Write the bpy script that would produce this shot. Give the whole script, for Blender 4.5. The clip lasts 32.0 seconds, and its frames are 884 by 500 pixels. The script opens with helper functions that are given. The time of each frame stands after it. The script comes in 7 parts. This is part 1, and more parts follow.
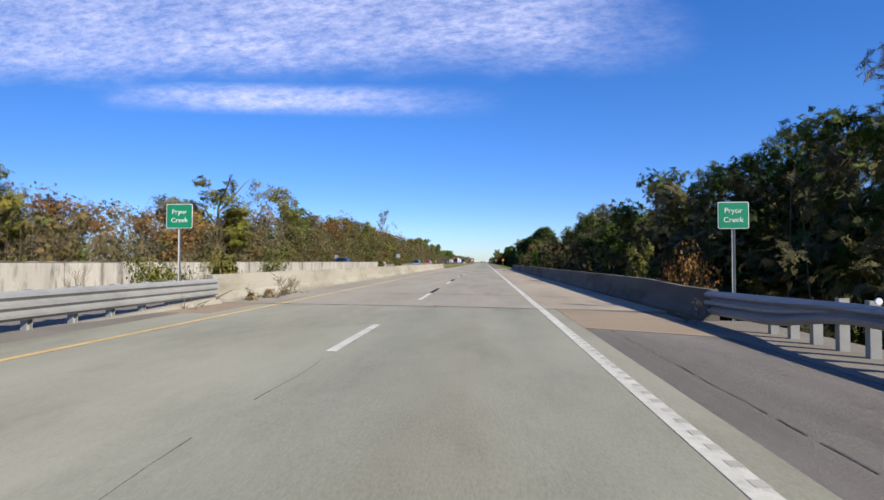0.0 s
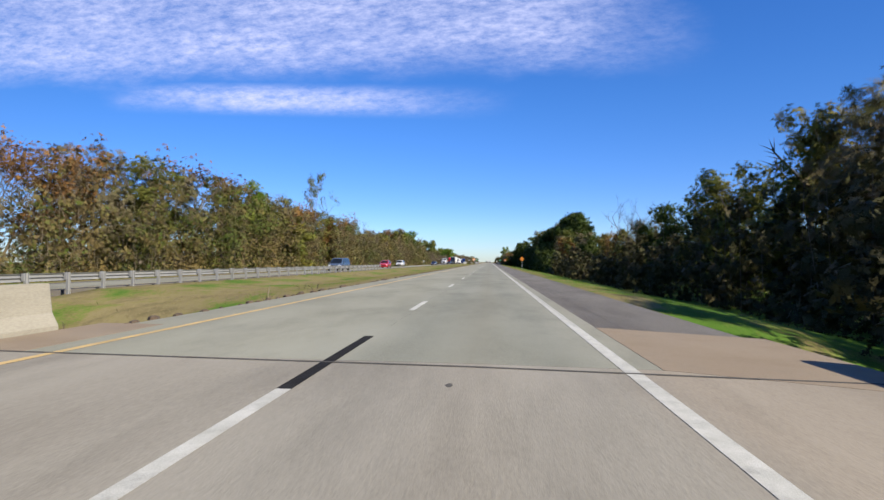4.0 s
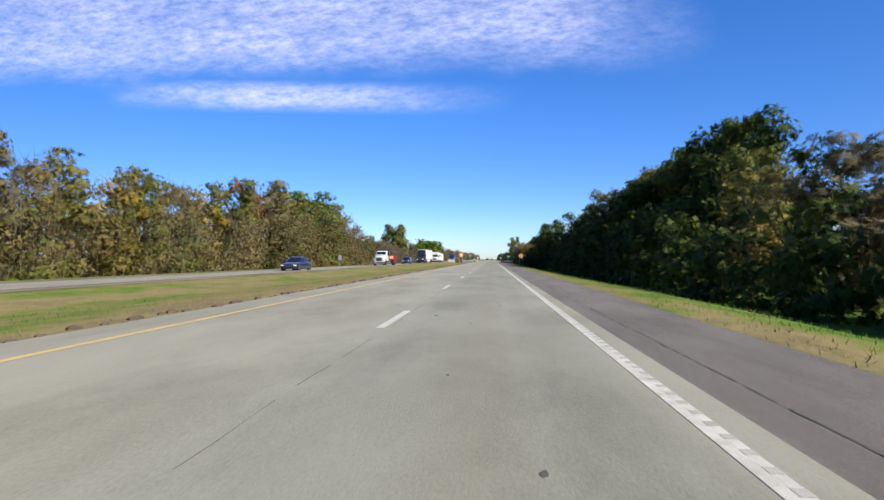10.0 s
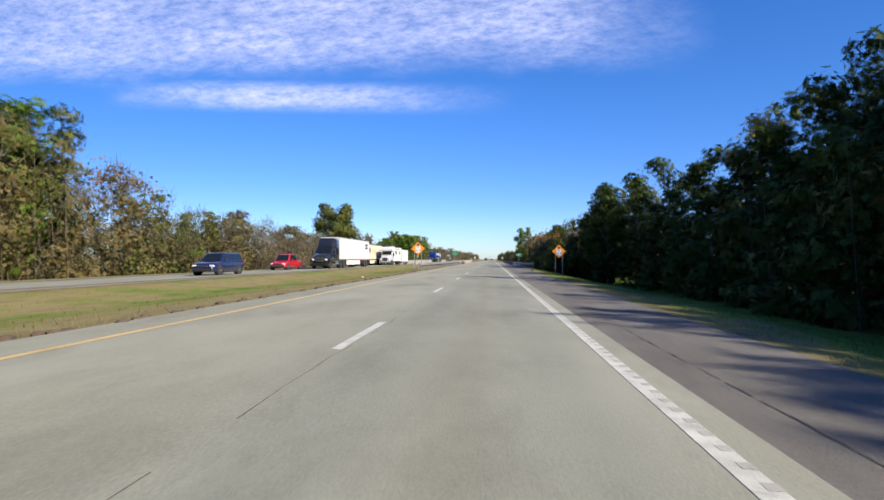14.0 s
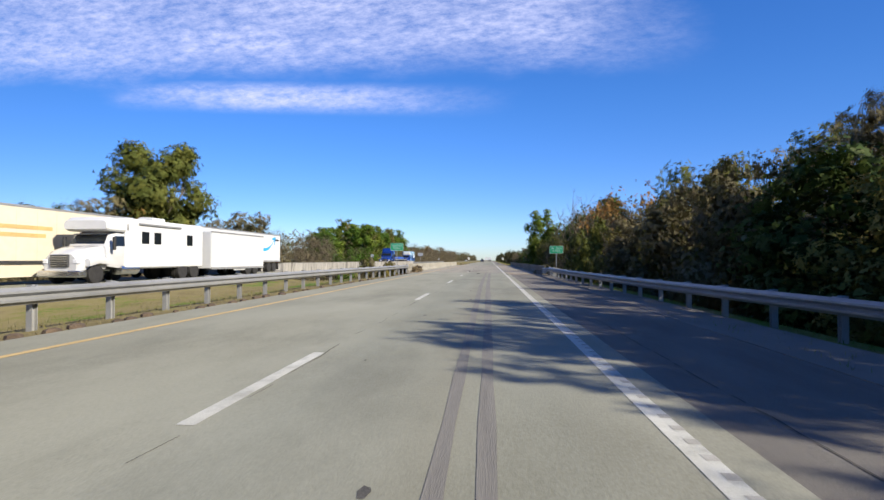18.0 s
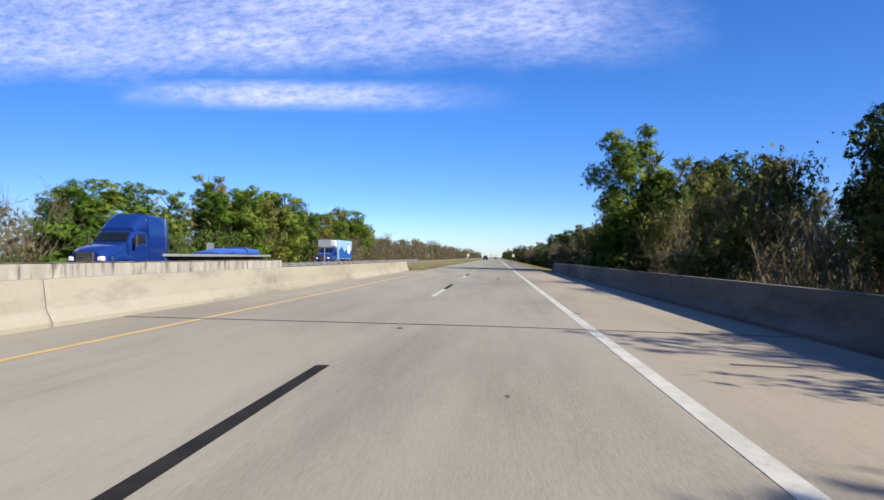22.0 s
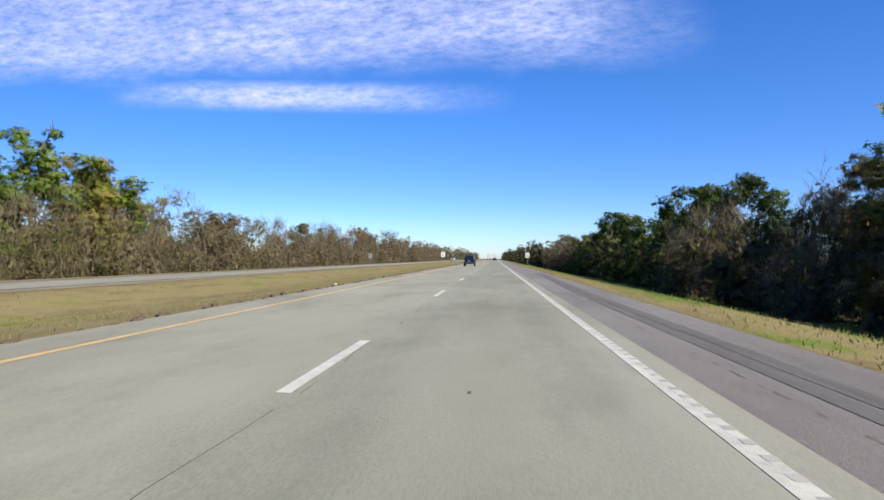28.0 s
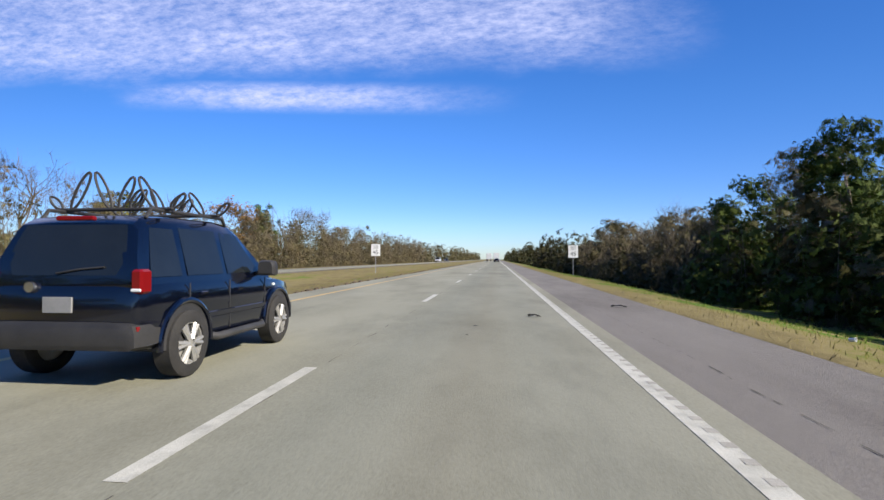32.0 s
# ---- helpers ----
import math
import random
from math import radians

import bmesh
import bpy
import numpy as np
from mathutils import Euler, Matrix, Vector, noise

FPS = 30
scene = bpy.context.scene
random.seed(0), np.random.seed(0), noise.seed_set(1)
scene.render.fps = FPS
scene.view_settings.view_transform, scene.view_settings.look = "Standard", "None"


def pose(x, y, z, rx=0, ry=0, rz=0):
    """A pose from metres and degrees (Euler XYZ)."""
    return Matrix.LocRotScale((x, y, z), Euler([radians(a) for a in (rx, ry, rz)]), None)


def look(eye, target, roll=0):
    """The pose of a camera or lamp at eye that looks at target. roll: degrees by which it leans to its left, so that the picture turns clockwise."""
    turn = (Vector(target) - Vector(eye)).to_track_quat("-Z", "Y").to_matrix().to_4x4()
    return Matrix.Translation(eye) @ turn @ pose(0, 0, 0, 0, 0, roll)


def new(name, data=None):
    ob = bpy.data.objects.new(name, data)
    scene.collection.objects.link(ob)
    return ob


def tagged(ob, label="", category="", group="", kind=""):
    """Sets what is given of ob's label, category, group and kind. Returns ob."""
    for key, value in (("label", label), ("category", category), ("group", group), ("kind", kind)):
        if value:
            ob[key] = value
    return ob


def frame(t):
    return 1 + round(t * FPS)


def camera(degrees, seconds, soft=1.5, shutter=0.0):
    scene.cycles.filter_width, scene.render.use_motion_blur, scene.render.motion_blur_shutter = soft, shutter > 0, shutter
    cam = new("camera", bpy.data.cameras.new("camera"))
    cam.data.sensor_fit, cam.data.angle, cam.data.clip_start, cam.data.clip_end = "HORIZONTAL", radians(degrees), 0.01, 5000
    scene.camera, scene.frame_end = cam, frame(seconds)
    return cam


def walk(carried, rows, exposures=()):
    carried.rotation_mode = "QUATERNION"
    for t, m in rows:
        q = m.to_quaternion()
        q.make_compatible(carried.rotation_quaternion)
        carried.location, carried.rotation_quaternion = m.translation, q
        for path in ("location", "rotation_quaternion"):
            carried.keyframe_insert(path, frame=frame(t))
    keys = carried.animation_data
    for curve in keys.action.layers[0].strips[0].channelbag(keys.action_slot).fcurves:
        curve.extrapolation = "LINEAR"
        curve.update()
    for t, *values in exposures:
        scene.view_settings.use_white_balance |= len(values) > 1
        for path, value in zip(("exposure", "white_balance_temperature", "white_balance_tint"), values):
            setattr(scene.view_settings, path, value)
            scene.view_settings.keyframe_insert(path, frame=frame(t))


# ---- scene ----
from itertools import product

# ================================================================ camera
# A windscreen camera in the right lane: seconds, metres across the lane, metres along the road,
# degrees that it looks to the left of the road's line, degrees that it looks up.
EYE = 1.26
cam = camera(81.4, 32.0, soft=1.5)
PATH = [
    (0.0, 0.30, -0.00, 4.73, 1.31), (0.5, 0.29, 10.93, 4.76, 1.12), (1.0, 0.26, 21.87, 4.79, 0.93),
    (1.5, 0.23, 32.83, 4.88, 1.16), (2.0, 0.21, 43.85, 4.98, 1.38), (2.5, 0.20, 54.93, 5.14, 1.44),
    (3.0, 0.20, 66.10, 5.29, 1.51), (3.5, 0.20, 77.33, 5.32, 1.42), (5.5, 0.08, 122.55, 5.40, 1.08),
    (6.0, 0.09, 133.94, 5.42, 1.00), (7.0, 0.15, 156.91, 5.42, 1.12), (8.0, 0.16, 180.09, 5.55, 1.06),
    (9.0, 0.12, 203.34, 5.49, 1.06), (10.0, 0.18, 226.62, 5.55, 1.00), (11.0, 0.18, 249.72, 5.42, 1.06),
    (12.0, 0.24, 272.23, 5.36, 0.62), (13.0, 0.30, 293.72, 5.61, 0.74), (14.0, 0.31, 314.16, 5.55, 1.00),
    (14.5, 0.31, 324.06, 5.50, 0.99), (16.5, 0.29, 362.29, 5.29, 0.93), (17.0, 0.34, 371.69, 5.17, 1.06),
    (18.0, 0.46, 390.53, 5.36, 1.12), (19.0, 0.43, 409.54, 5.67, 0.68), (20.0, 0.34, 428.85, 5.49, 0.68),
    (21.0, 0.29, 448.47, 5.92, 0.55), (22.0, 0.15, 468.36, 5.99, 0.80), (23.0, 0.12, 488.09, 5.67, 0.80),
    (24.0, 0.12, 507.54, 5.86, 0.80), (25.0, 0.10, 526.80, 6.05, 0.87), (25.5, 0.08, 536.36, 6.24, 0.87),
    (27.5, 0.09, 574.09, 5.67, 0.87), (28.0, 0.12, 583.42, 5.86, 0.93), (29.0, 0.18, 602.07, 5.99, 1.06),
    (30.0, 0.23, 620.77, 5.55, 0.87), (31.0, 0.27, 639.57, 5.92, 0.74), (31.5, 0.28, 649.02, 5.92, 0.87),
    (32.0, 0.29, 658.48, 6.11, 1.00)]
walk(cam, [(t, pose(x, y, EYE, 90 + up, 0, left)) for t, x, y, left, up in PATH], [(0.0, 0.90), (2.0, 0.86), (8.0, 1.02), (13.0, 1.02), (17.0, 0.92), (21.0, 0.92), (22.0, 1.02), (24.0, 0.94), (25.0, 1.14), (28.0, 1.05), (31.0, 0.92), (32.0, 0.90)])

# ================================================================ light
SUN_TO = Vector((1.41, -0.66, 1.0)).normalized()     # towards the sun: right of the road, a little behind
sun = new("sun", bpy.data.lights.new("sun", "SUN"))
sun.data.energy, sun.data.angle, sun.data.color = 5.0, radians(0.53), (1.0, 0.90, 0.74)
sun.matrix_world = look((0, 0, 60), Vector((0, 0, 60)) - SUN_TO)


def node(tree, kind, **sets):
    n = tree.nodes.new(kind)
    for key, value in sets.items():
        if key in n.inputs:
            n.inputs[key].default_value = value
        else:
            setattr(n, key, value)
    return n


def link(tree, a, b):
    tree.links.new(a, b)


def maths(tree, op, a, b=None, c=None):
    n = tree.nodes.new("ShaderNodeMath")
    n.operation = op
    for i, v in enumerate((a, b, c)):
        if v is None:
            continue
        if isinstance(v, (int, float)):
            n.inputs[i].default_value = v
        else:
            tree.links.new(v, n.inputs[i])
    return n.outputs[0]


def ramp(tree, src, stops, smooth=False):
    n = tree.nodes.new("ShaderNodeValToRGB")
    el = n.color_ramp.elements
    while len(el) < len(stops):
        el.new(0.5)
    for e, (p, c) in zip(el, stops):
        e.position = p
        e.color = (*c, 1) if not isinstance(c, (int, float)) else (c, c, c, 1)
    if smooth:
        n.color_ramp.interpolation = "EASE"
    tree.links.new(src, n.inputs[0])
    return n.outputs[0]


def build_sky():
    w = bpy.data.worlds.new("sky")
    scene.world = w
    w.use_nodes = True
    nt = w.node_tree
    nt.nodes.clear()
    sky = node(nt, "ShaderNodeTexSky", sky_type="NISHITA", sun_disc=False, sun_elevation=math.asin(SUN_TO.z),
               sun_rotation=math.atan2(SUN_TO.x, SUN_TO.y), altitude=200.0, air_density=1.0, dust_density=0.2, ozone_density=2.5)
    tc = nt.nodes.new("ShaderNodeTexCoord")
    sep = nt.nodes.new("ShaderNodeSeparateXYZ")
    link(nt, tc.outputs["Generated"], sep.inputs[0])
    # a high sheet of cloud: directions brought onto a level plane far above
    up = maths(nt, "MAXIMUM", sep.outputs["Z"], 0.02)
    ahead = maths(nt, "MAXIMUM", sep.outputs["Y"], 0.05)
    u = maths(nt, "DIVIDE", sep.outputs["X"], ahead)
    v = maths(nt, "DIVIDE", sep.outputs["Z"], ahead)
    com = nt.nodes.new("ShaderNodeCombineXYZ")
    link(nt, u, com.inputs[0])
    link(nt, v, com.inputs[1])

    def noise_at(sx, sy, scale, detail, rough, ox=0.0, angle=0.0):
        mp = node(nt, "ShaderNodeMapping")
        mp.inputs["Scale"].default_value = (sx, sy, 1)
        mp.inputs["Location"].default_value = (ox, ox * 0.7, ox)
        mp.inputs["Rotation"].default_value = (0, 0, radians(angle))
        link(nt, com.outputs[0], mp.inputs[0])
        nz = node(nt, "ShaderNodeTexNoise", Scale=scale, Detail=detail, Roughness=rough)
        link(nt, mp.outputs[0], nz.inputs["Vector"])
        return nz.outputs["Fac"]

    wob = maths(nt, "MULTIPLY", maths(nt, "SUBTRACT", noise_at(1, 2.2, 2.6, 5, 0.6, 3.0), 0.5), 0.16)
    vw = maths(nt, "ADD", v, wob)
    uw = maths(nt, "ADD", u, maths(nt, "MULTIPLY", wob, 2.0))

    def band(x, lo0, lo1, hi0, hi1):
        a = node(nt, "ShaderNodeMapRange", interpolation_type="SMOOTHSTEP")
        a.inputs["From Min"].default_value, a.inputs["From Max"].default_value = lo0, lo1
        link(nt, x, a.inputs["Value"])
        b = node(nt, "ShaderNodeMapRange", interpolation_type="SMOOTHSTEP")
        b.inputs["From Min"].default_value, b.inputs["From Max"].default_value = hi0, hi1
        b.inputs["To Min"].default_value, b.inputs["To Max"].default_value = 1, 0
        link(nt, x, b.inputs["Value"])
        return maths(nt, "MULTIPLY", a.outputs[0], b.outputs[0])

    # the lower edge of the sheet sinks a little towards the left
    low = maths(nt, "ADD", vw, maths(nt, "MULTIPLY", u, 0.03))
    sheet = maths(nt, "MULTIPLY", band(low, 0.345, 0.44, 0.9, 1.3), band(uw, -3.0, -1.6, 0.08, 0.42))
    streak = maths(nt, "MULTIPLY", band(maths(nt, "ADD", v, maths(nt, "MULTIPLY", u, 0.045)), 0.272, 0.305, 0.315, 0.35), band(uw, -0.78, -0.52, -0.3, 0.05))
    left = maths(nt, "MULTIPLY", band(maths(nt, "ADD", v, maths(nt, "MULTIPLY", wob, 0.35)), 0.40, 0.43, 0.455, 0.50), band(uw, -3.0, -1.6, -0.80, -0.50))
    fine = ramp(nt, noise_at(1, 2.6, 26, 9, 0.72, 1.0, -12), [(0.36, 0.35), (0.62, 1.0)])
    soft = ramp(nt, noise_at(1, 2.4, 4.2, 6, 0.6, 7.0, -8), [(0.30, 0.45), (0.62, 1.0)])
    amount = maths(nt, "MULTIPLY", maths(nt, "MULTIPLY", maths(nt, "MAXIMUM", maths(nt, "MAXIMUM", sheet, streak), maths(nt, "MULTIPLY", left, 0.8)), fine), soft)
    amount = maths(nt, "MULTIPLY", amount, maths(nt, "MULTIPLY", maths(nt, "GREATER_THAN", sep.outputs["Y"], 0.05), 0.92))
    mix = node(nt, "ShaderNodeMix", data_type="RGBA")
    link(nt, amount, mix.inputs["Factor"])
    deep = node(nt, "ShaderNodeHueSaturation", Saturation=1.28, Value=1.06)
    link(nt, sky.outputs[0], deep.inputs["Color"])
    cool = node(nt, "ShaderNodeMix", data_type="RGBA", blend_type="MULTIPLY")
    cool.inputs["Factor"].default_value = 1.0
    cool.inputs["B"].default_value = (0.72, 0.88, 1.28, 1)
    link(nt, deep.outputs[0], cool.inputs["A"])
    # deeper blue towards the horizon's haze; both sides dimmed in place of lens vignetting
    haze = ramp(nt, sep.outputs["Z"], [(0.02, (0.92, 0.94, 1.0)), (0.10, (0.86, 0.90, 1.0)), (0.30, (0.95, 0.99, 1.0)), (0.50, (1.0, 1.0, 1.0))], True)
    dim = node(nt, "ShaderNodeMix", data_type="RGBA", blend_type="MULTIPLY")
    dim.inputs["Factor"].default_value = 1.0
    link(nt, cool.outputs["Result"], dim.inputs["A"])
    link(nt, haze, dim.inputs["B"])
    side = maths(nt, "SUBTRACT", 1.0, maths(nt, "MULTIPLY", maths(nt, "MULTIPLY", sep.outputs["X"], sep.outputs["X"]), 0.55))
    vignetted = node(nt, "ShaderNodeMix", data_type="RGBA", blend_type="MULTIPLY")
    vignetted.inputs["Factor"].default_value = 1.0
    link(nt, dim.outputs["Result"], vignetted.inputs["A"])
    link(nt, side, vignetted.inputs["B"])
    link(nt, vignetted.outputs["Result"], mix.inputs["A"])
    mix.inputs["B"].default_value = (5.4, 5.7, 8.2, 1)
    bg = node(nt, "ShaderNodeBackground", Strength=0.078)
    link(nt, mix.outputs["Result"], bg.inputs[0])
    out = nt.nodes.new("ShaderNodeOutputWorld")
    link(nt, bg.outputs[0], out.inputs[0])


build_sky()


# ================================================================ materials
def surface(name, stops, scale=3.0, fine=60.0, rough=0.85, bump=0.3, metal=0.0, stretch=(1, 1, 1), random_tint=0.0, island=False,
            stain=0.0, stain_scale=0.4, spec=0.5, depth=0.02, translucent=0.0, tone=1.0, thing_tint=0.0):
    """A worn surface: broad mottling over stops, fine grain in tone and relief, and stains with a shape of their own."""
    m = bpy.data.materials.new(name)
    m.use_nodes = True
    nt = m.node_tree
    bsdf = nt.nodes["Principled BSDF"]
    tc = nt.nodes.new("ShaderNodeTexCoord")
    mp = node(nt, "ShaderNodeMapping")
    mp.inputs["Scale"].default_value = stretch
    geo = nt.nodes.new("ShaderNodeNewGeometry")
    link(nt, geo.outputs["Position"], mp.inputs[0])
    broad = node(nt, "ShaderNodeTexNoise", Scale=scale, Detail=5.0, Roughness=0.62)
    grain = node(nt, "ShaderNodeTexNoise", Scale=fine, Detail=3.0, Roughness=0.7)
    link(nt, mp.outputs[0], broad.inputs["Vector"])
    link(nt, mp.outputs[0], grain.inputs["Vector"])
    fac = maths(nt, "ADD", broad.outputs["Fac"], maths(nt, "MULTIPLY", maths(nt, "SUBTRACT", grain.outputs["Fac"], 0.5), 0.5))
    if random_tint:
        if island:
            r = geo.outputs["Random Per Island"]
        else:
            info = nt.nodes.new("ShaderNodeObjectInfo")
            r = info.outputs["Random"]
        fac = maths(nt, "ADD", fac, maths(nt, "MULTIPLY", maths(nt, "SUBTRACT", r, 0.5), random_tint))
    if thing_tint:
        info = nt.nodes.new("ShaderNodeObjectInfo")
        fac = maths(nt, "ADD", fac, maths(nt, "MULTIPLY", maths(nt, "SUBTRACT", info.outputs["Random"], 0.5), thing_tint))
    stops = [tuple(c * tone * 0.88 for c in st) for st in stops]
    n = len(stops)
    col = ramp(nt, fac, [(0.3 + 0.4 * i / max(n - 1, 1), c) for i, c in enumerate(stops)])
    if stain:
        st = node(nt, "ShaderNodeTexNoise", Scale=stain_scale, Detail=7.0, Roughness=0.7)
        link(nt, mp.outputs[0], st.inputs["Vector"])
        k = ramp(nt, st.outputs["Fac"], [(0.50, 1.0), (0.70, 1.0 - stain)])
        mul = node(nt, "ShaderNodeMix", data_type="RGBA", blend_type="MULTIPLY")
        mul.inputs["Factor"].default_value = 1.0
        link(nt, col, mul.inputs["A"])
        link(nt, k, mul.inputs["B"])
        col = mul.outputs["Result"]
    link(nt, col, bsdf.inputs["Base Color"])
    bsdf.inputs["Roughness"].default_value = rough
    bsdf.inputs["Metallic"].default_value = metal
    bsdf.inputs["Specular IOR Level"].default_value = spec
    if bump:
        b = node(nt, "ShaderNodeBump", Strength=bump, Distance=depth)
        link(nt, grain.outputs["Fac"], b.inputs["Height"])
        link(nt, b.outputs[0], bsdf.inputs["Normal"])
    if translucent:
        tr = nt.nodes.new("ShaderNodeBsdfTranslucent")
        link(nt, col, tr.inputs[0])
        ms = nt.nodes.new("ShaderNodeMixShader")
        ms.inputs[0].default_value = translucent
        out = nt.nodes["Material Output"]
        link(nt, bsdf.outputs[0], ms.inputs[1])
        link(nt, tr.outputs[0], ms.inputs[2])
        link(nt, ms.outputs[0], out.inputs[0])
    return m


def paint(name, colour, rough=0.35, metal=0.0, coat=0.0, emit=0.0, dirt=0.12):
    m = surface(name, [tuple(c * (1 - dirt) for c in colour), colour], scale=2.0, fine=40, rough=rough, bump=0.02, metal=metal)
    b = m.node_tree.nodes["Principled BSDF"]
    b.inputs["Coat Weight"].default_value = coat
    if emit:
        b.inputs["Emission Color"].default_value = (*colour, 1)
        b.inputs["Emission Strength"].default_value = emit
    return m


CONCRETE_ROAD = surface("road_concrete", [(0.335, 0.335, 0.262), (0.425, 0.43, 0.345), (0.485, 0.49, 0.40)], scale=0.35, fine=45, bump=0.16,
                        stretch=(1, 0.4, 1), stain=0.22, stain_scale=0.5, rough=0.9, spec=0.25, tone=0.56)
BRIDGE_DECK = surface("deck_concrete", [(0.385, 0.355, 0.29), (0.485, 0.455, 0.375), (0.55, 0.515, 0.43)], scale=0.4, fine=50, bump=0.16,
                      stretch=(1, 0.2, 1), stain=0.28, stain_scale=0.35, rough=0.9, spec=0.25, tone=0.56)
SLAB = surface("approach_slab", [(0.42, 0.33, 0.23), (0.50, 0.41, 0.30)], scale=0.8, fine=60, bump=0.4, stain=0.25, rough=0.92, spec=0.2, tone=0.56)
SLAB_GREY = surface("worn_apron", [(0.25, 0.225, 0.195), (0.36, 0.335, 0.295)], scale=0.8, fine=60, bump=0.3, stain=0.3, rough=0.92, spec=0.2, tone=0.56)
ASPHALT = surface("shoulder_asphalt", [(0.18, 0.165, 0.148), (0.242, 0.226, 0.203), (0.296, 0.28, 0.253)], scale=0.6, fine=120, bump=0.6,
                  stretch=(1, 0.25, 1), stain=0.2, rough=0.93, spec=0.25, tone=0.58)
ASPHALT_PALE = surface("pale_shoulder_asphalt", [(0.25, 0.232, 0.215), (0.31, 0.292, 0.272), (0.355, 0.337, 0.312)], scale=0.5, fine=120, bump=0.6,
                       stretch=(1, 0.25, 1), stain=0.25, rough=0.93, spec=0.25, tone=0.58)
LINE_WHITE = surface("line_white", [(0.54, 0.54, 0.47), (0.76, 0.76, 0.68)], scale=2.5, fine=70, stain=0.3, stain_scale=4, rough=0.7, tone=0.72)
LINE_YELLOW = surface("line_yellow", [(0.52, 0.38, 0.16), (0.72, 0.50, 0.19)], scale=1.5, fine=60, stain=0.35, stain_scale=3, rough=0.7, tone=0.85)
LINE_BLACK = surface("line_black", [(0.016, 0.016, 0.018), (0.03, 0.03, 0.03)], scale=2, fine=60, rough=0.95, spec=0.05)
WORN_LINE = surface("worn_line", [(0.38, 0.37, 0.33), (0.52, 0.51, 0.46)], scale=3, fine=60, rough=0.85, tone=0.72)
TAR = surface("tar", [(0.06, 0.06, 0.058), (0.12, 0.116, 0.108)], scale=2, fine=50, rough=0.95, spec=0.05)
TYRE_MARK = surface("tyre_mark", [(0.20, 0.19, 0.17), (0.24, 0.23, 0.205), (0.28, 0.268, 0.235)], scale=4, fine=60, rough=0.9, stretch=(2, 0.1, 1), tone=0.66)
TYRE_DARK = surface("tyre_mark_dark", [(0.05, 0.047, 0.044), (0.085, 0.08, 0.075)], scale=4, fine=60, rough=0.9, stretch=(2, 0.1, 1), tone=1.45)
BARRIER = surface("barrier_concrete", [(0.38, 0.355, 0.29), (0.49, 0.465, 0.385), (0.55, 0.53, 0.455)], scale=0.5, fine=40, stretch=(1, 0.35, 1.2),
                  stain=0.35, stain_scale=0.9, rough=0.9, spec=0.2, tone=0.56)
# stained concrete, its tone also lowered to put the barrier's shade into the colour
BARRIER_OLD_SHADED = surface("weathered_shaded_barrier_concrete", [(0.20, 0.185, 0.155), (0.31, 0.29, 0.245), (0.42, 0.395, 0.34)], scale=0.5, fine=40, stretch=(1, 0.35, 1.2),
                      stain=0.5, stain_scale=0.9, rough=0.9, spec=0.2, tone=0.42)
PARAPET = surface("old_parapet_concrete", [(0.40, 0.385, 0.35), (0.60, 0.58, 0.53)], scale=0.6, fine=35, stretch=(1, 1.6, 0.25),
                  stain=0.9, stain_scale=1.6, rough=0.9, spec=0.2, tone=0.66)
SOOT = surface("sooty_concrete", [(0.035, 0.032, 0.028), (0.10, 0.095, 0.085), (0.30, 0.29, 0.26)], scale=0.9, fine=30, rough=0.95, spec=0.1)
GALV = surface("galvanised_steel", [(0.50, 0.52, 0.53), (0.66, 0.67, 0.67)], scale=1.2, fine=30, rough=0.5, metal=0.25, bump=0.08, stain=0.25, tone=0.46)
POST_STEEL = surface("post_steel", [(0.52, 0.53, 0.53), (0.66, 0.67, 0.66)], scale=2, fine=30, rough=0.55, metal=0.2, bump=0.05, tone=0.5)
GRASS_GROUND = surface("grass_ground", [(0.072, 0.145, 0.020), (0.130, 0.172, 0.036), (0.195, 0.170, 0.068), (0.225, 0.190, 0.092), (0.180, 0.150, 0.072)], scale=0.30, fine=16, bump=0.4, depth=0.03,
                       stretch=(1, 0.4, 1), rough=0.95, spec=0.06, stain=0.3, stain_scale=1.2)
GRASS_BLADE = surface("grass_blade", [(0.088, 0.180, 0.026), (0.160, 0.210, 0.046), (0.245, 0.215, 0.092), (0.285, 0.245, 0.125)], scale=0.30, fine=4, bump=0.0, stretch=(1, 0.4, 1),
                      rough=0.9, spec=0.04, random_tint=0.15, island=True, translucent=0.4)


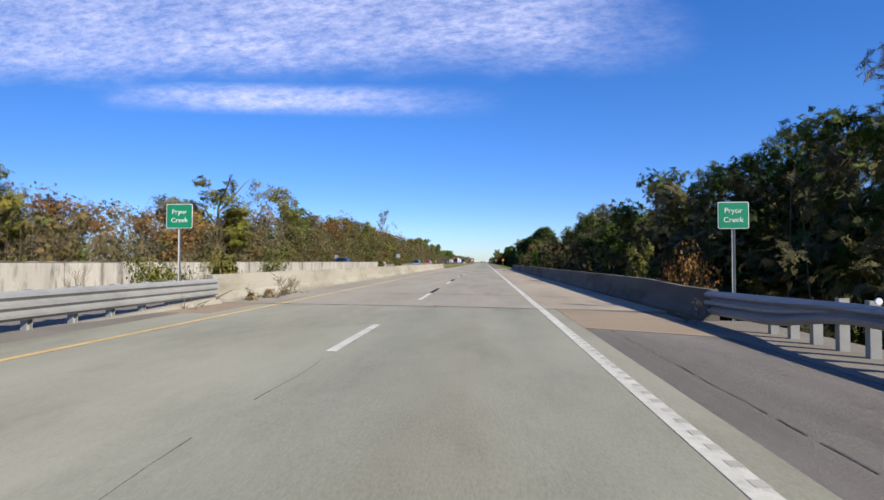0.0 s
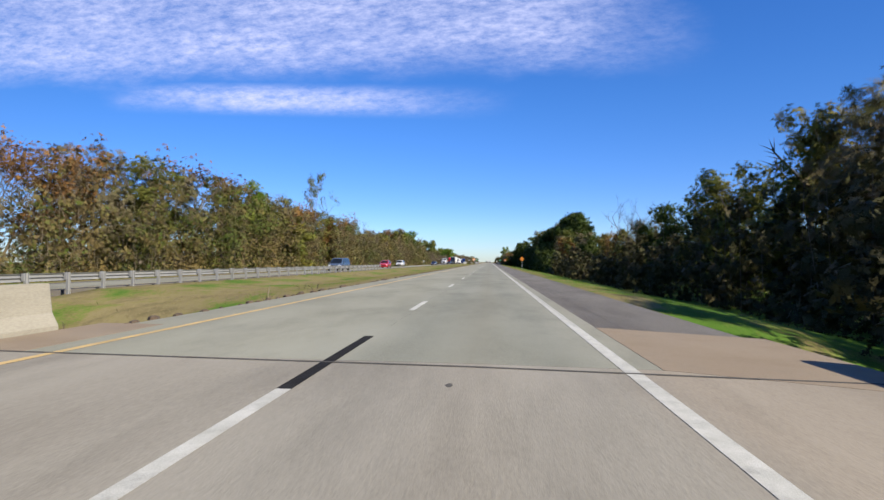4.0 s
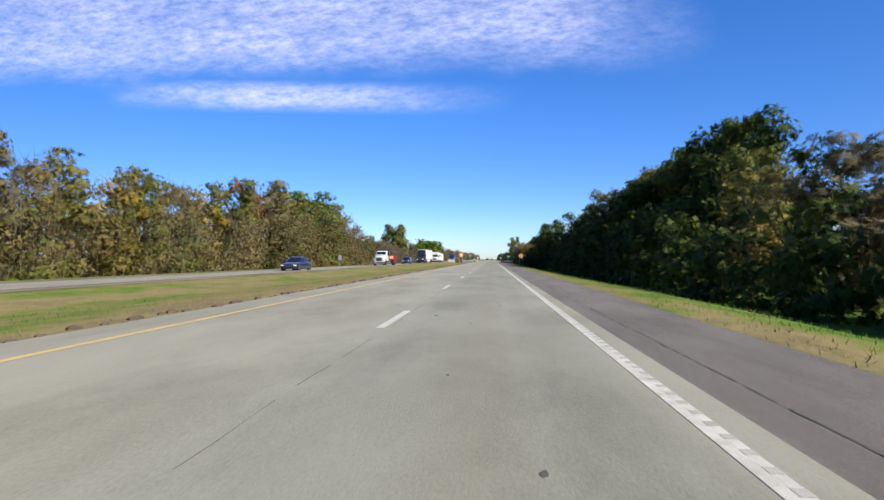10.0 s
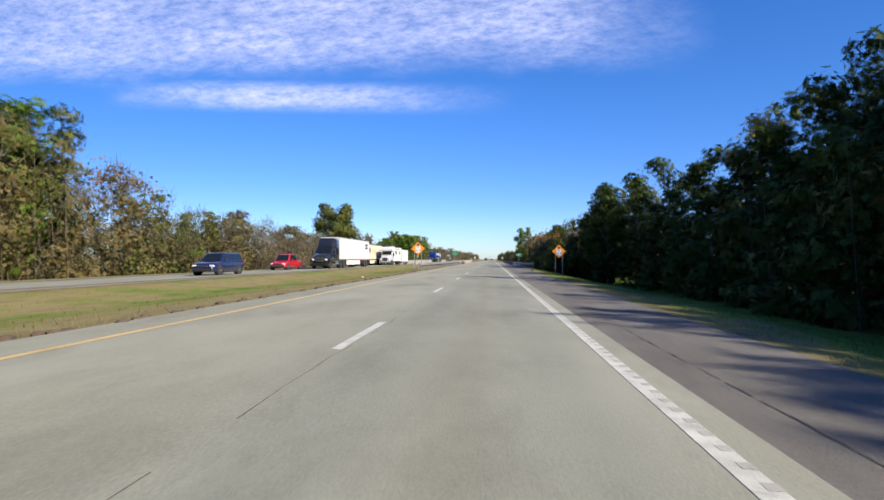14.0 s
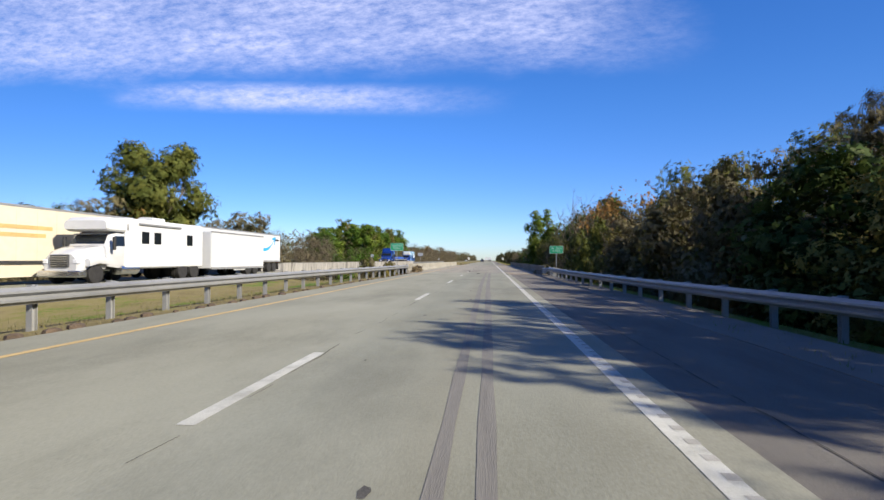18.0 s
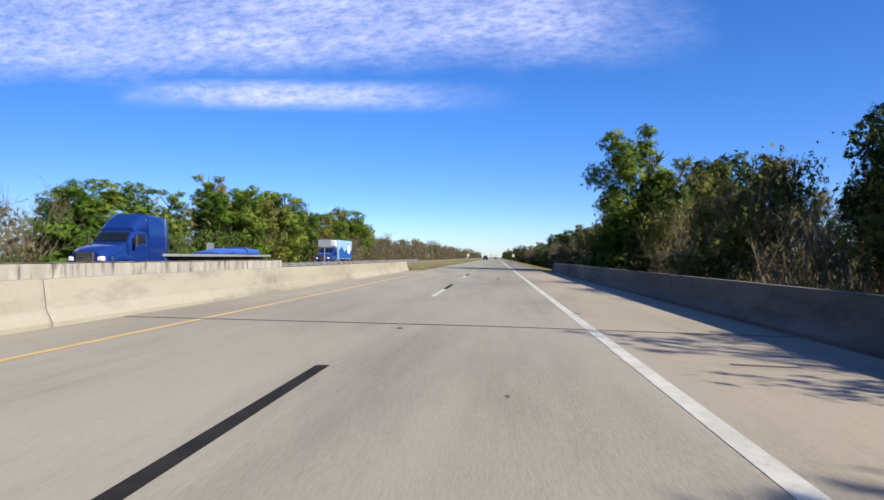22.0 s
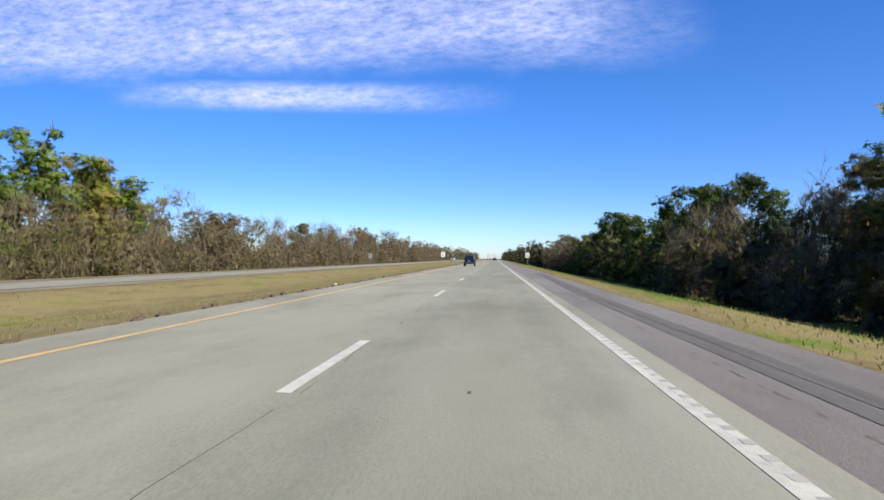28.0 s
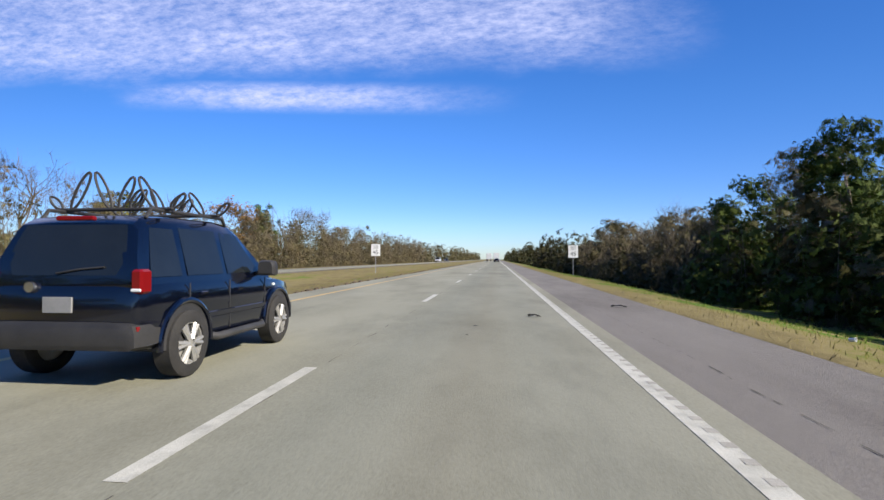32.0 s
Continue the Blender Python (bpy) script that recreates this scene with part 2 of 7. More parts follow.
def banded(m):
    """Mown verges: straw along the pavement, greener strips farther out, drier grass beyond the second bridge."""
    nt = m.node_tree
    ramp = [n for n in nt.nodes if n.type == "VALTORGB"][0]
    old = ramp.inputs[0].links[0].from_socket
    geo = nt.nodes.new("ShaderNodeNewGeometry")
    sep = nt.nodes.new("ShaderNodeSeparateXYZ")
    link(nt, geo.outputs["Position"], sep.inputs[0])
    out = maths(nt, "SUBTRACT", maths(nt, "ABSOLUTE", maths(nt, "ADD", sep.outputs[0], 0.9), 0.0), 5.7)
    out = maths(nt, "MINIMUM", maths(nt, "MULTIPLY", out, 0.98), 3.9)
    wave = maths(nt, "MULTIPLY", maths(nt, "COSINE", out, 0.0), 0.13)
    dry = node(nt, "ShaderNodeMapRange")
    dry.inputs["From Min"].default_value, dry.inputs["From Max"].default_value = 330.0, 540.0
    dry.inputs["To Min"].default_value, dry.inputs["To Max"].default_value = 0.03, 0.13
    link(nt, sep.outputs[1], dry.inputs["Value"])
    lush = maths(nt, "MULTIPLY", maths(nt, "GREATER_THAN", sep.outputs[0], 0.0), -0.09)
    lush = maths(nt, "ADD", lush, maths(nt, "MULTIPLY", maths(nt, "LESS_THAN", sep.outputs[0], 0.0), 0.10))
    lush = maths(nt, "MULTIPLY", lush, maths(nt, "LESS_THAN", maths(nt, "ABSOLUTE", sep.outputs[0]), 34.0))
    patch = node(nt, "ShaderNodeTexNoise", Scale=0.75, Detail=3.0, Roughness=0.65)
    mp = node(nt, "ShaderNodeMapping")
    mp.inputs["Scale"].default_value = (1.0, 0.55, 1.0)
    link(nt, geo.outputs["Position"], mp.inputs[0])
    link(nt, mp.outputs[0], patch.inputs["Vector"])
    old = maths(nt, "ADD", old, maths(nt, "MULTIPLY", maths(nt, "SUBTRACT", patch.outputs["Fac"], 0.53), 0.75))
    link(nt, maths(nt, "ADD", maths(nt, "ADD", old, lush), maths(nt, "ADD", wave, dry.outputs[0])), ramp.inputs[0])


banded(GRASS_GROUND)
banded(GRASS_BLADE)


def lane_wear(m, strength=1.0, verge=(1.04, 1.02, 1.0)):
    """Lanes told apart by use: the left one bleached, the right one greyed by wheels, with an oily middle."""
    nt = m.node_tree
    bsdf = nt.nodes["Principled BSDF"]
    col = bsdf.inputs["Base Color"].links[0].from_socket
    geo = nt.nodes.new("ShaderNodeNewGeometry")
    sep = nt.nodes.new("ShaderNodeSeparateXYZ")
    link(nt, geo.outputs["Position"], sep.inputs[0])
    mp = node(nt, "ShaderNodeMapping")
    mp.inputs["Scale"].default_value = (1.4, 0.05, 1)
    link(nt, geo.outputs["Position"], mp.inputs[0])
    nz = node(nt, "ShaderNodeTexNoise", Scale=1.0, Detail=4.0, Roughness=0.6)
    link(nt, mp.outputs[0], nz.inputs["Vector"])
    across = maths(nt, "ADD", sep.outputs[0], maths(nt, "MULTIPLY", maths(nt, "SUBTRACT", nz.outputs["Fac"], 0.5), 0.9))
    u = maths(nt, "DIVIDE", maths(nt, "ADD", across, 6.5), 9.0)
    tones = ((-6.0, 1.04, 1.03, 1.0), (-4.6, 1.10, 1.09, 1.06), (-3.7, 1.06, 1.045, 1.01), (-2.8, 1.10, 1.09, 1.06), (-1.9, 1.06, 1.06, 1.05), (-1.1, 0.90, 0.915, 0.92), (-0.5, 0.95, 0.955, 0.95),
             (0.0, 0.90, 0.885, 0.86), (0.5, 0.94, 0.945, 0.94), (1.0, 0.89, 0.90, 0.905), (1.6, 0.98, 0.98, 0.98), (2.4, *verge))
    k = ramp(nt, u, [((x + 6.5) / 9.0, tuple((1 + strength * (c - 1)) * 0.85 for c in rgb)) for x, *rgb in tones])
    mul = node(nt, "ShaderNodeMix", data_type="RGBA", blend_type="MULTIPLY")
    mul.inputs["Factor"].default_value = 1.0
    link(nt, col, mul.inputs["A"])
    link(nt, k, mul.inputs["B"])
    gain = node(nt, "ShaderNodeMix", data_type="RGBA", blend_type="MULTIPLY")
    gain.inputs["Factor"].default_value = 1.0
    gain.inputs["B"].default_value = (1.18, 1.18, 1.18, 1)
    link(nt, mul.outputs["Result"], gain.inputs["A"])
    link(nt, gain.outputs["Result"], bsdf.inputs["Base Color"])


lane_wear(CONCRETE_ROAD)
lane_wear(BRIDGE_DECK, 0.5, (1.22, 1.08, 0.96))
CLAY = surface("bare_clay", [(0.05, 0.036, 0.024), (0.12, 0.085, 0.055)], scale=3, fine=20, rough=0.95, bump=0.8, depth=0.04)
BARK = surface("bark", [(0.10, 0.08, 0.06), (0.19, 0.16, 0.13)], scale=3, fine=30, stretch=(1, 1, 0.25), rough=0.95, bump=0.6)
TWIG = surface("twig", [(0.090, 0.071, 0.044), (0.122, 0.098, 0.064), (0.158, 0.130, 0.090)], scale=0.2, fine=20, rough=0.95, bump=0.0, random_tint=0.3, island=True)


def leaves(name, stops, holes=0.51, grain=13.0, stretch=(1, 1, 1), patch=0.35, tint=0.16, each=0.34, glow=0.14):
    """Foliage: clumps eaten through by a fine noise, so that single leaves and gaps show; each tree has its own tint."""
    m = surface(name, stops, scale=patch, fine=9, rough=0.65, bump=0.0, random_tint=tint, island=True, spec=0.08, translucent=glow, thing_tint=each)
    nt = m.node_tree
    geo = nt.nodes.new("ShaderNodeNewGeometry")
    mp = node(nt, "ShaderNodeMapping")
    mp.inputs["Scale"].default_value = stretch
    link(nt, geo.outputs["Position"], mp.inputs[0])
    nz = node(nt, "ShaderNodeTexNoise", Scale=grain, Detail=2.0, Roughness=0.6)
    link(nt, mp.outputs[0], nz.inputs["Vector"])
    # clumps thin out towards their rims
    uv = nt.nodes.new("ShaderNodeTexCoord")
    cut = nt.nodes.new("ShaderNodeSeparateXYZ")
    link(nt, uv.outputs["UV"], cut.inputs[0])
    rim = maths(nt, "ADD", maths(nt, "ABSOLUTE", maths(nt, "SUBTRACT", cut.outputs[0], 0.5)), maths(nt, "ABSOLUTE", maths(nt, "SUBTRACT", cut.outputs[1], 0.5)))
    limit = maths(nt, "SUBTRACT", holes + 0.06, maths(nt, "MULTIPLY", maths(nt, "MULTIPLY", rim, rim), 0.9))
    gap = maths(nt, "GREATER_THAN", nz.outputs["Fac"], limit)
    out = nt.nodes["Material Output"]
    lit = out.inputs[0].links[0].from_socket
    tr = nt.nodes.new("ShaderNodeBsdfTransparent")
    ms = nt.nodes.new("ShaderNodeMixShader")
    link(nt, gap, ms.inputs[0])
    link(nt, lit, ms.inputs[1])
    link(nt, tr.outputs[0], ms.inputs[2])
    link(nt, ms.outputs[0], out.inputs[0])
    return m


LEAF_GREEN = leaves("leaf_green", [(0.046, 0.098, 0.013), (0.090, 0.152, 0.020), (0.155, 0.195, 0.030)])
LEAF_OLIVE = leaves("leaf_olive", [(0.078, 0.096, 0.022), (0.130, 0.135, 0.030), (0.185, 0.155, 0.044)])
LEAF_YELLOW = leaves("leaf_yellow", [(0.12, 0.13, 0.024), (0.20, 0.17, 0.032), (0.26, 0.18, 0.036)])
LEAF_RUST = leaves("leaf_rust", [(0.12, 0.068, 0.024), (0.20, 0.10, 0.030), (0.25, 0.145, 0.048)])
LEAF_BROWN = leaves("leaf_brown", [(0.076, 0.082, 0.030), (0.112, 0.100, 0.050), (0.145, 0.122, 0.074), (0.115, 0.108, 0.046), (0.162, 0.128, 0.074)], 0.50, 15.0, (1.5, 1.5, 0.30), 0.16, 0.12, 0.24)
LEAF_BRUSH = leaves("leaf_brush", [(0.062, 0.096, 0.018), (0.112, 0.120, 0.030), (0.162, 0.116, 0.054), (0.128, 0.106, 0.042), (0.178, 0.134, 0.040), (0.245, 0.112, 0.038)], 0.52, 13.0, (1.2, 1.2, 0.5), 0.12, 0.14, 0.2)
LEAF_STRAW = leaves("leaf_straw", [(0.20, 0.155, 0.085), (0.29, 0.23, 0.14), (0.36, 0.30, 0.19)], 0.56, 60.0)
# foliage of the near wood, coloured darker to stand for its shaded side
LEAF_SHADED = leaves("leaf_shaded", [(0.030, 0.036, 0.014), (0.052, 0.052, 0.021), (0.082, 0.068, 0.038)], 0.54, 13.0, glow=0.06)
LEAF_SHADED_GREEN = leaves("leaf_shaded_green", [(0.023, 0.043, 0.009), (0.043, 0.070, 0.014), (0.082, 0.104, 0.024)], 0.54, 13.0, glow=0.08)
SIGN_GREEN = paint("sign_green", (0.005, 0.26, 0.12), rough=0.4)
SIGN_WHITE = paint("sign_white", (0.82, 0.83, 0.82), rough=0.4)
SIGN_ORANGE = paint("sign_orange", (0.95, 0.32, 0.02), rough=0.4)
SIGN_FADED = paint("sign_faded", (0.42, 0.12, 0.01), rough=0.5)
SIGN_BLACK = paint("sign_black", (0.02, 0.02, 0.02), rough=0.5)
SIGN_YELLOW = paint("sign_yellow", (0.85, 0.60, 0.04), rough=0.4)
SIGN_BACK = surface("sign_back", [(0.42, 0.44, 0.46), (0.55, 0.57, 0.58)], scale=1, fine=20, rough=0.45, metal=0.5, bump=0.03)


# ================================================================ mesh tools
class Mesh:
    """Gathers vertices and faces; a part is made of it in one go."""

    def __init__(self):
        self.v, self.f = [], []

    def box(self, x0, y0, z0, x1, y1, z1, bevel=0.0):
        if bevel <= 0:
            b = len(self.v)
            self.v += [(x, y, z) for z in (z0, z1) for x, y in ((x0, y0), (x1, y0), (x1, y1), (x0, y1))]
            self.f += [tuple(b + i for i in q) for q in ((3, 2, 1, 0), (4, 5, 6, 7), (0, 1, 5, 4), (1, 2, 6, 5), (2, 3, 7, 6), (3, 0, 4, 7))]
            return self
        c = bevel
        prof = [(x0 + c, y0), (x1 - c, y0), (x1, y0 + c), (x1, y1 - c), (x1 - c, y1), (x0 + c, y1), (x0, y1 - c), (x0, y0 + c)]
        mx, my = (x0 + x1) / 2, (y0 + y1) / 2
        sx, sy = 1 - 2 * c / max(x1 - x0, 1e-6), 1 - 2 * c / max(y1 - y0, 1e-6)
        ins = [(mx + (x - mx) * sx, my + (y - my) * sy) for x, y in prof]
        self.rings([[(x, y, z0) for x, y in ins], [(x, y, z0 + c) for x, y in prof], [(x, y, z1 - c) for x, y in prof], [(x, y, z1) for x, y in ins]])
        return self

    def rings(self, rings, close=True, caps=True):
        """Skins a run of rings with the same count of points."""
        n, b = len(rings[0]), len(self.v)
        for r in rings:
            self.v += [tuple(p) for p in r]
        for k in range(len(rings) - 1):
            for i in range(n if close else n - 1):
                j = (i + 1) % n
                self.f.append((b + k * n + i, b + k * n + j, b + (k + 1) * n + j, b + (k + 1) * n + i))
        if caps and close:
            self.f.append(tuple(b + i for i in reversed(range(n))))
            self.f.append(tuple(b + (len(rings) - 1) * n + i for i in range(n)))
        return self

    def extrude(self, prof, a, b, axis="y", inset=0.0):
        """A closed profile run along an axis; prof in (x, z) for y, (y, z) for x, (x, y) for z."""
        place = {"y": lambda p, q: (p[0], q, p[1]), "x": lambda p, q: (q, p[0], p[1]), "z": lambda p, q: (p[0], p[1], q)}[axis]
        if inset:
            cx, cy = sum(p[0] for p in prof) / len(prof), sum(p[1] for p in prof) / len(prof)
            w = max(abs(p[0] - cx) for p in prof)
            h = max(abs(p[1] - cy) for p in prof)
            small = [(cx + (p[0] - cx) * (1 - inset / w), cy + (p[1] - cy) * (1 - inset / h)) for p in prof]
            s = 1 if b > a else -1
            self.rings([[place(p, q) for p in pr] for pr, q in ((small, a), (prof, a + s * inset), (prof, b - s * inset), (small, b))])
        else:
            self.rings([[place(p, q) for p in prof] for q in (a, b)])
        return self

    def tube(self, pts, radii, n=6, caps=True):
        pts = [Vector(p) for p in pts]
        if isinstance(radii, (int, float)):
            radii = [radii] * len(pts)
        rings = []
        for i, (p, r) in enumerate(zip(pts, radii)):
            d = (pts[min(i + 1, len(pts) - 1)] - pts[max(i - 1, 0)]).normalized()
            a = d.orthogonal() if i == 0 else (a - d * a.dot(d))
            a.normalize()
            c = d.cross(a)
            rings.append([p + (a * math.cos(2 * math.pi * k / n) + c * math.sin(2 * math.pi * k / n)) * r for k in range(n)])
        return self.rings(rings, caps=caps)

    def lathe(self, prof, n=24, axis="x", at=(0, 0, 0)):
        """prof: (along, radius) pairs turned round an axis through at."""
        rings = []
        for s, r in prof:
            ring = []
            for k in range(n):
                c, q = math.cos(2 * math.pi * k / n) * r, math.sin(2 * math.pi * k / n) * r
                p = {"x": (s, c, q), "y": (c, s, q), "z": (c, q, s)}[axis]
                ring.append((at[0] + p[0], at[1] + p[1], at[2] + p[2]))
            rings.append(ring)
        return self.rings(rings)

    def move(self, m):
        self.v = [tuple(m @ Vector(p)) for p in self.v]
        return self

    def data(self, name, material, smooth=False):
        me = bpy.data.meshes.new(name)
        me.from_pydata(self.v, [], self.f)
        me.materials.append(material)
        bm = bmesh.new()
        bm.from_mesh(me)
        bmesh.ops.recalc_face_normals(bm, faces=bm.faces)
        bm.to_mesh(me)
        bm.free()
        if smooth:
            me.polygons.foreach_set("use_smooth", [True] * len(me.polygons))
            me.set_sharp_from_angle(angle=radians(38))
        return me


def part(name, mesh, material, parent=None, label="", smooth=False, at=None):
    ob = new(name, mesh.data(name, material, smooth) if isinstance(mesh, Mesh) else mesh)
    if at is not None:
        ob.location = at
    if parent is not None:
        ob.parent = parent
    if label:
        ob["label"] = label
    return ob


def thing(name, label, category, group="", kind="", at=(0, 0, 0), turn=0.0):
    ob = new(name)
    ob.empty_display_size = 0.3
    ob.matrix_basis = pose(*at, 0, 0, turn)
    return tagged(ob, label, category, group, kind)


def words(text, size, parent, material, at, name="lettering", deep=0.002, label=""):
    """Raised lettering that faces down -y, centred at a place on its thing."""
    cu = bpy.data.curves.new(name, "FONT")
    cu.body, cu.size, cu.align_x, cu.align_y, cu.extrude, cu.resolution_u = text, size, "CENTER", "CENTER", deep, 3
    tmp = new(name, cu)
    me = bpy.data.meshes.new_from_object(tmp.evaluated_get(bpy.context.evaluated_depsgraph_get()))
    bpy.data.objects.remove(tmp)
    bpy.data.curves.remove(cu)
    me.materials.clear()
    me.materials.append(material)
    ob = new(name, me)
    ob.matrix_basis = pose(*at, 90, 0, 0)
    ob.parent = parent
    if label:
        ob["label"] = label
    return ob


# ================================================================ the lie of the land
FALL = 0.018                                   # the carriageway sinks to its right
YELLOW, DASH, EDGE = -5.6, -1.83, 1.83         # the painted lines
PAVE_L, PAVE_M, PAVE_R = -6.75, 2.25, 4.65     # inner edge, concrete's edge, shoulder's edge
OPP_R, OPP_L = -17.6, -28.4                    # the other carriageway
BRIDGES = ((14.5, 95.0), (441.5, 513.0))
RIM_L, RIM_R = -7.35, 5.25                     # feet of the bridge barriers


def road_z(x):
    return -FALL * x if x > 0 else -0.5 * FALL * x


def smooth01(a, b, x):
    k = min(max((x - a) / (b - a), 0.0), 1.0)
    return k * k * (3 - 2 * k)


def bridge_near(y, pad=14.0):
    return max(smooth01(a - pad, a + 2, y) * (1 - smooth01(b - 2, b + pad, y)) for a, b in BRIDGES)


def ground_z(x, y):
    """The grass: shoulders that fall away from the road, a shallow median, lower land under the bridges."""
    br = bridge_near(y)
    n = noise.noise(Vector((x * 0.06, y * 0.03, 0.3))) * 0.25 + noise.noise(Vector((x * 0.4, y * 0.3, 1.3))) * 0.04
    if x > PAVE_R - 0.3:
        d = x - PAVE_R
        z = road_z(PAVE_R) - 0.03 - 2.2 * smooth01(0, 13, d) - 0.2 * smooth01(14, 30, d)
        n *= smooth01(0.2, 4, d)
    elif x > PAVE_L + 0.3:
        z, n = road_z(x) - 0.25, 0
    elif x > OPP_R:
        k = (PAVE_L - x) / (PAVE_L - OPP_R)
        z = (1 - k) * (road_z(PAVE_L) - 0.03) + k * 0.07 - 0.32 * math.sin(math.pi * min(max(k, 0), 1)) ** 2
        n *= math.sin(math.pi * min(max(k, 0), 1))
    elif x > OPP_L + 0.3:
        z, n = -0.2, 0
    else:
        d = OPP_L - x
        z = -0.05 - 0.7 * smooth01(0, 6, d) - 0.6 * smooth01(8, 30, d)
        n *= smooth01(0.2, 4, d)
    return z + n - 3.6 * br * (1.0 if x > RIM_R - 0.4 or x < OPP_L else 1.0)


def build_ground():
    xs = [-3000, -900, -350, -160, -100, -75, -60, -50, -44, -40, -37, -35, -33, -31.5, -30.3, -29.3, -28.7, -28.4, -28.1, -25, -20, -17.9, -17.6, -17.2, -16.4, -15.4, -14.3,
          -13.2, -12.1, -11, -10, -9, -8.3, -7.6, -7.1, -6.8, -6.5, -4, 0, 4.3, 4.6, 4.9, 5.3, 5.8, 6.5, 7.3, 8.2, 9.2, 10.3, 11.5, 13, 15, 18, 22, 28, 36, 50, 80, 160, 400, 1000, 3000]
    ys = [-600, -200, -80, -40] + [-30 + 4 * k for k in range(260)] + [1020, 1060, 1120, 1200, 1400, 1800, 2600, 4500]
    me = Mesh()
    me.v = [(x, y, ground_z(x, y)) for y in ys for x in xs]
    n = len(xs)
    me.f = [(j * n + i, j * n + i + 1, (j + 1) * n + i + 1, (j + 1) * n + i) for j in range(len(ys) - 1) for i in range(n - 1)]
    g = part("ground", me, GRASS_GROUND, smooth=True)
    tagged(g, "rough dry and green grass verge and fields", "ground", kind="structure")


build_ground()


def strip(x0, x1, y0, y1, lift=0.0, thick=0.0, step=40.0, skew=0.0, zf=road_z):
    """A slab of pavement that follows the road's fall, bent at its crown; skew carries its right end nearer."""
    m = Mesh()
    n = max(1, int((y1 - y0) / step))
    xs = [x0, 0.0, x1] if x0 < 0 < x1 else [x0, x1]
    w = len(xs)
    for k in range(n + 1):
        y = y0 + (y1 - y0) * k / n
        for x in xs:
            m.v.append((x, y - skew * (x - x0), zf(x) + lift))
    m.f = [(w * k + i, w * k + i + 1, w * (k + 1) + i + 1, w * (k + 1) + i) for k in range(n) for i in range(w - 1)]
    if thick:
        b = len(m.v)
        m.v += [(x, y, z - thick) for x, y, z in m.v]
        m.f += [(b + q[3], b + q[2], b + q[1], b + q[0]) for q in m.f]
        e = list(range(w)) + [w * k + w - 1 for k in range(1, n + 1)] + [w * n + i for i in reversed(range(w - 1))] + [w * k for k in reversed(range(1, n))]
        m.f += [(e[i], e[(i + 1) % len(e)], b + e[(i + 1) % len(e)], b + e[i]) for i in range(len(e))]
    return m


def opp_z(x):
    return 0.10 + 0.018 * (x - OPP_R)


FAR = 2600.0


def build_roads():
    road = thing("road", "pale grey concrete carriageway with two lanes", "road", kind="structure")
    cuts = [-120.0] + [y for b in BRIDGES for y in b] + [FAR]
    for a, b in zip(cuts[0::2], cuts[1::2]):
        part("lane_slab", strip(PAVE_L, PAVE_M, a, b, 0, 0.25), CONCRETE_ROAD, road)
        part("shoulder", strip(PAVE_M, PAVE_R, a, b, -0.004, 0.25), ASPHALT_PALE if a > 500 else ASPHALT, road, "worn brownish asphalt shoulder")
    opp = thing("road", "pale concrete carriageway for the oncoming traffic", "road", kind="structure")
    for a, b in zip(cuts[0::2], cuts[1::2]):
        part("lane_slab", strip(OPP_L + 3, OPP_R - 1, a, b, 0, 0.25, zf=opp_z), CONCRETE_ROAD, opp)
        part("shoulder", strip(OPP_L, OPP_L + 3, a, b, -0.004, 0.25, zf=opp_z), ASPHALT, opp)
        part("shoulder", strip(OPP_R - 1, OPP_R, a, b, -0.004, 0.25, zf=opp_z), ASPHALT, opp)


build_roads()


# ================================================================ paint on the road
def quad_strip(x0, x1, y0, y1, lift):
    return strip(x0, x1, y0, y1, lift, 0.0, 80.0)


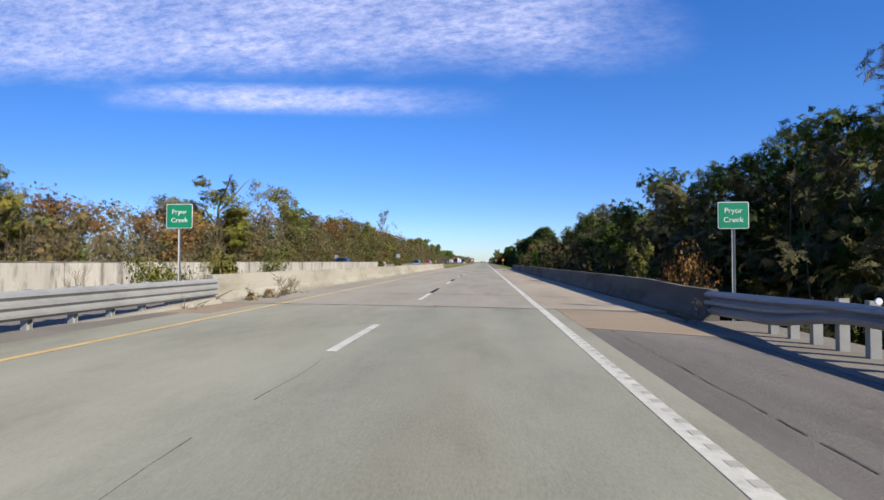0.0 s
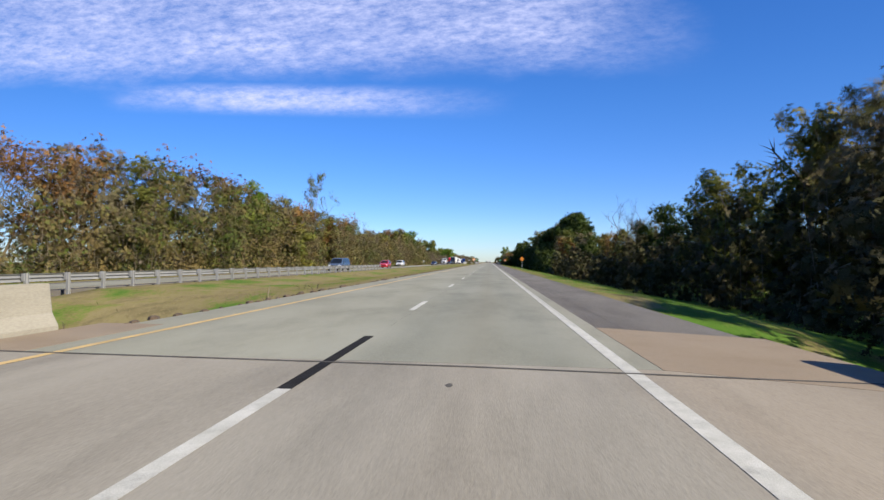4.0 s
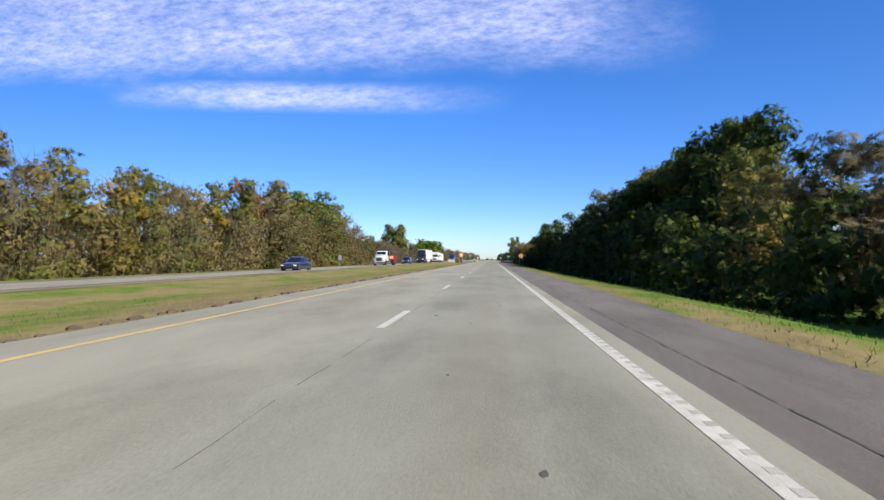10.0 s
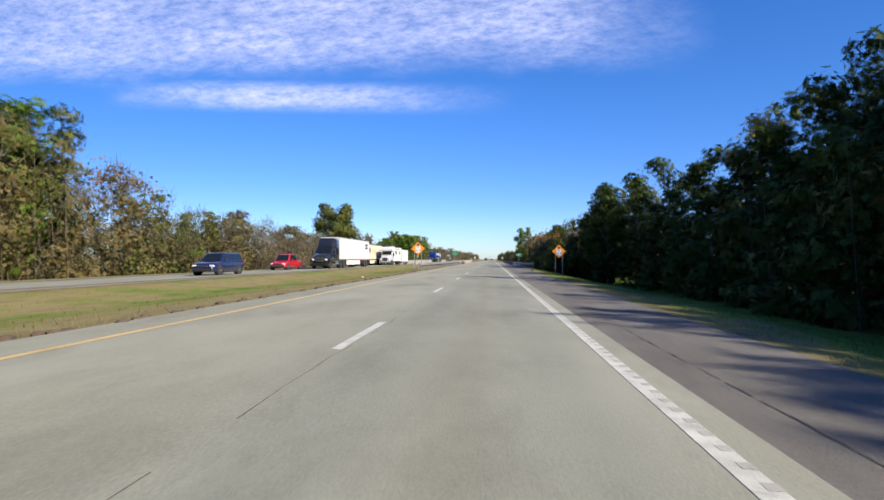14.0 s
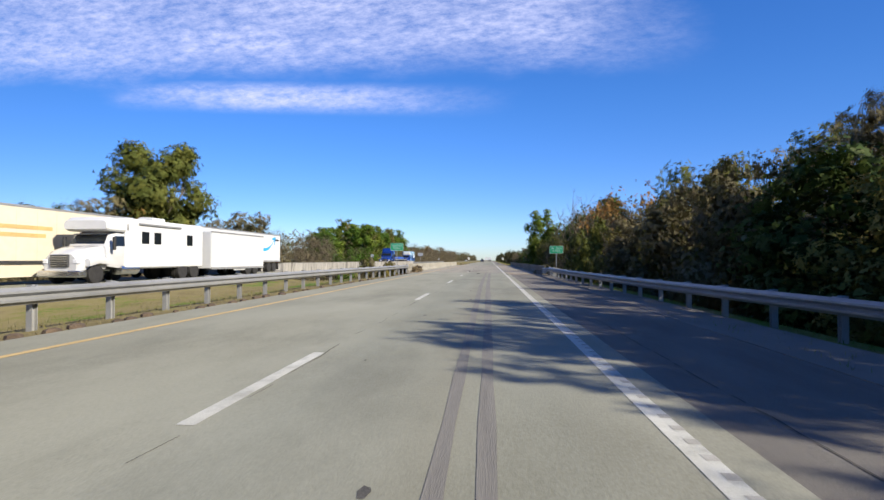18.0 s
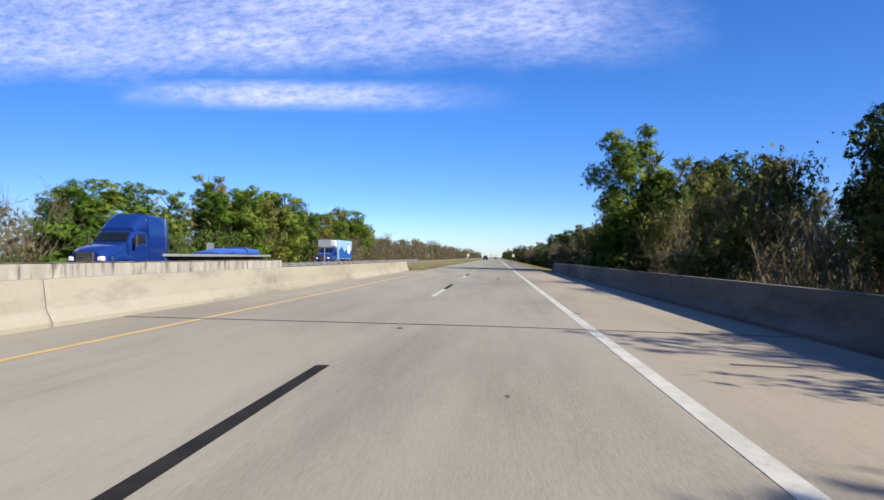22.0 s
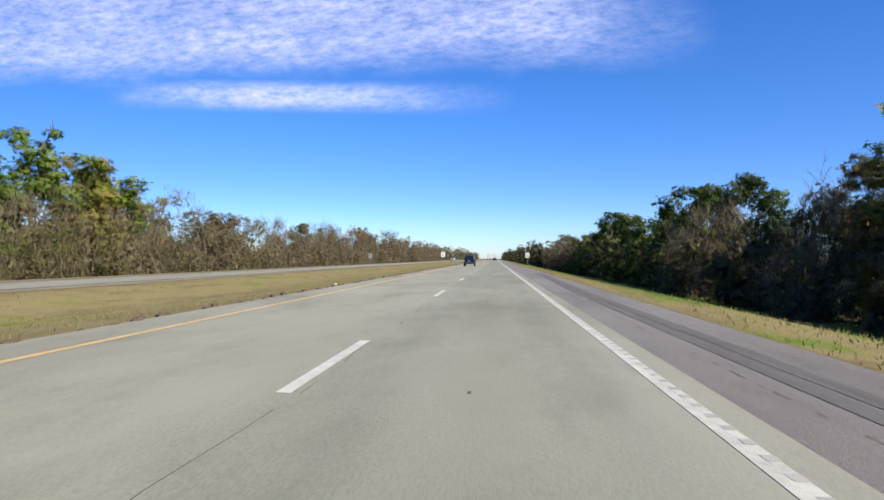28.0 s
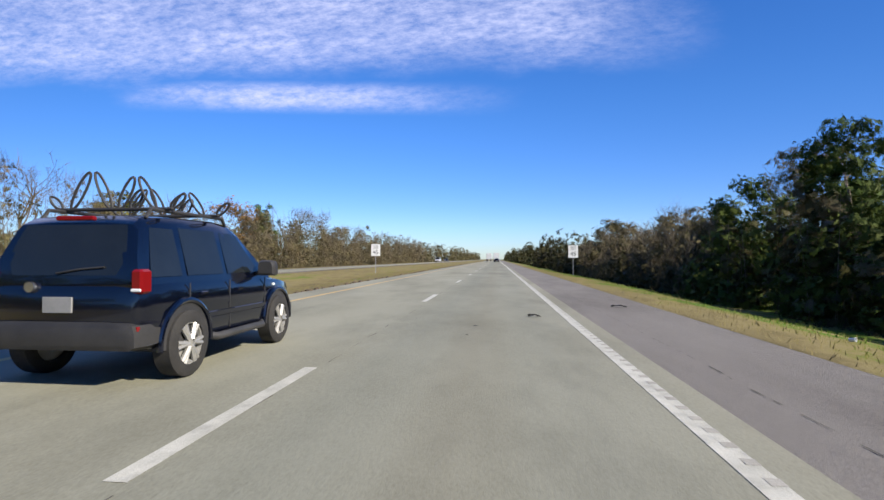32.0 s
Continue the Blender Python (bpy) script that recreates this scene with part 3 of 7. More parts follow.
def build_lines():
    lines = thing("road_marking", "painted lane lines, worn white, yellow and black", "road marking", kind="structure")
    part("edge_line", quad_strip(EDGE - 0.09, EDGE + 0.10, -120, 1500, 0.004), LINE_WHITE, lines, "worn solid white edge line")
    part("yellow_line", quad_strip(YELLOW - 0.07, YELLOW + 0.07, -120, 1500, 0.004), LINE_YELLOW, lines, "worn solid yellow line")
    starts = [(-5.18, 12.19, -120, 13), (4.55, 12.19, 13, 94), (4.14, 12.19, 96, 437), (3.70, 12.19, 439, 475), (2.79, 14.6, 474, 512), (2.89, 12.19, 514, 1300)]
    for phase, gap, a, b in starts:
        k = math.ceil((a - phase) / gap)
        deck = any(lo - 3 < a and b < hi + 6 for lo, hi in BRIDGES)
        while phase + k * gap < b:
            y = phase + k * gap
            m = quad_strip(DASH - 0.075, DASH + 0.075, y, y + (3.6 if deck else 3.05), 0.004)
            part("lane_dash", m, LINE_WHITE, lines)
            if deck:
                part("contrast_dash", quad_strip(DASH - 0.08, DASH + 0.08, y + 3.6, y + 7.2, 0.004), LINE_BLACK, lines, "black contrast dash")
            k += 1
    # rumble strip cut through the edge line
    m = Mesh()
    y = -20.0
    while y < 720:
        if not any(a - 4 < y < b + 4 for a, b in BRIDGES):
            for x0, x1 in ((EDGE + 0.01, EDGE + 0.105),):
                b = len(m.v)
                m.v += [(x0, y, road_z(x0) + 0.006), (x1, y, road_z(x1) + 0.006), (x1, y + 0.11, road_z(x1) + 0.006), (x0, y + 0.11, road_z(x0) + 0.006)]
                m.f.append((b, b + 1, b + 2, b + 3))
        y += 0.30
    tagged(part("rumble_groove", m, WORN_LINE, lines), kind="stuff")
    # lines of the far road
    opp = thing("road_marking", "painted lines of the oncoming lanes", "road marking", kind="structure")
    for x, mat in ((OPP_R - 1.2, LINE_YELLOW), (OPP_L + 3.15, LINE_WHITE)):
        part("edge_line", strip(x - 0.06, x + 0.06, -120, 1400, 0.004, zf=opp_z, step=100), mat, opp)


def crack(x, y0, y1, width, seed, wander=0.03, step=0.8, lift=0.004, gaps=0.06):
    """A thin ragged sealed crack along the road."""
    rnd = random.Random(seed)
    m = Mesh()
    n = int((y1 - y0) / step)
    w = 0.0
    for k in range(n + 1):
        w = w * 0.8 + rnd.uniform(-wander, wander)
        t = width * rnd.uniform(0.3, 1.2)
        y = y0 + k * step
        m.v += [(x + w - t, y, road_z(x) + lift), (x + w + t, y, road_z(x) + lift)]
    m.f = [(2 * k, 2 * k + 1, 2 * k + 3, 2 * k + 2) for k in range(n) if rnd.random() > gaps]
    return m


def build_cracks():
    seams = thing("pavement_seam", "dark ragged seams and joints in the pavement", "pavement joint", kind="structure")
    stretches = ((-40, 12), (98, 437), (516, 900))
    for i, (a, b) in enumerate(stretches):
        part("lane_seam", crack(DASH + 0.10, a, b, 0.006, i, 0.04, 0.5, gaps=0.45), TAR, seams)
        part("shoulder_seam", crack((2.72, 2.78, 2.85)[i], a, b, (0.010, 0.012, 0.008)[i], 10 + i, 0.010, 0.14, lift=0.003, gaps=(0.2, 0.25, 0.6)[i]), TAR, seams)
    for y in (14.5, 19.9, 41.6, 63.3, 85.0, 95.0, 441.5, 455.3, 478.0, 500.8, 513.0):
        part("deck_joint", strip(RIM_L + 0.05, RIM_R - 0.05, y - 0.032, y + 0.032, 0.006, 0.0, skew=0.03), TAR, seams)
    # scuffs and small pits beside the dashes, and dark worn slivers along the deck
    rnd = random.Random(77)
    pits = Mesh()
    for a, b, n in ((98, 437, 70), (516, 760, 80), (14, 95, 16), (442, 512, 16)):
        for _ in range(n):
            x, y = DASH + rnd.choice((0.35, 0.5, 0.8, 1.6, 2.2)) + rnd.uniform(-0.12, 0.12), rnd.uniform(a, b)
            r = rnd.uniform(0.02, 0.06)
            k = len(pits.v)
            pits.v += [(x + r * math.cos(t) * rnd.uniform(0.6, 1.2), y + 2.2 * r * math.sin(t) * rnd.uniform(0.6, 1.2), road_z(x) + 0.003) for t in (0, 1.05, 2.1, 3.14, 4.2, 5.24)]
            pits.f.append(tuple(range(k, k + 6)))
    tagged(part("pit", pits, TAR, seams, "small dark pits and scuffs"), kind="stuff")
    for x, y, w, h in ((-3.4, 76.6, 0.75, 0.10), (-2.6, 76.9, 0.4, 0.06), (3.3, 72.0, 0.35, 0.05), (2.9, 62.5, 0.12, 0.05), (1.9, 480.5, 0.2, 0.07), (3.4, 475, 0.4, 0.05), (-3.6, 506, 0.3, 0.05)):
        part("worn_patch", strip(x - w, x + w, y - h, y + h, 0.003, 0.0, skew=0.06), TAR, seams, "dark worn sliver")
    # twin tyre marks of a hard braking, and a few on the shoulder
    marks = thing("tyre_mark", "dark rubber tyre marks on pale concrete", "tyre mark", kind="structure")
    for off, half in ((0.0, 0.075), (0.35, 0.085)):
        for grow, mat, lift in ((1.0, TYRE_MARK, 0.004),):
            m = Mesh()
            n = 60
            for k in range(n + 1):
                y = 346 + 94 * k / n
                x = float(np.interp(y, (346, 367, 397, 415, 434, 440), (0.45, 0.37, 0.12, 0.0, 0.04, 0.06))) + off * (0.72 + 0.28 * smooth01(378, 415, y))
                w = (half * (0.35 + 0.65 * smooth01(378, 415, y)) * smooth01(346, 362, y) + 0.012) * grow * (1 + 0.12 * math.sin(y * 1.7 + off * 9))
                for dx in (-w, w):
                    m.v.append((x + dx, y, road_z(x + dx) + lift))
            m.f = [(2 * k, 2 * k + 1, 2 * k + 3, 2 * k + 2) for k in range(n)]
            part("tyre_streak", m, mat, marks)
    # scuffed blotches along the wheel tracks further on
    rnd = random.Random(77)
    for k in range(46):
        y, x = rnd.uniform(596, 641), rnd.choice((-0.9, 0.55, 0.7, 1.15, 1.25)) + rnd.uniform(-0.08, 0.08)
        half = rnd.uniform(0.10, 0.26)
        m = Mesh()
        m.v = [(x + 0.06 * math.cos(a) * rnd.uniform(0.6, 1.1), y + half * math.sin(a) * rnd.uniform(0.7, 1.2), road_z(x) + 0.003 + 0.0001 * (k % 20)) for a in (i * 0.5236 for i in range(12))]
        m.f = [tuple(range(12))]
        part("scuff", m, TYRE_MARK, marks)
    # ragged dark smears across the left lane
    for k in range(9):
        y, x = rnd.uniform(644.5, 652), rnd.uniform(-4.9, -3.1)
        m = Mesh()
        m.v = [(x + 0.13 * math.cos(t) * rnd.uniform(0.3, 1.2), y + 0.30 * math.sin(t) * rnd.uniform(0.5, 1.2), road_z(x) + 0.003 + 0.0002 * k) for t in (i * 0.2618 for i in range(24))]
        m.f = [tuple(range(24))]
        part("smear", m, TYRE_MARK, marks, "ragged dark smear")
    # sweeping marks on the shoulder
    for off in (0.0, 0.34):
        m = Mesh()
        for k in range(31):
            y = 535 + 95 * k / 30
            x = 1.95 + 1.35 * smooth01(535, 580, y) + 0.5 * smooth01(600, 630, y) + off
            w = 0.10 + 0.05 * smooth01(560, 600, y)
            m.v += [(x - w, y, road_z(x) + 0.004), (x + w, y, road_z(x) + 0.004)]
        m.f = [(2 * k, 2 * k + 1, 2 * k + 3, 2 * k + 2) for k in range(30)]
        part("tyre_streak", m, TYRE_DARK, marks)


build_lines()
build_cracks()
apron = thing("shoulder_apron", "pale worn pavement that runs up to the guard rail", "pavement", kind="structure")
part("apron", strip(PAVE_R - 0.02, 6.1, 388, 441.0, 0.005, 0.25), SLAB_GREY, apron)
for k in range(4):
    part("apron", strip(PAVE_R - 0.02, 5.0 + 0.3 * k, 374 + 3.5 * k, 377.5 + 3.5 * k, 0.005, 0.25, skew=0.1), SLAB_GREY, apron)


# ================================================================ bridges
def barrier_profile(s):
    """Safety-shape barrier, foot towards the road; s is +1 for the right side."""
    return [(0.0, -0.3), (0.0, 0.08), (0.13 * s, 0.30), (0.20 * s, 0.82), (0.38 * s, 0.82), (0.40 * s, -0.3)]


def build_barrier(x, s, a, b, name_label, seed, dip=0.0):
    rnd = random.Random(seed)
    br = thing("bridge_barrier", name_label, "concrete barrier", "bridge barriers", at=(x, a, road_z(x)))
    y = 0.0
    while y < b - a - 0.1:
        n = min(rnd.choice((9.0, 9.2, 8.8)), b - a - y)
        prof = barrier_profile(s)
        m = Mesh()
        mid = 0.27 * s
        worn = [(mid + (px - mid) * 0.9, pz - (0.02 if pz > 0.5 else 0.0)) for px, pz in prof]
        a0, b0 = rnd.uniform(0.04, 0.16), rnd.uniform(0.04, 0.16)
        cuts = [(worn, y + 0.012), (prof, y + a0), (prof, y + n - b0), (worn, y + n - 0.012)]
        if dip and y == 0.0:
            cuts[2:2] = [(prof, 1.8), (prof, 4.8)]
        m.rings([[(px, q, pz - (dip * (1 - smooth01(1.5, 5.5, q)) if pz > 0.5 else 0.0)) for px, pz in shape] for shape, q in cuts])
        # the right side gets the concrete darkened for shade
        part("barrier_segment", m, BARRIER if s < 0 else BARRIER_OLD_SHADED, br)
        y += n
    return br


def build_parapet(x, s, a, b, z, top):
    """The older parapet of the other bridge: panels between low posts under a coping."""
    br = thing("bridge_parapet", "weathered pale concrete parapet streaked black by water", "bridge parapet", "parapets", at=(x, a, z))
    y = 0.0
    while y < b - a - 0.1:
        n = min(4.6, b - a - y)
        part("parapet_panel", Mesh().extrude([(0, -0.4), (0, top - 0.085), (0.03 * s, top - 0.045), (0.22 * s, top - 0.045), (0.25 * s, top - 0.085), (0.25 * s, -0.4)], y + 0.015, y + n - 0.015), PARAPET, br)
        part("coping", Mesh().box(min(-0.02 * s, 0.27 * s), y + 0.01, top - 0.047, max(-0.02 * s, 0.27 * s), y + n - 0.01, top, 0.012), SOOT, br, "soot-black weathered coping")
        y += n
    return br


def build_bridges():
    for i, (a, b) in enumerate(BRIDGES):
        deck = thing("bridge_deck", "tan concrete bridge deck with dark joints", "bridge", kind="structure")
        n = 3
        for k in range(n):
            y0, y1 = a + (b - a) * k / n, a + (b - a) * (k + 1) / n
            part("deck_slab", strip(RIM_L - 0.5, RIM_R + 0.5, y0 + 0.01, y1 - 0.01, 0.0, 0.5), BRIDGE_DECK, deck)
        part("approach_slab", strip(PAVE_M, RIM_R - 0.3, a - 4.2, a + 0.0, 0.004, 0.2, skew=0.35), SLAB, deck, "tan gravelly approach slab on the shoulder")
        part("approach_slab", strip(PAVE_M, RIM_R - 0.3, b, b + 4.0, 0.004, 0.2, skew=0.35), SLAB, deck)
        part("approach_slab", strip(RIM_L, YELLOW - 0.5, a - 3, a, 0.004, 0.2), SLAB, deck)
        part("approach_slab", strip(RIM_L, YELLOW - 0.5, b, b + 3, 0.004, 0.2), SLAB, deck)
        build_barrier(RIM_L, -1, a - (0.2, 1.5)[i], b + (2.0, -0.5)[i], "long tan concrete safety barrier with cracked joints", 3 + i)
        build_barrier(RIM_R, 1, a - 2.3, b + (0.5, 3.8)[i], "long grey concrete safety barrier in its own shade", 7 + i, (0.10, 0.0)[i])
        far = thing("bridge_deck", "concrete bridge deck of the oncoming lanes", "bridge", kind="structure")
        part("deck_slab", strip(OPP_L - 0.3, OPP_R + 0.3, a, b, 0.0, 0.5, zf=opp_z), BRIDGE_DECK, far)
        build_parapet(OPP_R, 1, a - 8, b - 4, opp_z(OPP_R), (1.18, 0.96)[i])
        build_parapet(OPP_L, -1, a - 8, b - 4, opp_z(OPP_L), (1.10, 0.92)[i])


build_bridges()

# ================================================================ guard rails
W_BEAM = [(0.00, 0.00), (0.02, 0.03), (0.075, 0.06), (0.08, 0.10), (0.02, 0.135), (0.00, 0.155), (0.02, 0.175), (0.08, 0.21), (0.075, 0.25), (0.02, 0.28), (0.00, 0.31)]


THRIE_BEAM = [(0.0, 0.0), (0.02, 0.03), (0.075, 0.055), (0.08, 0.10), (0.02, 0.14), (0.0, 0.165), (0.02, 0.19), (0.08, 0.225), (0.08, 0.275), (0.02, 0.31), (0.0, 0.335), (0.02, 0.36), (0.08, 0.40), (0.075, 0.445), (0.02, 0.475), (0.0, 0.505)]


def guard_rail(label, pts, side, thrie=False, spacing=1.9, post_w=0.12, group="guard rails", foot=0.34):
    """A W-beam along a line of (x, y, z) feet, its waves towards side (-1: to -x)."""
    rail = thing("guard_rail", label, "guard rail", group, at=pts[0])
    o = Vector(pts[0])
    pts = [Vector(p) - o for p in pts]
    length = sum((b - a).length for a, b in zip(pts, pts[1:]))

    def at(s):
        for a, b in zip(pts, pts[1:]):
            d = (b - a).length
            if s <= d or b is pts[-1]:
                return a + (b - a) * (s / d), (b - a).normalized()
            s -= d

    base = 0.40 if not thrie else foot
    wave = THRIE_BEAM if thrie else W_BEAM
    prof = wave + [(x - 0.012, z) for x, z in reversed(wave)]
    n = max(1, round(length / 3.81))
    for k in range(n):
        rings = []
        for s in (k * length / n, (k + 1) * length / n + 0.12):
            p, d = at(min(s, length))
            q = Vector((d.y, -d.x, 0)) * (1 if side > 0 else -1)
            rings.append([p + q * (x + 0.10 + (0.003 if k % 2 else 0.0)) + Vector((0, 0, base + z)) for x, z in prof])
        part("rail_beam", Mesh().rings(rings), GALV, rail, smooth=True)
    count = max(2, int(length / spacing) + 1)
    post = Mesh()
    w = post_w / 2
    post.extrude([(-w, -w), (w, -w), (w, -w + 0.012), (0.008, -w + 0.012), (0.008, w - 0.012), (w, w - 0.012), (w, w), (-w, w), (-w, w - 0.012), (-0.008, w - 0.012), (-0.008, -w + 0.012), (-w, -w + 0.012)],
                 -0.6, 0.74 if not thrie else foot + 0.48, "z")
    post = post.data("post", POST_STEEL)
    block = Mesh().box(-0.05, -0.07, 0.42, 0.10, 0.07, 0.72, 0.01).data("spacer_block", POST_STEEL)
    for k in range(count):
        p, d = at(length * k / (count - 1))
        part("post", post, None, rail, at=p - Vector((0.06 * side, 0, 0)))
        ob = part("spacer_block", block, None, rail, at=p)
        if side < 0:
            ob.rotation_euler.z = math.pi
    return rail


def rz(x, y):
    return (x, y, min(road_z(x), road_z(PAVE_R)) if x > 0 else road_z(x))


guard_rail("galvanised steel guard rail on steel posts before the bridge", [rz(-7.6, -40), rz(-7.6, 14.4)], 1, True, foot=0.20, spacing=1.0)


def narrowing_rail(x, y_end, beams, posts, drop=0.0):
    """The rail before a bridge: a three-wave beam at the barrier that narrows to two waves."""
    rail = thing("guard_rail", "galvanised guard rail that narrows from three waves to two", "guard rail", "guard rails", at=(x, y_end, road_z(x) - drop))
    two = [(W_BEAM[i][0], W_BEAM[i][1]) for i in (0, 1, 2, 3, 4, 5, 5, 5, 5, 6, 7, 7, 8, 9, 9, 10)]

    def beam(y0, y1, lap=0.0):
        rings = []
        for y in (y0, y1):
            k = 1 - smooth01(-4.6, -2.3, y)
            high = 0.69 - 0.018 * max(y, -4.6)
            rings.append([(0.03 - (1 - k) * p[0] - k * q[0] - lap - skin - 0.005 * y, y, high - (1 - k) * (0.505 - p[1]) * 1.06 - k * (0.31 - q[1])) for skin, wave in ((0.0, list(zip(THRIE_BEAM, two))), (-0.012, list(zip(THRIE_BEAM, two))[::-1])) for p, q in wave])
        part("rail_beam", Mesh().rings(rings), GALV, rail, smooth=True)

    for y0, y1, lap in ((-2.35, 0.1, 0.003), (-2.9, -2.35, 0.0), (-3.5, -2.9, 0.0), (-4.05, -3.5, 0.0), (-4.65, -4.05, 0.0), (-8.0, -4.55, 0.003), (-12.0, -7.9, 0.0), (-16.0, -11.9, 0.003), (-20.0, -15.9, 0.0))[:beams]:
        beam(y0, y1, lap)
    for k in range(posts):
        y = -2.1 - 0.62 * k
        z = 0.70 - 0.018 * max(y, -4.6)
        part("post", Mesh().extrude([(-0.075, -0.05), (0.075, -0.05), (0.075, 0.05), (0.065, 0.05), (0.065, -0.04), (-0.065, -0.04), (-0.065, 0.05), (-0.075, 0.05)], -0.5, z + (0.03 if k > 2 else -0.12), "z"),
             POST_STEEL, rail, at=(0.30 - 0.005 * y, y, 0))
        part("spacer_block", Mesh().box(-0.09, -0.07, z - 0.33, 0.06, 0.07, z - 0.03, 0.01), POST_STEEL, rail, at=(0.18 - 0.005 * y, y, 0))
    part("reflector", Mesh().lathe([(-0.012, 0.02), (-0.012, 0.045), (0.012, 0.045), (0.012, 0.02)], 16, "y", (0.10, -5.0, 0.83)), SIGN_WHITE, rail, "small round white reflector")


narrowing_rail(5.42, 12.3, 9, 20)
narrowing_rail(5.34, 439.4, 6, 7, 0.06)
edge = thing("shoulder_apron", "grey gravelly edge of the shoulder behind the guard rail", "pavement", kind="structure")
part("apron", strip(PAVE_R - 0.02, 6.5, -40, 12.4, 0.005, 0.25), SLAB_GREY, edge)
kerb = thing("kerb", "tan sloped concrete kerb below the guard rail", "kerb", kind="structure")
part("kerb_block", Mesh().rings([[(x, y, 0.06), (x - 0.14, y, 0.07 + h), (-7.9, y, 0.075 + h), (-7.9, y, -0.3), (x, y, -0.3)] for y, x, h in ((9.5, -7.5, 0.0), (11.2, -7.42, 0.04), (12.6, -7.3, 0.11), (14.25, -7.2, 0.17))]), BARRIER, kerb)
part("apron", strip(-9.2, PAVE_L + 0.02, -30, 14.3, -0.002, 0.25), SLAB_GREY, kerb, "grey gravelly ground behind the guard rail")
guard_rail("long galvanised guard rail along the median edge", [rz(-7.9, 372), rz(-7.75, 425), rz(-7.6, 440)], 1)
guard_rail("galvanised guard rail along the shoulder, flared away at its end", [rz(6.9, 398.5), rz(5.95, 409), rz(5.5, 421), rz(5.47, 431.5)], -1)
guard_rail("old guard rail beside the oncoming lanes, seen from behind", [(OPP_R + 0.3, 91, 0.1), (OPP_R + 0.6, 168, 0.1)], -1)
guard_rail("old guard rail beside the oncoming lanes, seen from behind", [(OPP_R + 0.3, 509, 0.1), (OPP_R + 0.6, 582, 0.1)], -1)


# ================================================================ signs
def sign_post(parent, x, h, kind="u", r=0.03):
    m = Mesh()
    if kind == "tube":
        m.tube([(x, 0, -0.5), (x, 0, h)], r, 8)
    else:
        m.extrude([(-0.045, 0), (-0.02, 0.03), (0.02, 0.03), (0.045, 0), (0.037, 0), (0.016, 0.023), (-0.016, 0.023), (-0.037, 0)], -0.5, h, "z")
        m.v = [(p[0] + x, p[1] + 0.012, p[2]) for p in m.v]
    part("post", m, POST_STEEL, parent, "galvanised steel post")


def rounded(w, h, r, n=5):
    pts = []
    for cx, cz, a0 in ((w / 2 - r, h / 2 - r, 0), (-w / 2 + r, h / 2 - r, 90), (-w / 2 + r, -h / 2 + r, 180), (w / 2 - r, -h / 2 + r, 270)):
        for k in range(n):
            a = radians(a0 + 90 * k / (n - 1))
            pts.append((cx + r * math.cos(a), cz + r * math.sin(a)))
    return pts


def plate(parent, name, prof, z, y0, y1, mat, label="", x=0.0):
    m = Mesh().extrude(prof, y0, y1)
    m.v = [(p[0] + x, p[1], p[2] + z) for p in m.v]
    return part(name, m, mat, parent, label)


def place_sign(at, turn, w, h, low, lines, size, label):
    s = thing("place_name_sign", label, "road sign", "creek name signs", at=at, turn=turn)
    sign_post(s, 0, low + h, "u")
    z = low + h / 2
    plate(s, "border", rounded(w, h, 0.05), z, -0.004, 0.0, SIGN_WHITE, "white border")
    plate(s, "panel", rounded(w - 0.035, h - 0.035, 0.04), z, -0.007, -0.003, SIGN_GREEN, "green panel")
    plate(s, "back", rounded(w - 0.01, h - 0.01, 0.05), z, 0.0, 0.003, SIGN_BACK)
    for i, t in enumerate(lines):
        words(t, size, s, SIGN_WHITE, (0, -0.009, z + size * 0.62 * (1 - 2 * i)), label="white lettering")
    return s


def diamond_sign(at, turn, side, low, posts, label, build_face):
    s = thing("warning_sign", label, "road sign", "orange warning signs", at=at, turn=turn)
    d = side / math.sqrt(2)
    for x in posts:
        sign_post(s, x, low + d * (1.2 if len(posts) == 1 else 0.9), "u")
    prof = [(0, -d), (d, 0), (0, d), (-d, 0)]
    z = low + d
    plate(s, "panel", prof, z, -0.006, 0.0, SIGN_ORANGE, "orange diamond panel")
    inner = [(p[0] * 0.95, p[1] * 0.95) for p in prof]
    rim = Mesh()
    rim.v = [(x, -0.008, zz + z) for x, zz in inner] + [(x * 0.965, -0.008, zz * 0.965 + z) for x, zz in inner]
    rim.f = [(i, (i + 1) % 4, 4 + (i + 1) % 4, 4 + i) for i in range(4)]
    part("border", rim, SIGN_BLACK, s, "thin black border")
    build_face(s, z, d)
    return s


def face_bars(s, z, d):
    for i, (w, dz) in enumerate(((0.34, 0.20), (0.60, 0.02), (0.34, -0.16))):
        plate(s, "text_bar", rounded(w, 0.10, 0.01, 2), z + dz * d / 0.6, -0.010, -0.006, SIGN_FADED, "faded line of unreadable text")


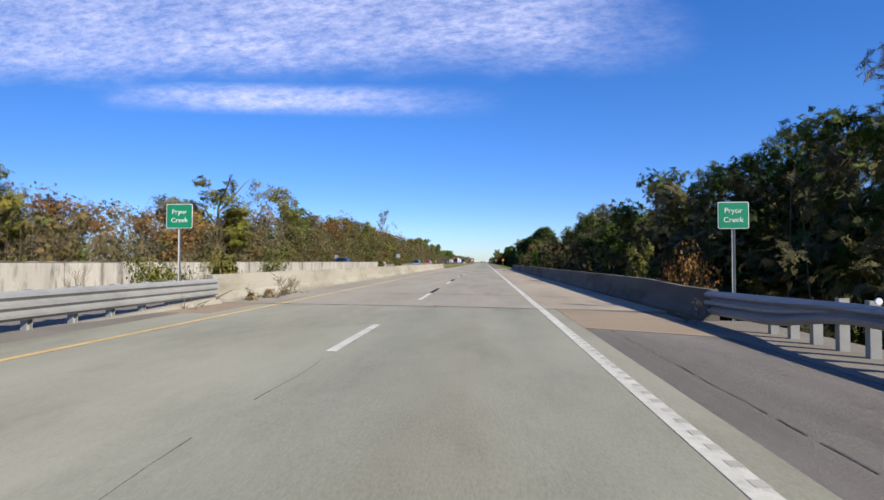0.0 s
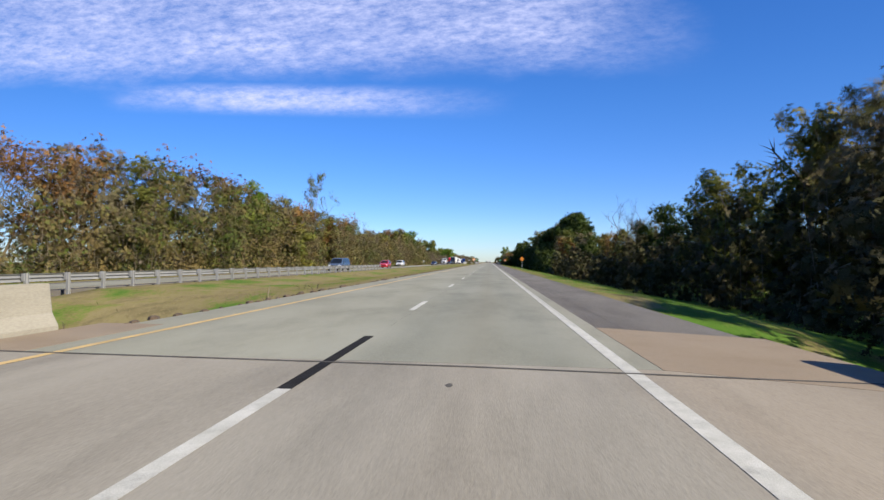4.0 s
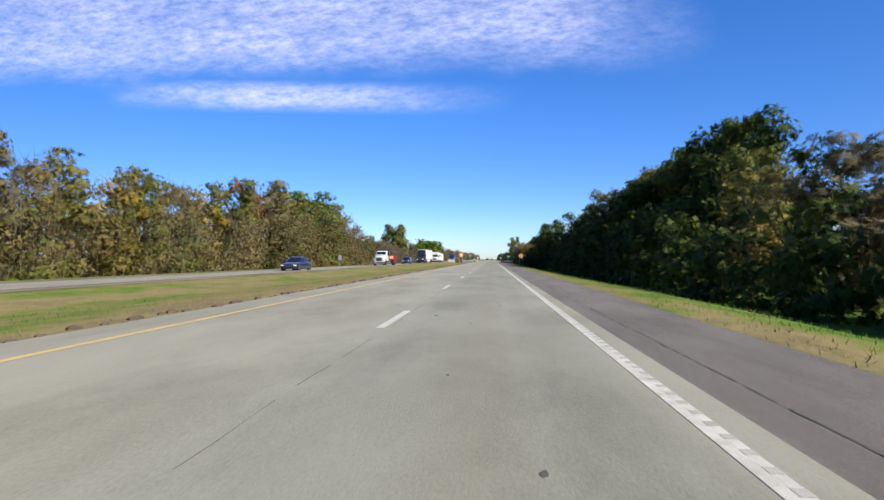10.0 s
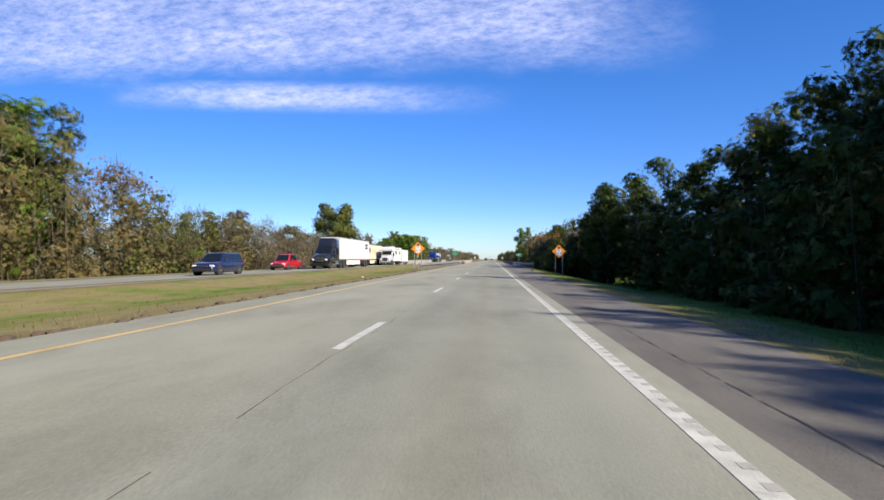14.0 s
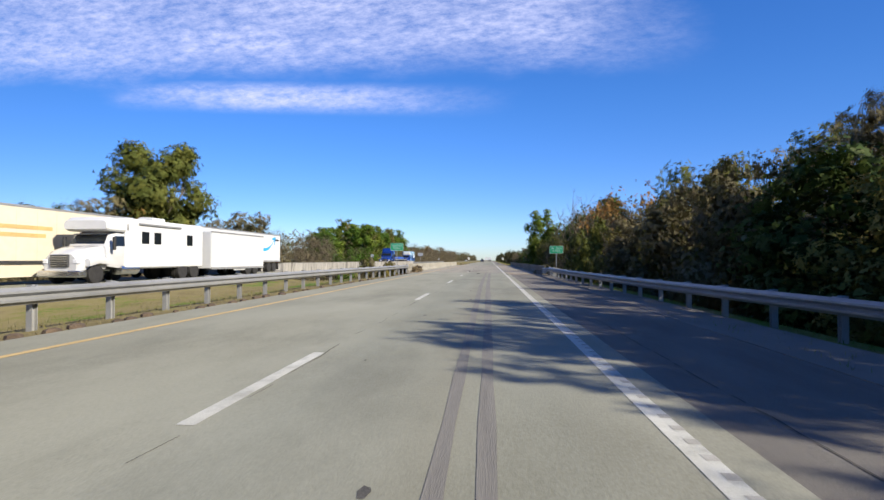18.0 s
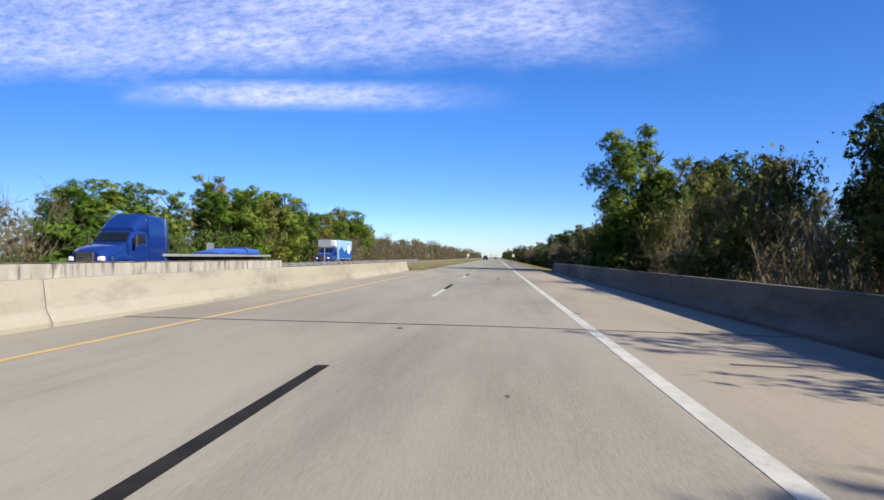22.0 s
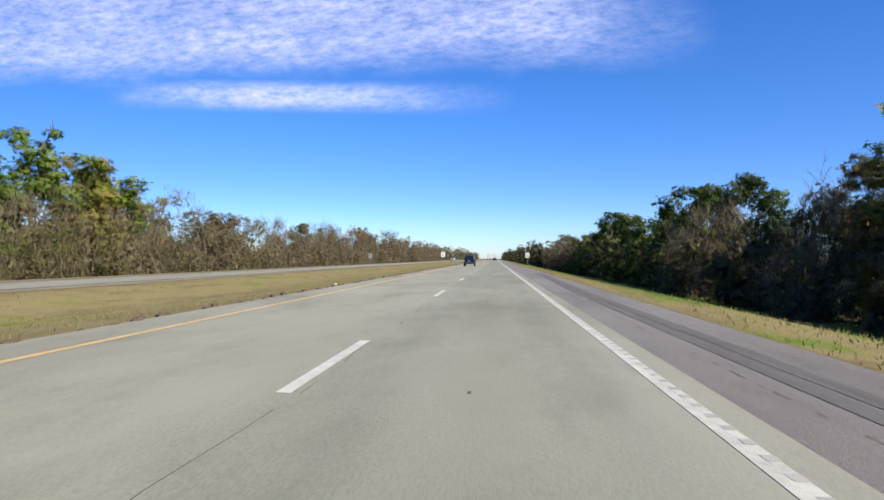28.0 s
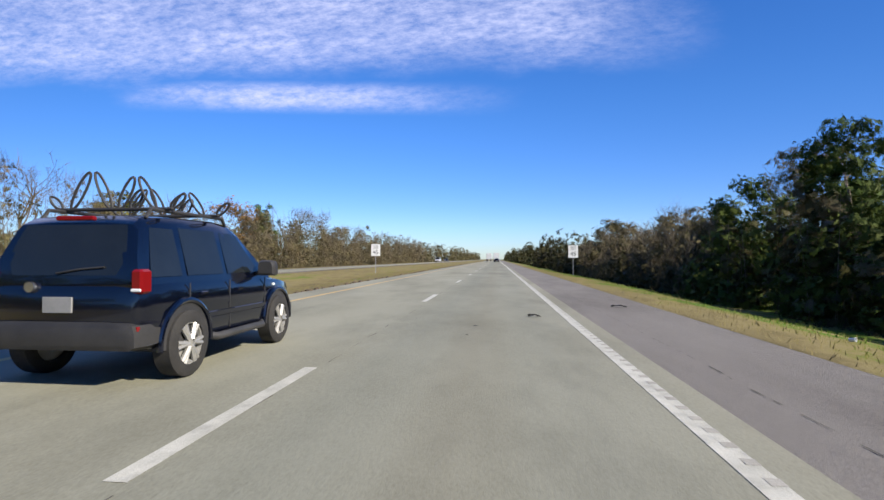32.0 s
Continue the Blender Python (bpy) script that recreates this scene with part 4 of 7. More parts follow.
def face_speed(s, z, d):
    plate(s, "arrow", [(0, 0.72 * d), (0.24 * d, 0.50 * d), (0.10 * d, 0.50 * d), (0.10 * d, 0.38 * d), (-0.10 * d, 0.38 * d), (-0.10 * d, 0.50 * d), (-0.24 * d, 0.50 * d)],
          z, -0.010, -0.006, SIGN_BLACK, "black arrow that points up")
    plate(s, "limit_panel", rounded(0.70 * d, 0.90 * d, 0.03), z - 0.12 * d, -0.010, -0.006, SIGN_WHITE, "white panel")
    words("SPEED", 0.14 * d, s, SIGN_BLACK, (0, -0.012, z + 0.20 * d))
    words("LIMIT", 0.14 * d, s, SIGN_BLACK, (0, -0.012, z + 0.05 * d))
    words("4 5", 0.46 * d, s, SIGN_BLACK, (0, -0.012, z - 0.28 * d))


def limit_sign(at, turn, label):
    s = thing("speed_limit_sign", label, "road sign", "speed limit signs", at=at, turn=turn)
    low, w, h = 1.9, 1.0, 1.3
    sign_post(s, 0, low + h)
    z = low + h / 2
    plate(s, "panel", rounded(w, h, 0.04), z, -0.006, 0.0, SIGN_WHITE, "white panel")
    words("SPEED", 0.21, s, SIGN_BLACK, (0, -0.008, z + 0.44))
    words("LIMIT", 0.21, s, SIGN_BLACK, (0, -0.008, z + 0.20))
    words("45", 0.62, s, SIGN_BLACK, (0, -0.008, z - 0.26))
    return s


def back_sign(at, w, h, low, label):
    """A sign for the other direction, of which only the grey back shows."""
    s = thing("sign_back", label, "road sign", "signs of the oncoming road", at=at)
    sign_post(s, 0, low + h)
    plate(s, "panel", rounded(w, h, 0.04), low + h / 2, -0.004, 0.0, SIGN_BACK, "bare metal back")
    return s


def on_ground(x, y):
    return (x, y, ground_z(x, y))


def marker(at):
    s = thing("object_marker", "yellow and black striped end marker of the guard rail", "road sign", at=at)
    plate(s, "panel", rounded(0.45, 0.45, 0.02, 3), 0.75, -0.006, 0.0, SIGN_YELLOW, "yellow plate")
    for k in range(3):
        o = -0.16 + 0.16 * k
        plate(s, "stripe", [(o - 0.10, -0.20), (o - 0.03, -0.20), (o + 0.13, 0.20), (o + 0.06, 0.20)], 0.75, -0.009, -0.006, SIGN_BLACK, "black stripe")
    sign_post(s, 0, 0.9)


place_sign((6.97, 14.4, -0.55), -4, 0.78, 0.72, 2.7, ("Pryor", "Creek"), 0.20, "small green place-name sign on a steel post by the bridge")
place_sign((-8.7, 14.5, -0.25), 3, 0.78, 0.72, 2.5, ("Pryor", "Creek"), 0.20, "small green place-name sign in the weedy median")
diamond_sign(on_ground(8.0, 215.7), -3, 0.80, 2.0, (0.0,), "orange diamond warning sign on one steel post in the grass", face_bars)
diamond_sign(on_ground(8.7, 379.9), -4, 1.22, 1.95, (-0.43, 0.43), "orange diamond speed warning sign on two posts", face_speed)
diamond_sign(on_ground(-8.8, 377.2), 4, 1.22, 1.75, (-0.43, 0.43), "orange diamond speed warning sign on two posts in the median", face_speed)
place_sign((7.0, 442.4, -0.80), -3, 1.30, 0.74, 2.72, ("Pryor Creek", "Overflow"), 0.19, "wide green place-name sign on a post beside the barrier")
place_sign((-8.9, 441.7, -0.5), 3, 1.30, 0.74, 2.72, ("Pryor Creek", "Overflow"), 0.19, "wide green place-name sign behind the median barrier")
limit_sign(on_ground(8.3, 714.0), -3, "white speed limit sign on a steel post in the grass")
limit_sign(on_ground(-13.0, 714.0), 3, "white speed limit sign on a steel post in the median")
marker((6.9, 398.2, -0.25))
for at, w, h, low in (((-29.6, 102, -0.6), 0.78, 0.72, 2.5), ((-16.8, 101, -0.2), 0.78, 0.72, 2.3), ((-29.4, 519, -0.6), 0.8, 0.74, 2.6), ((-17.0, 518.6, -0.2), 1.3, 0.74, 2.5),
                      ((-32.0, 714, -0.9), 1.0, 1.25, 2.2), ((-31.0, 330, -0.8), 0.7, 0.9, 1.9)):
    back_sign(at, w, h, low, "bare metal back of a road sign on a steel post")


# ================================================================ trees
def leaf_cloud(rnd, lobes, count, size, core=0.0, core_size=1.0, spread=0.5):
    """Leaf clumps spread through lobes (centre, radii), thicker towards their skins; core: the share of
    larger clumps deep inside that close the crown."""
    rng = np.random.default_rng(rnd.randrange(10 ** 6))
    cen, rad = np.array([l[0] for l in lobes]), np.array([l[1] for l in lobes])
    w = rad[:, 0] * rad[:, 1] + rad[:, 0] * rad[:, 2]

    def scatter(n, s, lo, hi, turn):
        which = rng.choice(len(lobes), n, p=w / w.sum())
        d = rng.normal(size=(n, 3))
        d /= np.linalg.norm(d, axis=1)[:, None]
        k = rng.uniform(lo, hi, n) ** 0.45 * rng.uniform(0.86, 1.12, n)
        p = cen[which] + d * rad[which] * k[:, None]
        nrm = d + rng.normal(scale=turn, size=(n, 3)) + np.array([0, 0, 0.3])
        nrm /= np.linalg.norm(nrm, axis=1)[:, None]
        a = np.cross(nrm, rng.normal(size=(n, 3)))
        a /= np.linalg.norm(a, axis=1)[:, None]
        soft = d / rad[which] * rad[which].mean(axis=1)[:, None] + nrm * 0.4
        soft /= np.linalg.norm(soft, axis=1)[:, None]
        return p, nrm, a, np.cross(nrm, a), s * rng.uniform(0.5, 1.4, n)[:, None], soft

    p, nrm, a, b, s, soft = scatter(count, size, 0.15, 1.0, spread)
    fold = nrm * s * 0.2
    v = np.stack([p - a * s * 0.5 - b * s * 0.14, p - b * s * 0.46 - fold, p + a * s * 0.6, p + b * s * 0.42 - fold * 0.6], axis=1).reshape(-1, 3)
    f = [tuple(q) for q in np.arange(count * 4).reshape(-1, 4).tolist()]
    n = int(count * core)
    if n:
        p, nrm, a, b, s, deep = scatter(n, core_size, 0.02, 0.62, 0.6)
        soft = np.concatenate([soft, deep])
        fold = nrm * s * 0.22
        q = np.stack([p - a * s * 0.5 - b * s * 0.14, p - b * s * 0.46 + fold, p + a * s * 0.6, p + b * s * 0.42 + fold * 0.6], axis=1).reshape(-1, 3)
        f += [tuple(r) for r in (np.arange(n * 4).reshape(-1, 4) + len(v)).tolist()]
        v = np.concatenate([v, q])
    m = Mesh()
    m.v, m.f = v, f
    m.soft = np.repeat(soft, 4, axis=0)
    return m


def plain_data(name, v, f, material, soft=None):
    """A mesh from points and faces; soft: the way each point's surface faces, for crowns shaded as round masses."""
    me = bpy.data.meshes.new(name)
    me.from_pydata([tuple(p) for p in v], [], [tuple(q) for q in f])
    if soft is not None:
        me.polygons.foreach_set("use_smooth", [True] * len(me.polygons))
        me.normals_split_custom_set_from_vertices(soft.tolist())
        if len(me.loops) == 4 * len(me.polygons):
            me.uv_layers.new(name="clump").data.foreach_set("uv", [0.0, 0.5, 0.5, 0.0, 1.0, 0.5, 0.5, 1.0] * len(me.polygons))
    me.materials.append(material)
    return me


def limb(m, rnd, p, d, length, r, depth, tips, sides=5, bend=0.25, split=(2, 3), up=0.15, fork=0.65, ratio=(0.5, 0.72)):
    pts, radii = [p.copy()], [r]
    n = 4 if depth > 1 else 2
    for k in range(n):
        d = (d + Vector((rnd.uniform(-bend, bend), rnd.uniform(-bend, bend), rnd.uniform(-bend, bend) + up))).normalized()
        p = p + d * length / n
        pts.append(p.copy())
        radii.append(r * (1 - 0.55 * (k + 1) / n))
    if depth == 0:
        a = d.orthogonal().normalized() * r * 1.2
        b = len(m.v)
        m.v += [tuple(pts[0] - a), tuple(pts[0] + a), tuple(pts[-1])]
        m.f.append((b, b + 1, b + 2))
    else:
        m.tube(pts, radii, sides, caps=False)
    tips.append((pts[-1], depth))
    if depth > 0:
        for k in range(rnd.randint(*split)):
            s = rnd.uniform(0.45, 1.0)
            i = min(int(s * n), n - 1)
            q = pts[i].lerp(pts[i + 1], s * n - i if s < 1 else 1.0)
            a = d.orthogonal().normalized()
            a.rotate(Matrix.Rotation(rnd.uniform(0, 6.283), 3, d))
            e = (d + a * rnd.uniform(0.45, 1.0) * fork / 0.65).normalized()
            limb(m, rnd, q, e, length * rnd.uniform(*ratio), r * 0.45, depth - 1, tips, max(3, sides - 1), bend, split, up, fork, ratio)


TREES = {}


def tree_kind(name, seed, height, spread, leaf, count, size, label, trunk_share=0.3, lobes_n=9, shape="round", category="tree", lobe=1.0, fine=0.46, fill=0.64):
    """A tree of unit build at the world's origin, put away as meshes to be copied: trunk with limbs, and a crown of leaf clumps."""
    rnd = random.Random(seed)
    wood, tips = Mesh(), []
    limb(wood, rnd, Vector((0, 0, -0.6)), Vector((0, 0, 1)), height * (0.68 if shape != "tall" else 0.82), height * 0.014 + 0.03, 2, tips, 5, 0.07, (4, 5), 0.10, 0.65, (0.26, 0.40))
    lobes = []
    base = height * trunk_share
    for k in range(lobes_n):
        u = k / max(lobes_n - 1, 1)
        z = base + (height - base) * (0.10 + 0.85 * u)
        if shape == "round":
            w = spread * (1.0 - 0.75 * abs(u - 0.38) ** 1.3)
        elif shape == "tall":
            w = spread * (0.98 - 0.48 * u * u)
        else:
            w = spread * (1.0 - 0.5 * u)
        a = rnd.uniform(0, 6.283)
        o = w * rnd.uniform(0.35, 0.75)
        r = w * rnd.uniform(0.42, 0.62) * lobe
        lobes.append(((math.cos(a) * o, math.sin(a) * o, z - r * 0.3), (r, r, r * rnd.uniform(0.6, 0.85))))
        a += rnd.uniform(1.8, 4.0)
        lobes.append(((math.cos(a) * o, math.sin(a) * o, z - r * 0.35), (r * 0.85, r * 0.85, r * 0.6)))
    crown = leaf_cloud(rnd, lobes, int(count * fill), fine, 0.12, fine * 1.85)
    TREES[name] = (plain_data("trunk", wood.v, wood.f, BARK), plain_data("crown", crown.v, crown.f, leaf, crown.soft), label, height, category)


def bare_kind(name, seed, height, label, depth=4, spread=0.6, leaf=None, count=0, size=0.3):
    rnd = random.Random(seed)
    wood, tips = Mesh(), []
    limb(wood, rnd, Vector((0, 0, -0.6)), Vector((0, 0, 1)), height * 0.50, height * 0.008 + 0.025, depth, tips, 4, 0.16, (4, 5), 0.12, spread, (0.42, 0.66))
    crown = None
    top = max(p.z for p, _ in tips)
    if leaf:
        pick = [t[0] for t in tips if t[1] == 0]
        lobes = [((p.x, p.y, p.z), (0.6, 0.6, 0.5)) for p in pick]
        c = leaf_cloud(rnd, lobes, int(count * 1.7), size * 1.05)
        crown = plain_data("crown", c.v, c.f, leaf, c.soft)
    else:
        # the stem is the first tube of 20 corners and 16 faces, the bare twigs are the rest
        crown = plain_data("crown", wood.v[20:], [tuple(i - 20 for i in f) for f in wood.f[16:]], TWIG)
        wood.v, wood.f = wood.v[:20], wood.f[:16]
    TREES[name] = (plain_data("trunk", wood.v, wood.f, TWIG), crown, label, top, "tree")


tree_kind("green_a", 11, 11, 3.6, LEAF_GREEN, 6600, 0.34, "full green broad-leaved tree at the wood's edge", 0.06, 12)
tree_kind("green_b", 12, 13, 3.2, LEAF_GREEN, 6600, 0.34, "tall green tree with an uneven crown", 0.08, 13, shape="tall")
tree_kind("tall_green", 31, 15, 4.5, LEAF_GREEN, 15000, 0.33, "tall full green tree beside the barrier", 0.08, 20, "tall", lobe=0.85)
for corner in TREES["tall_green"][0].vertices:       # its limbs stay inside the crown
    corner.co.x, corner.co.y, corner.co.z = corner.co.x * 0.8, corner.co.y * 0.8, corner.co.z * 0.84
tree_kind("dark_a", 13, 12, 4.0, LEAF_SHADED_GREEN, 4320, 0.37, "dense dark green tree in shade", 0.08)
tree_kind("dark_b", 14, 10, 3.8, LEAF_SHADED_GREEN, 3840, 0.37, "broad dark green tree in the wood", 0.06)
tree_kind("olive_a", 15, 10, 3.4, LEAF_OLIVE, 3840, 0.33, "olive green tree turning in autumn", 0.06, 11)
tree_kind("olive_b", 16, 8, 3.2, LEAF_OLIVE, 3360, 0.31, "bushy low olive green tree", 0.05)
tree_kind("yellow_a", 17, 9, 2.8, LEAF_YELLOW, 3120, 0.30, "yellowing autumn tree with a narrow crown", 0.1, shape="tall")
tree_kind("rust_a", 18, 8.5, 3.0, LEAF_RUST, 3120, 0.30, "rust-orange autumn tree in leaf", 0.1)
tree_kind("brown_a", 19, 7.5, 3.0, LEAF_BROWN, 3120, 0.28, "brown half-bare autumn tree", 0.06)
tree_kind("scrub_a", 20, 4.2, 2.6, LEAF_BROWN, 2280, 0.23, "tangled brown scrub in the verge", 0.02, 6, "bush", "bush")
tree_kind("scrub_b", 21, 3.8, 2.6, LEAF_OLIVE, 2280, 0.23, "olive brown scrub in the verge", 0.02, 6, "bush", "bush")
tree_kind("near_a", 51, 6, 3.0, LEAF_BROWN, 8000, 0.2, "grey-brown shrubby tree behind the guard rail", 0.04, 11, fine=0.30)
tree_kind("field_tree", 61, 12, 4.3, LEAF_OLIVE, 15000, 0.3, "tall full olive-green tree standing over bare brush", 0.22, 17, lobe=0.9)
tree_kind("near_b", 52, 6, 3.0, LEAF_SHADED_GREEN, 8000, 0.2, "shaded dark green shrubby tree behind the guard rail", 0.04, 11, fine=0.30)
tree_kind("near_c", 53, 6, 2.8, LEAF_OLIVE, 7000, 0.2, "olive shrubby tree behind the guard rail", 0.04, 11, fine=0.30)
bare_kind("bare_a", 23, 11, "bare grey tree with fine twigs")
bare_kind("bare_b", 24, 9, "bare grey-brown tree with fine twigs", 4, 0.8)
bare_kind("thin_a", 25, 12, "thin half-bare tree with few leaves", 3, 0.5, LEAF_OLIVE, 700, 0.3)
bare_kind("thin_c", 28, 12, "tall thin yellowing tree with sparse leaves", 3, 0.6, LEAF_YELLOW, 1300, 0.3)
bare_kind("brush_a", 63, 9, "half-bare olive and brown brush beside the creek", 4, 0.9, LEAF_OLIVE, 1100, 0.24)
bare_kind("thin_b", 26, 9, "thin rust-coloured half-bare tree", 4, 0.7, LEAF_RUST, 900, 0.26)

bare_kind("weed_a", 41, 1.0, "dead brown tumbleweed caught against the barrier", 4, 1.1)
tree_kind("tumbleweed", 71, 1.0, 0.55, LEAF_STRAW, 2600, 0.05, "pale straw-coloured tumbleweed caught against the barrier", 0.02, 6, "bush", "bush")
bare_kind("weed_b", 42, 1.0, "dry brown roadside weed with bare stalks", 2, 0.7)
bare_kind("open_a", 47, 13, "open-crowned leaning green tree beside the creek", 4, 0.85, LEAF_SHADED_GREEN, 3600, 0.30)


def tree(kind, x, y, height, wide=1.0, turn=None, group=""):
    trunk, crown, label, h0, category = TREES[kind]
    name = "bush" if category == "bush" else "tree"
    t = thing(name, label, category, group, at=(x, y, ground_z(x, y) - 0.05), turn=(x * 37 + y * 61) % 360 if turn is None else turn)
    k = height / h0
    t.scale = (k * wide, k * wide, k)
    part("trunk", trunk, None, t)
    if crown is not None:
        part("crown", crown, None, t)
    return t


def pick(rnd, mixture):
    total = sum(w for _, w in mixture)
    r = rnd.uniform(0, total)
    for k, w in mixture:
        r -= w
        if r <= 0:
            return k
    return mixture[-1][0]


# heights of the canopy along the road: metres along, metres up
CANOPY_R = [(20, 12.5), (35, 11.5), (49, 10.4), (58, 10.6), (66, 9.3), (80, 10.1), (92, 8.7), (112, 9.7), (121, 11.4), (132, 11.0), (140, 8.4), (161, 8.5), (175, 5.8), (184, 5.7), (200, 7.2), (220, 6.6), (235, 7.2), (252, 8.0),
            (266, 8.6), (280, 10.2), (288, 10.8), (294, 13.8), (308, 13.2), (322, 13.6), (332, 12.8), (350, 14.5), (364, 12.6), (380, 13.6), (392, 13.4), (400, 13.0), (406, 11.7), (414, 9.4), (428, 9.0), (445, 10.4), (466, 9.6), (484, 10.4), (500, 9.1),
            (520, 11.0), (535, 10.6), (554, 7.8), (572, 8.8), (588, 7.2), (602, 8.6), (618, 7.2), (632, 8.4), (652, 8.6), (666, 6.9), (686, 8.8), (697, 9.2), (707, 8.8), (715, 6.1), (728, 6.0), (745, 7.2), (784, 9.0), (800, 9.0), (1200, 12.0)]
CANOPY_L = [(40, 8.4), (60, 7.7), (72, 10.3), (88, 12.0), (112, 12.4), (128, 13.0), (146, 14.6), (160, 15.7), (184, 13.3), (200, 12.8), (209, 15.2), (226, 12.7), (248, 12.0), (258, 10.4), (272, 12.0), (282, 11.0), (304, 13.2), (314, 15.6), (321, 17.0),
            (336, 16.0), (344, 14.4), (358, 15.4), (368, 11.2), (376, 8.8), (394, 8.6), (408, 7.6), (420, 8.0), (436, 6.8), (460, 7.5), (480, 8.0), (504, 7.7), (514, 9.0), (530, 10.3), (545, 13.1), (558, 13.0), (578, 11.0), (600, 11.7),
            (612, 13.3), (632, 11.8), (641, 9.6), (649, 8.0), (680, 8.5), (697, 9.4), (708, 8.1), (722, 9.2), (738, 8.4), (746, 11.7), (754, 11.5), (770, 9.5), (1200, 13.0)]


def along(table, y):
    return float(np.interp(y, [p[0] for p in table], [p[1] for p in table]))


AUTUMN = [("olive_a", 2.2), ("rust_a", 0.8), ("brown_a", 3), ("yellow_a", 1.5), ("olive_b", 1.8), ("thin_b", 1.0), ("green_a", 1.8)]
BARE = [("brown_a", 3), ("bare_a", 3), ("bare_b", 4.5), ("olive_b", 0.8), ("thin_a", 1.2), ("thin_b", 0.5)]
GREEN = [("green_a", 4), ("green_b", 2.4), ("olive_a", 1), ("brown_a", 0.8), ("yellow_a", 0.5)]
DARK = [("dark_a", 3), ("dark_b", 3), ("olive_a", 1.4), ("green_a", 0.6)]
DIM = [("dark_b", 2), ("brown_a", 2.4), ("bare_b", 0.8), ("olive_a", 1.8), ("rust_a", 0.45)]
SHADED = [("brown_a", 4), ("bare_b", 2), ("bare_a", 1), ("dark_b", 0.7), ("olive_b", 0.5)]
EARLY = [("brown_a", 4), ("olive_a", 1.6), ("rust_a", 0.5), ("yellow_a", 0.9), ("bare_b", 2), ("bare_a", 1), ("olive_b", 1.2), ("thin_b", 1.4), ("green_a", 0.6)]
MIX_L = [(0, EARLY), (135, AUTUMN), (322, AUTUMN + [("rust_a", 0.3), ("yellow_a", 2.0), ("olive_a", 1.5)]), (372, BARE + [("olive_a", 2), ("yellow_a", 1)]), (440, BARE), (510, GREEN), (640, BARE), (9999, BARE)]
MIX_R = [(0, DIM + [("olive_a", 2)]), (58, DARK), (82, DIM + [("olive_a", 2)]), (150, DIM), (286, DARK), (402, [("olive_a", 2), ("brown_a", 2.6), ("olive_b", 2), ("thin_b", 0.6), ("green_a", 0.7), ("dark_b", 0.5), ("bare_b", 0.8)]), (530, [("dark_a", 2), ("dark_b", 2), ("olive_a", 2), ("green_a", 2), ("brown_a", 1.4), ("bare_b", 0.5)]), (598, SHADED), (636, DARK), (708, SHADED), (775, DARK + DIM), (9999, DARK)]


def mixture_at(table, y):
    return [m for y0, m in table if y0 <= y][-1]


SHADOW_REACH = 1.41        # metres of shadow across the road for each metre of height


def set_back(y):
    """How far the near wood stands back from the road: 0 at the bridges and rails, 1 along the open verge."""
    return smooth01(100, 128, y) * (1 - smooth01(383, 396, y)) + smooth01(516, 534, y)


def canopy(rnd, table, mixes, x0, side, y0, y1, step, group, back=0.0):
    """The row of trees that makes the skyline, each as tall as the skyline there."""
    y = y0
    while y < y1:
        if side > 0 and 447 < y < 511:       # open land behind the creek's brush
            y += step
            continue
        away = set_back(y) if side > 0 else 0.0
        x = x0 + 6.0 * away + side * (rnd.uniform(-2.5, 3.5) + back)
        top = 1.26 + (along(table, y - 11 * away) - 1.26) * (1 + 0.3 * away) * (x / (x0 + 6.0 * away)) ** 0.6
        kind = pick(rnd, mixture_at(mixes, y))
        h = (top - ground_z(x, y)) * rnd.uniform(0.90, 1.11) * (1.2 if rnd.random() < 0.1 and side < 0 else 1.0)
        if side > 0 and y > 110 and not 384 < y < 404:
            h = min(h, (x - (7.5 if 511 < y < 600 else 9.5 if 252 < y < 288 else 2.0 if 340 < y < 357 else 6.6 if 350 < y < 390 else 4.9) + rnd.uniform(-0.7, 0.7)) / SHADOW_REACH - ground_z(x, y))
        tree(kind, x, y, h, rnd.uniform(0.85, 1.15) * min(1.5, max(1.05, 11 / h)) * (1.22 if "green" in kind else 1.0), group=group)
        y += step * rnd.uniform(0.75, 1.25)


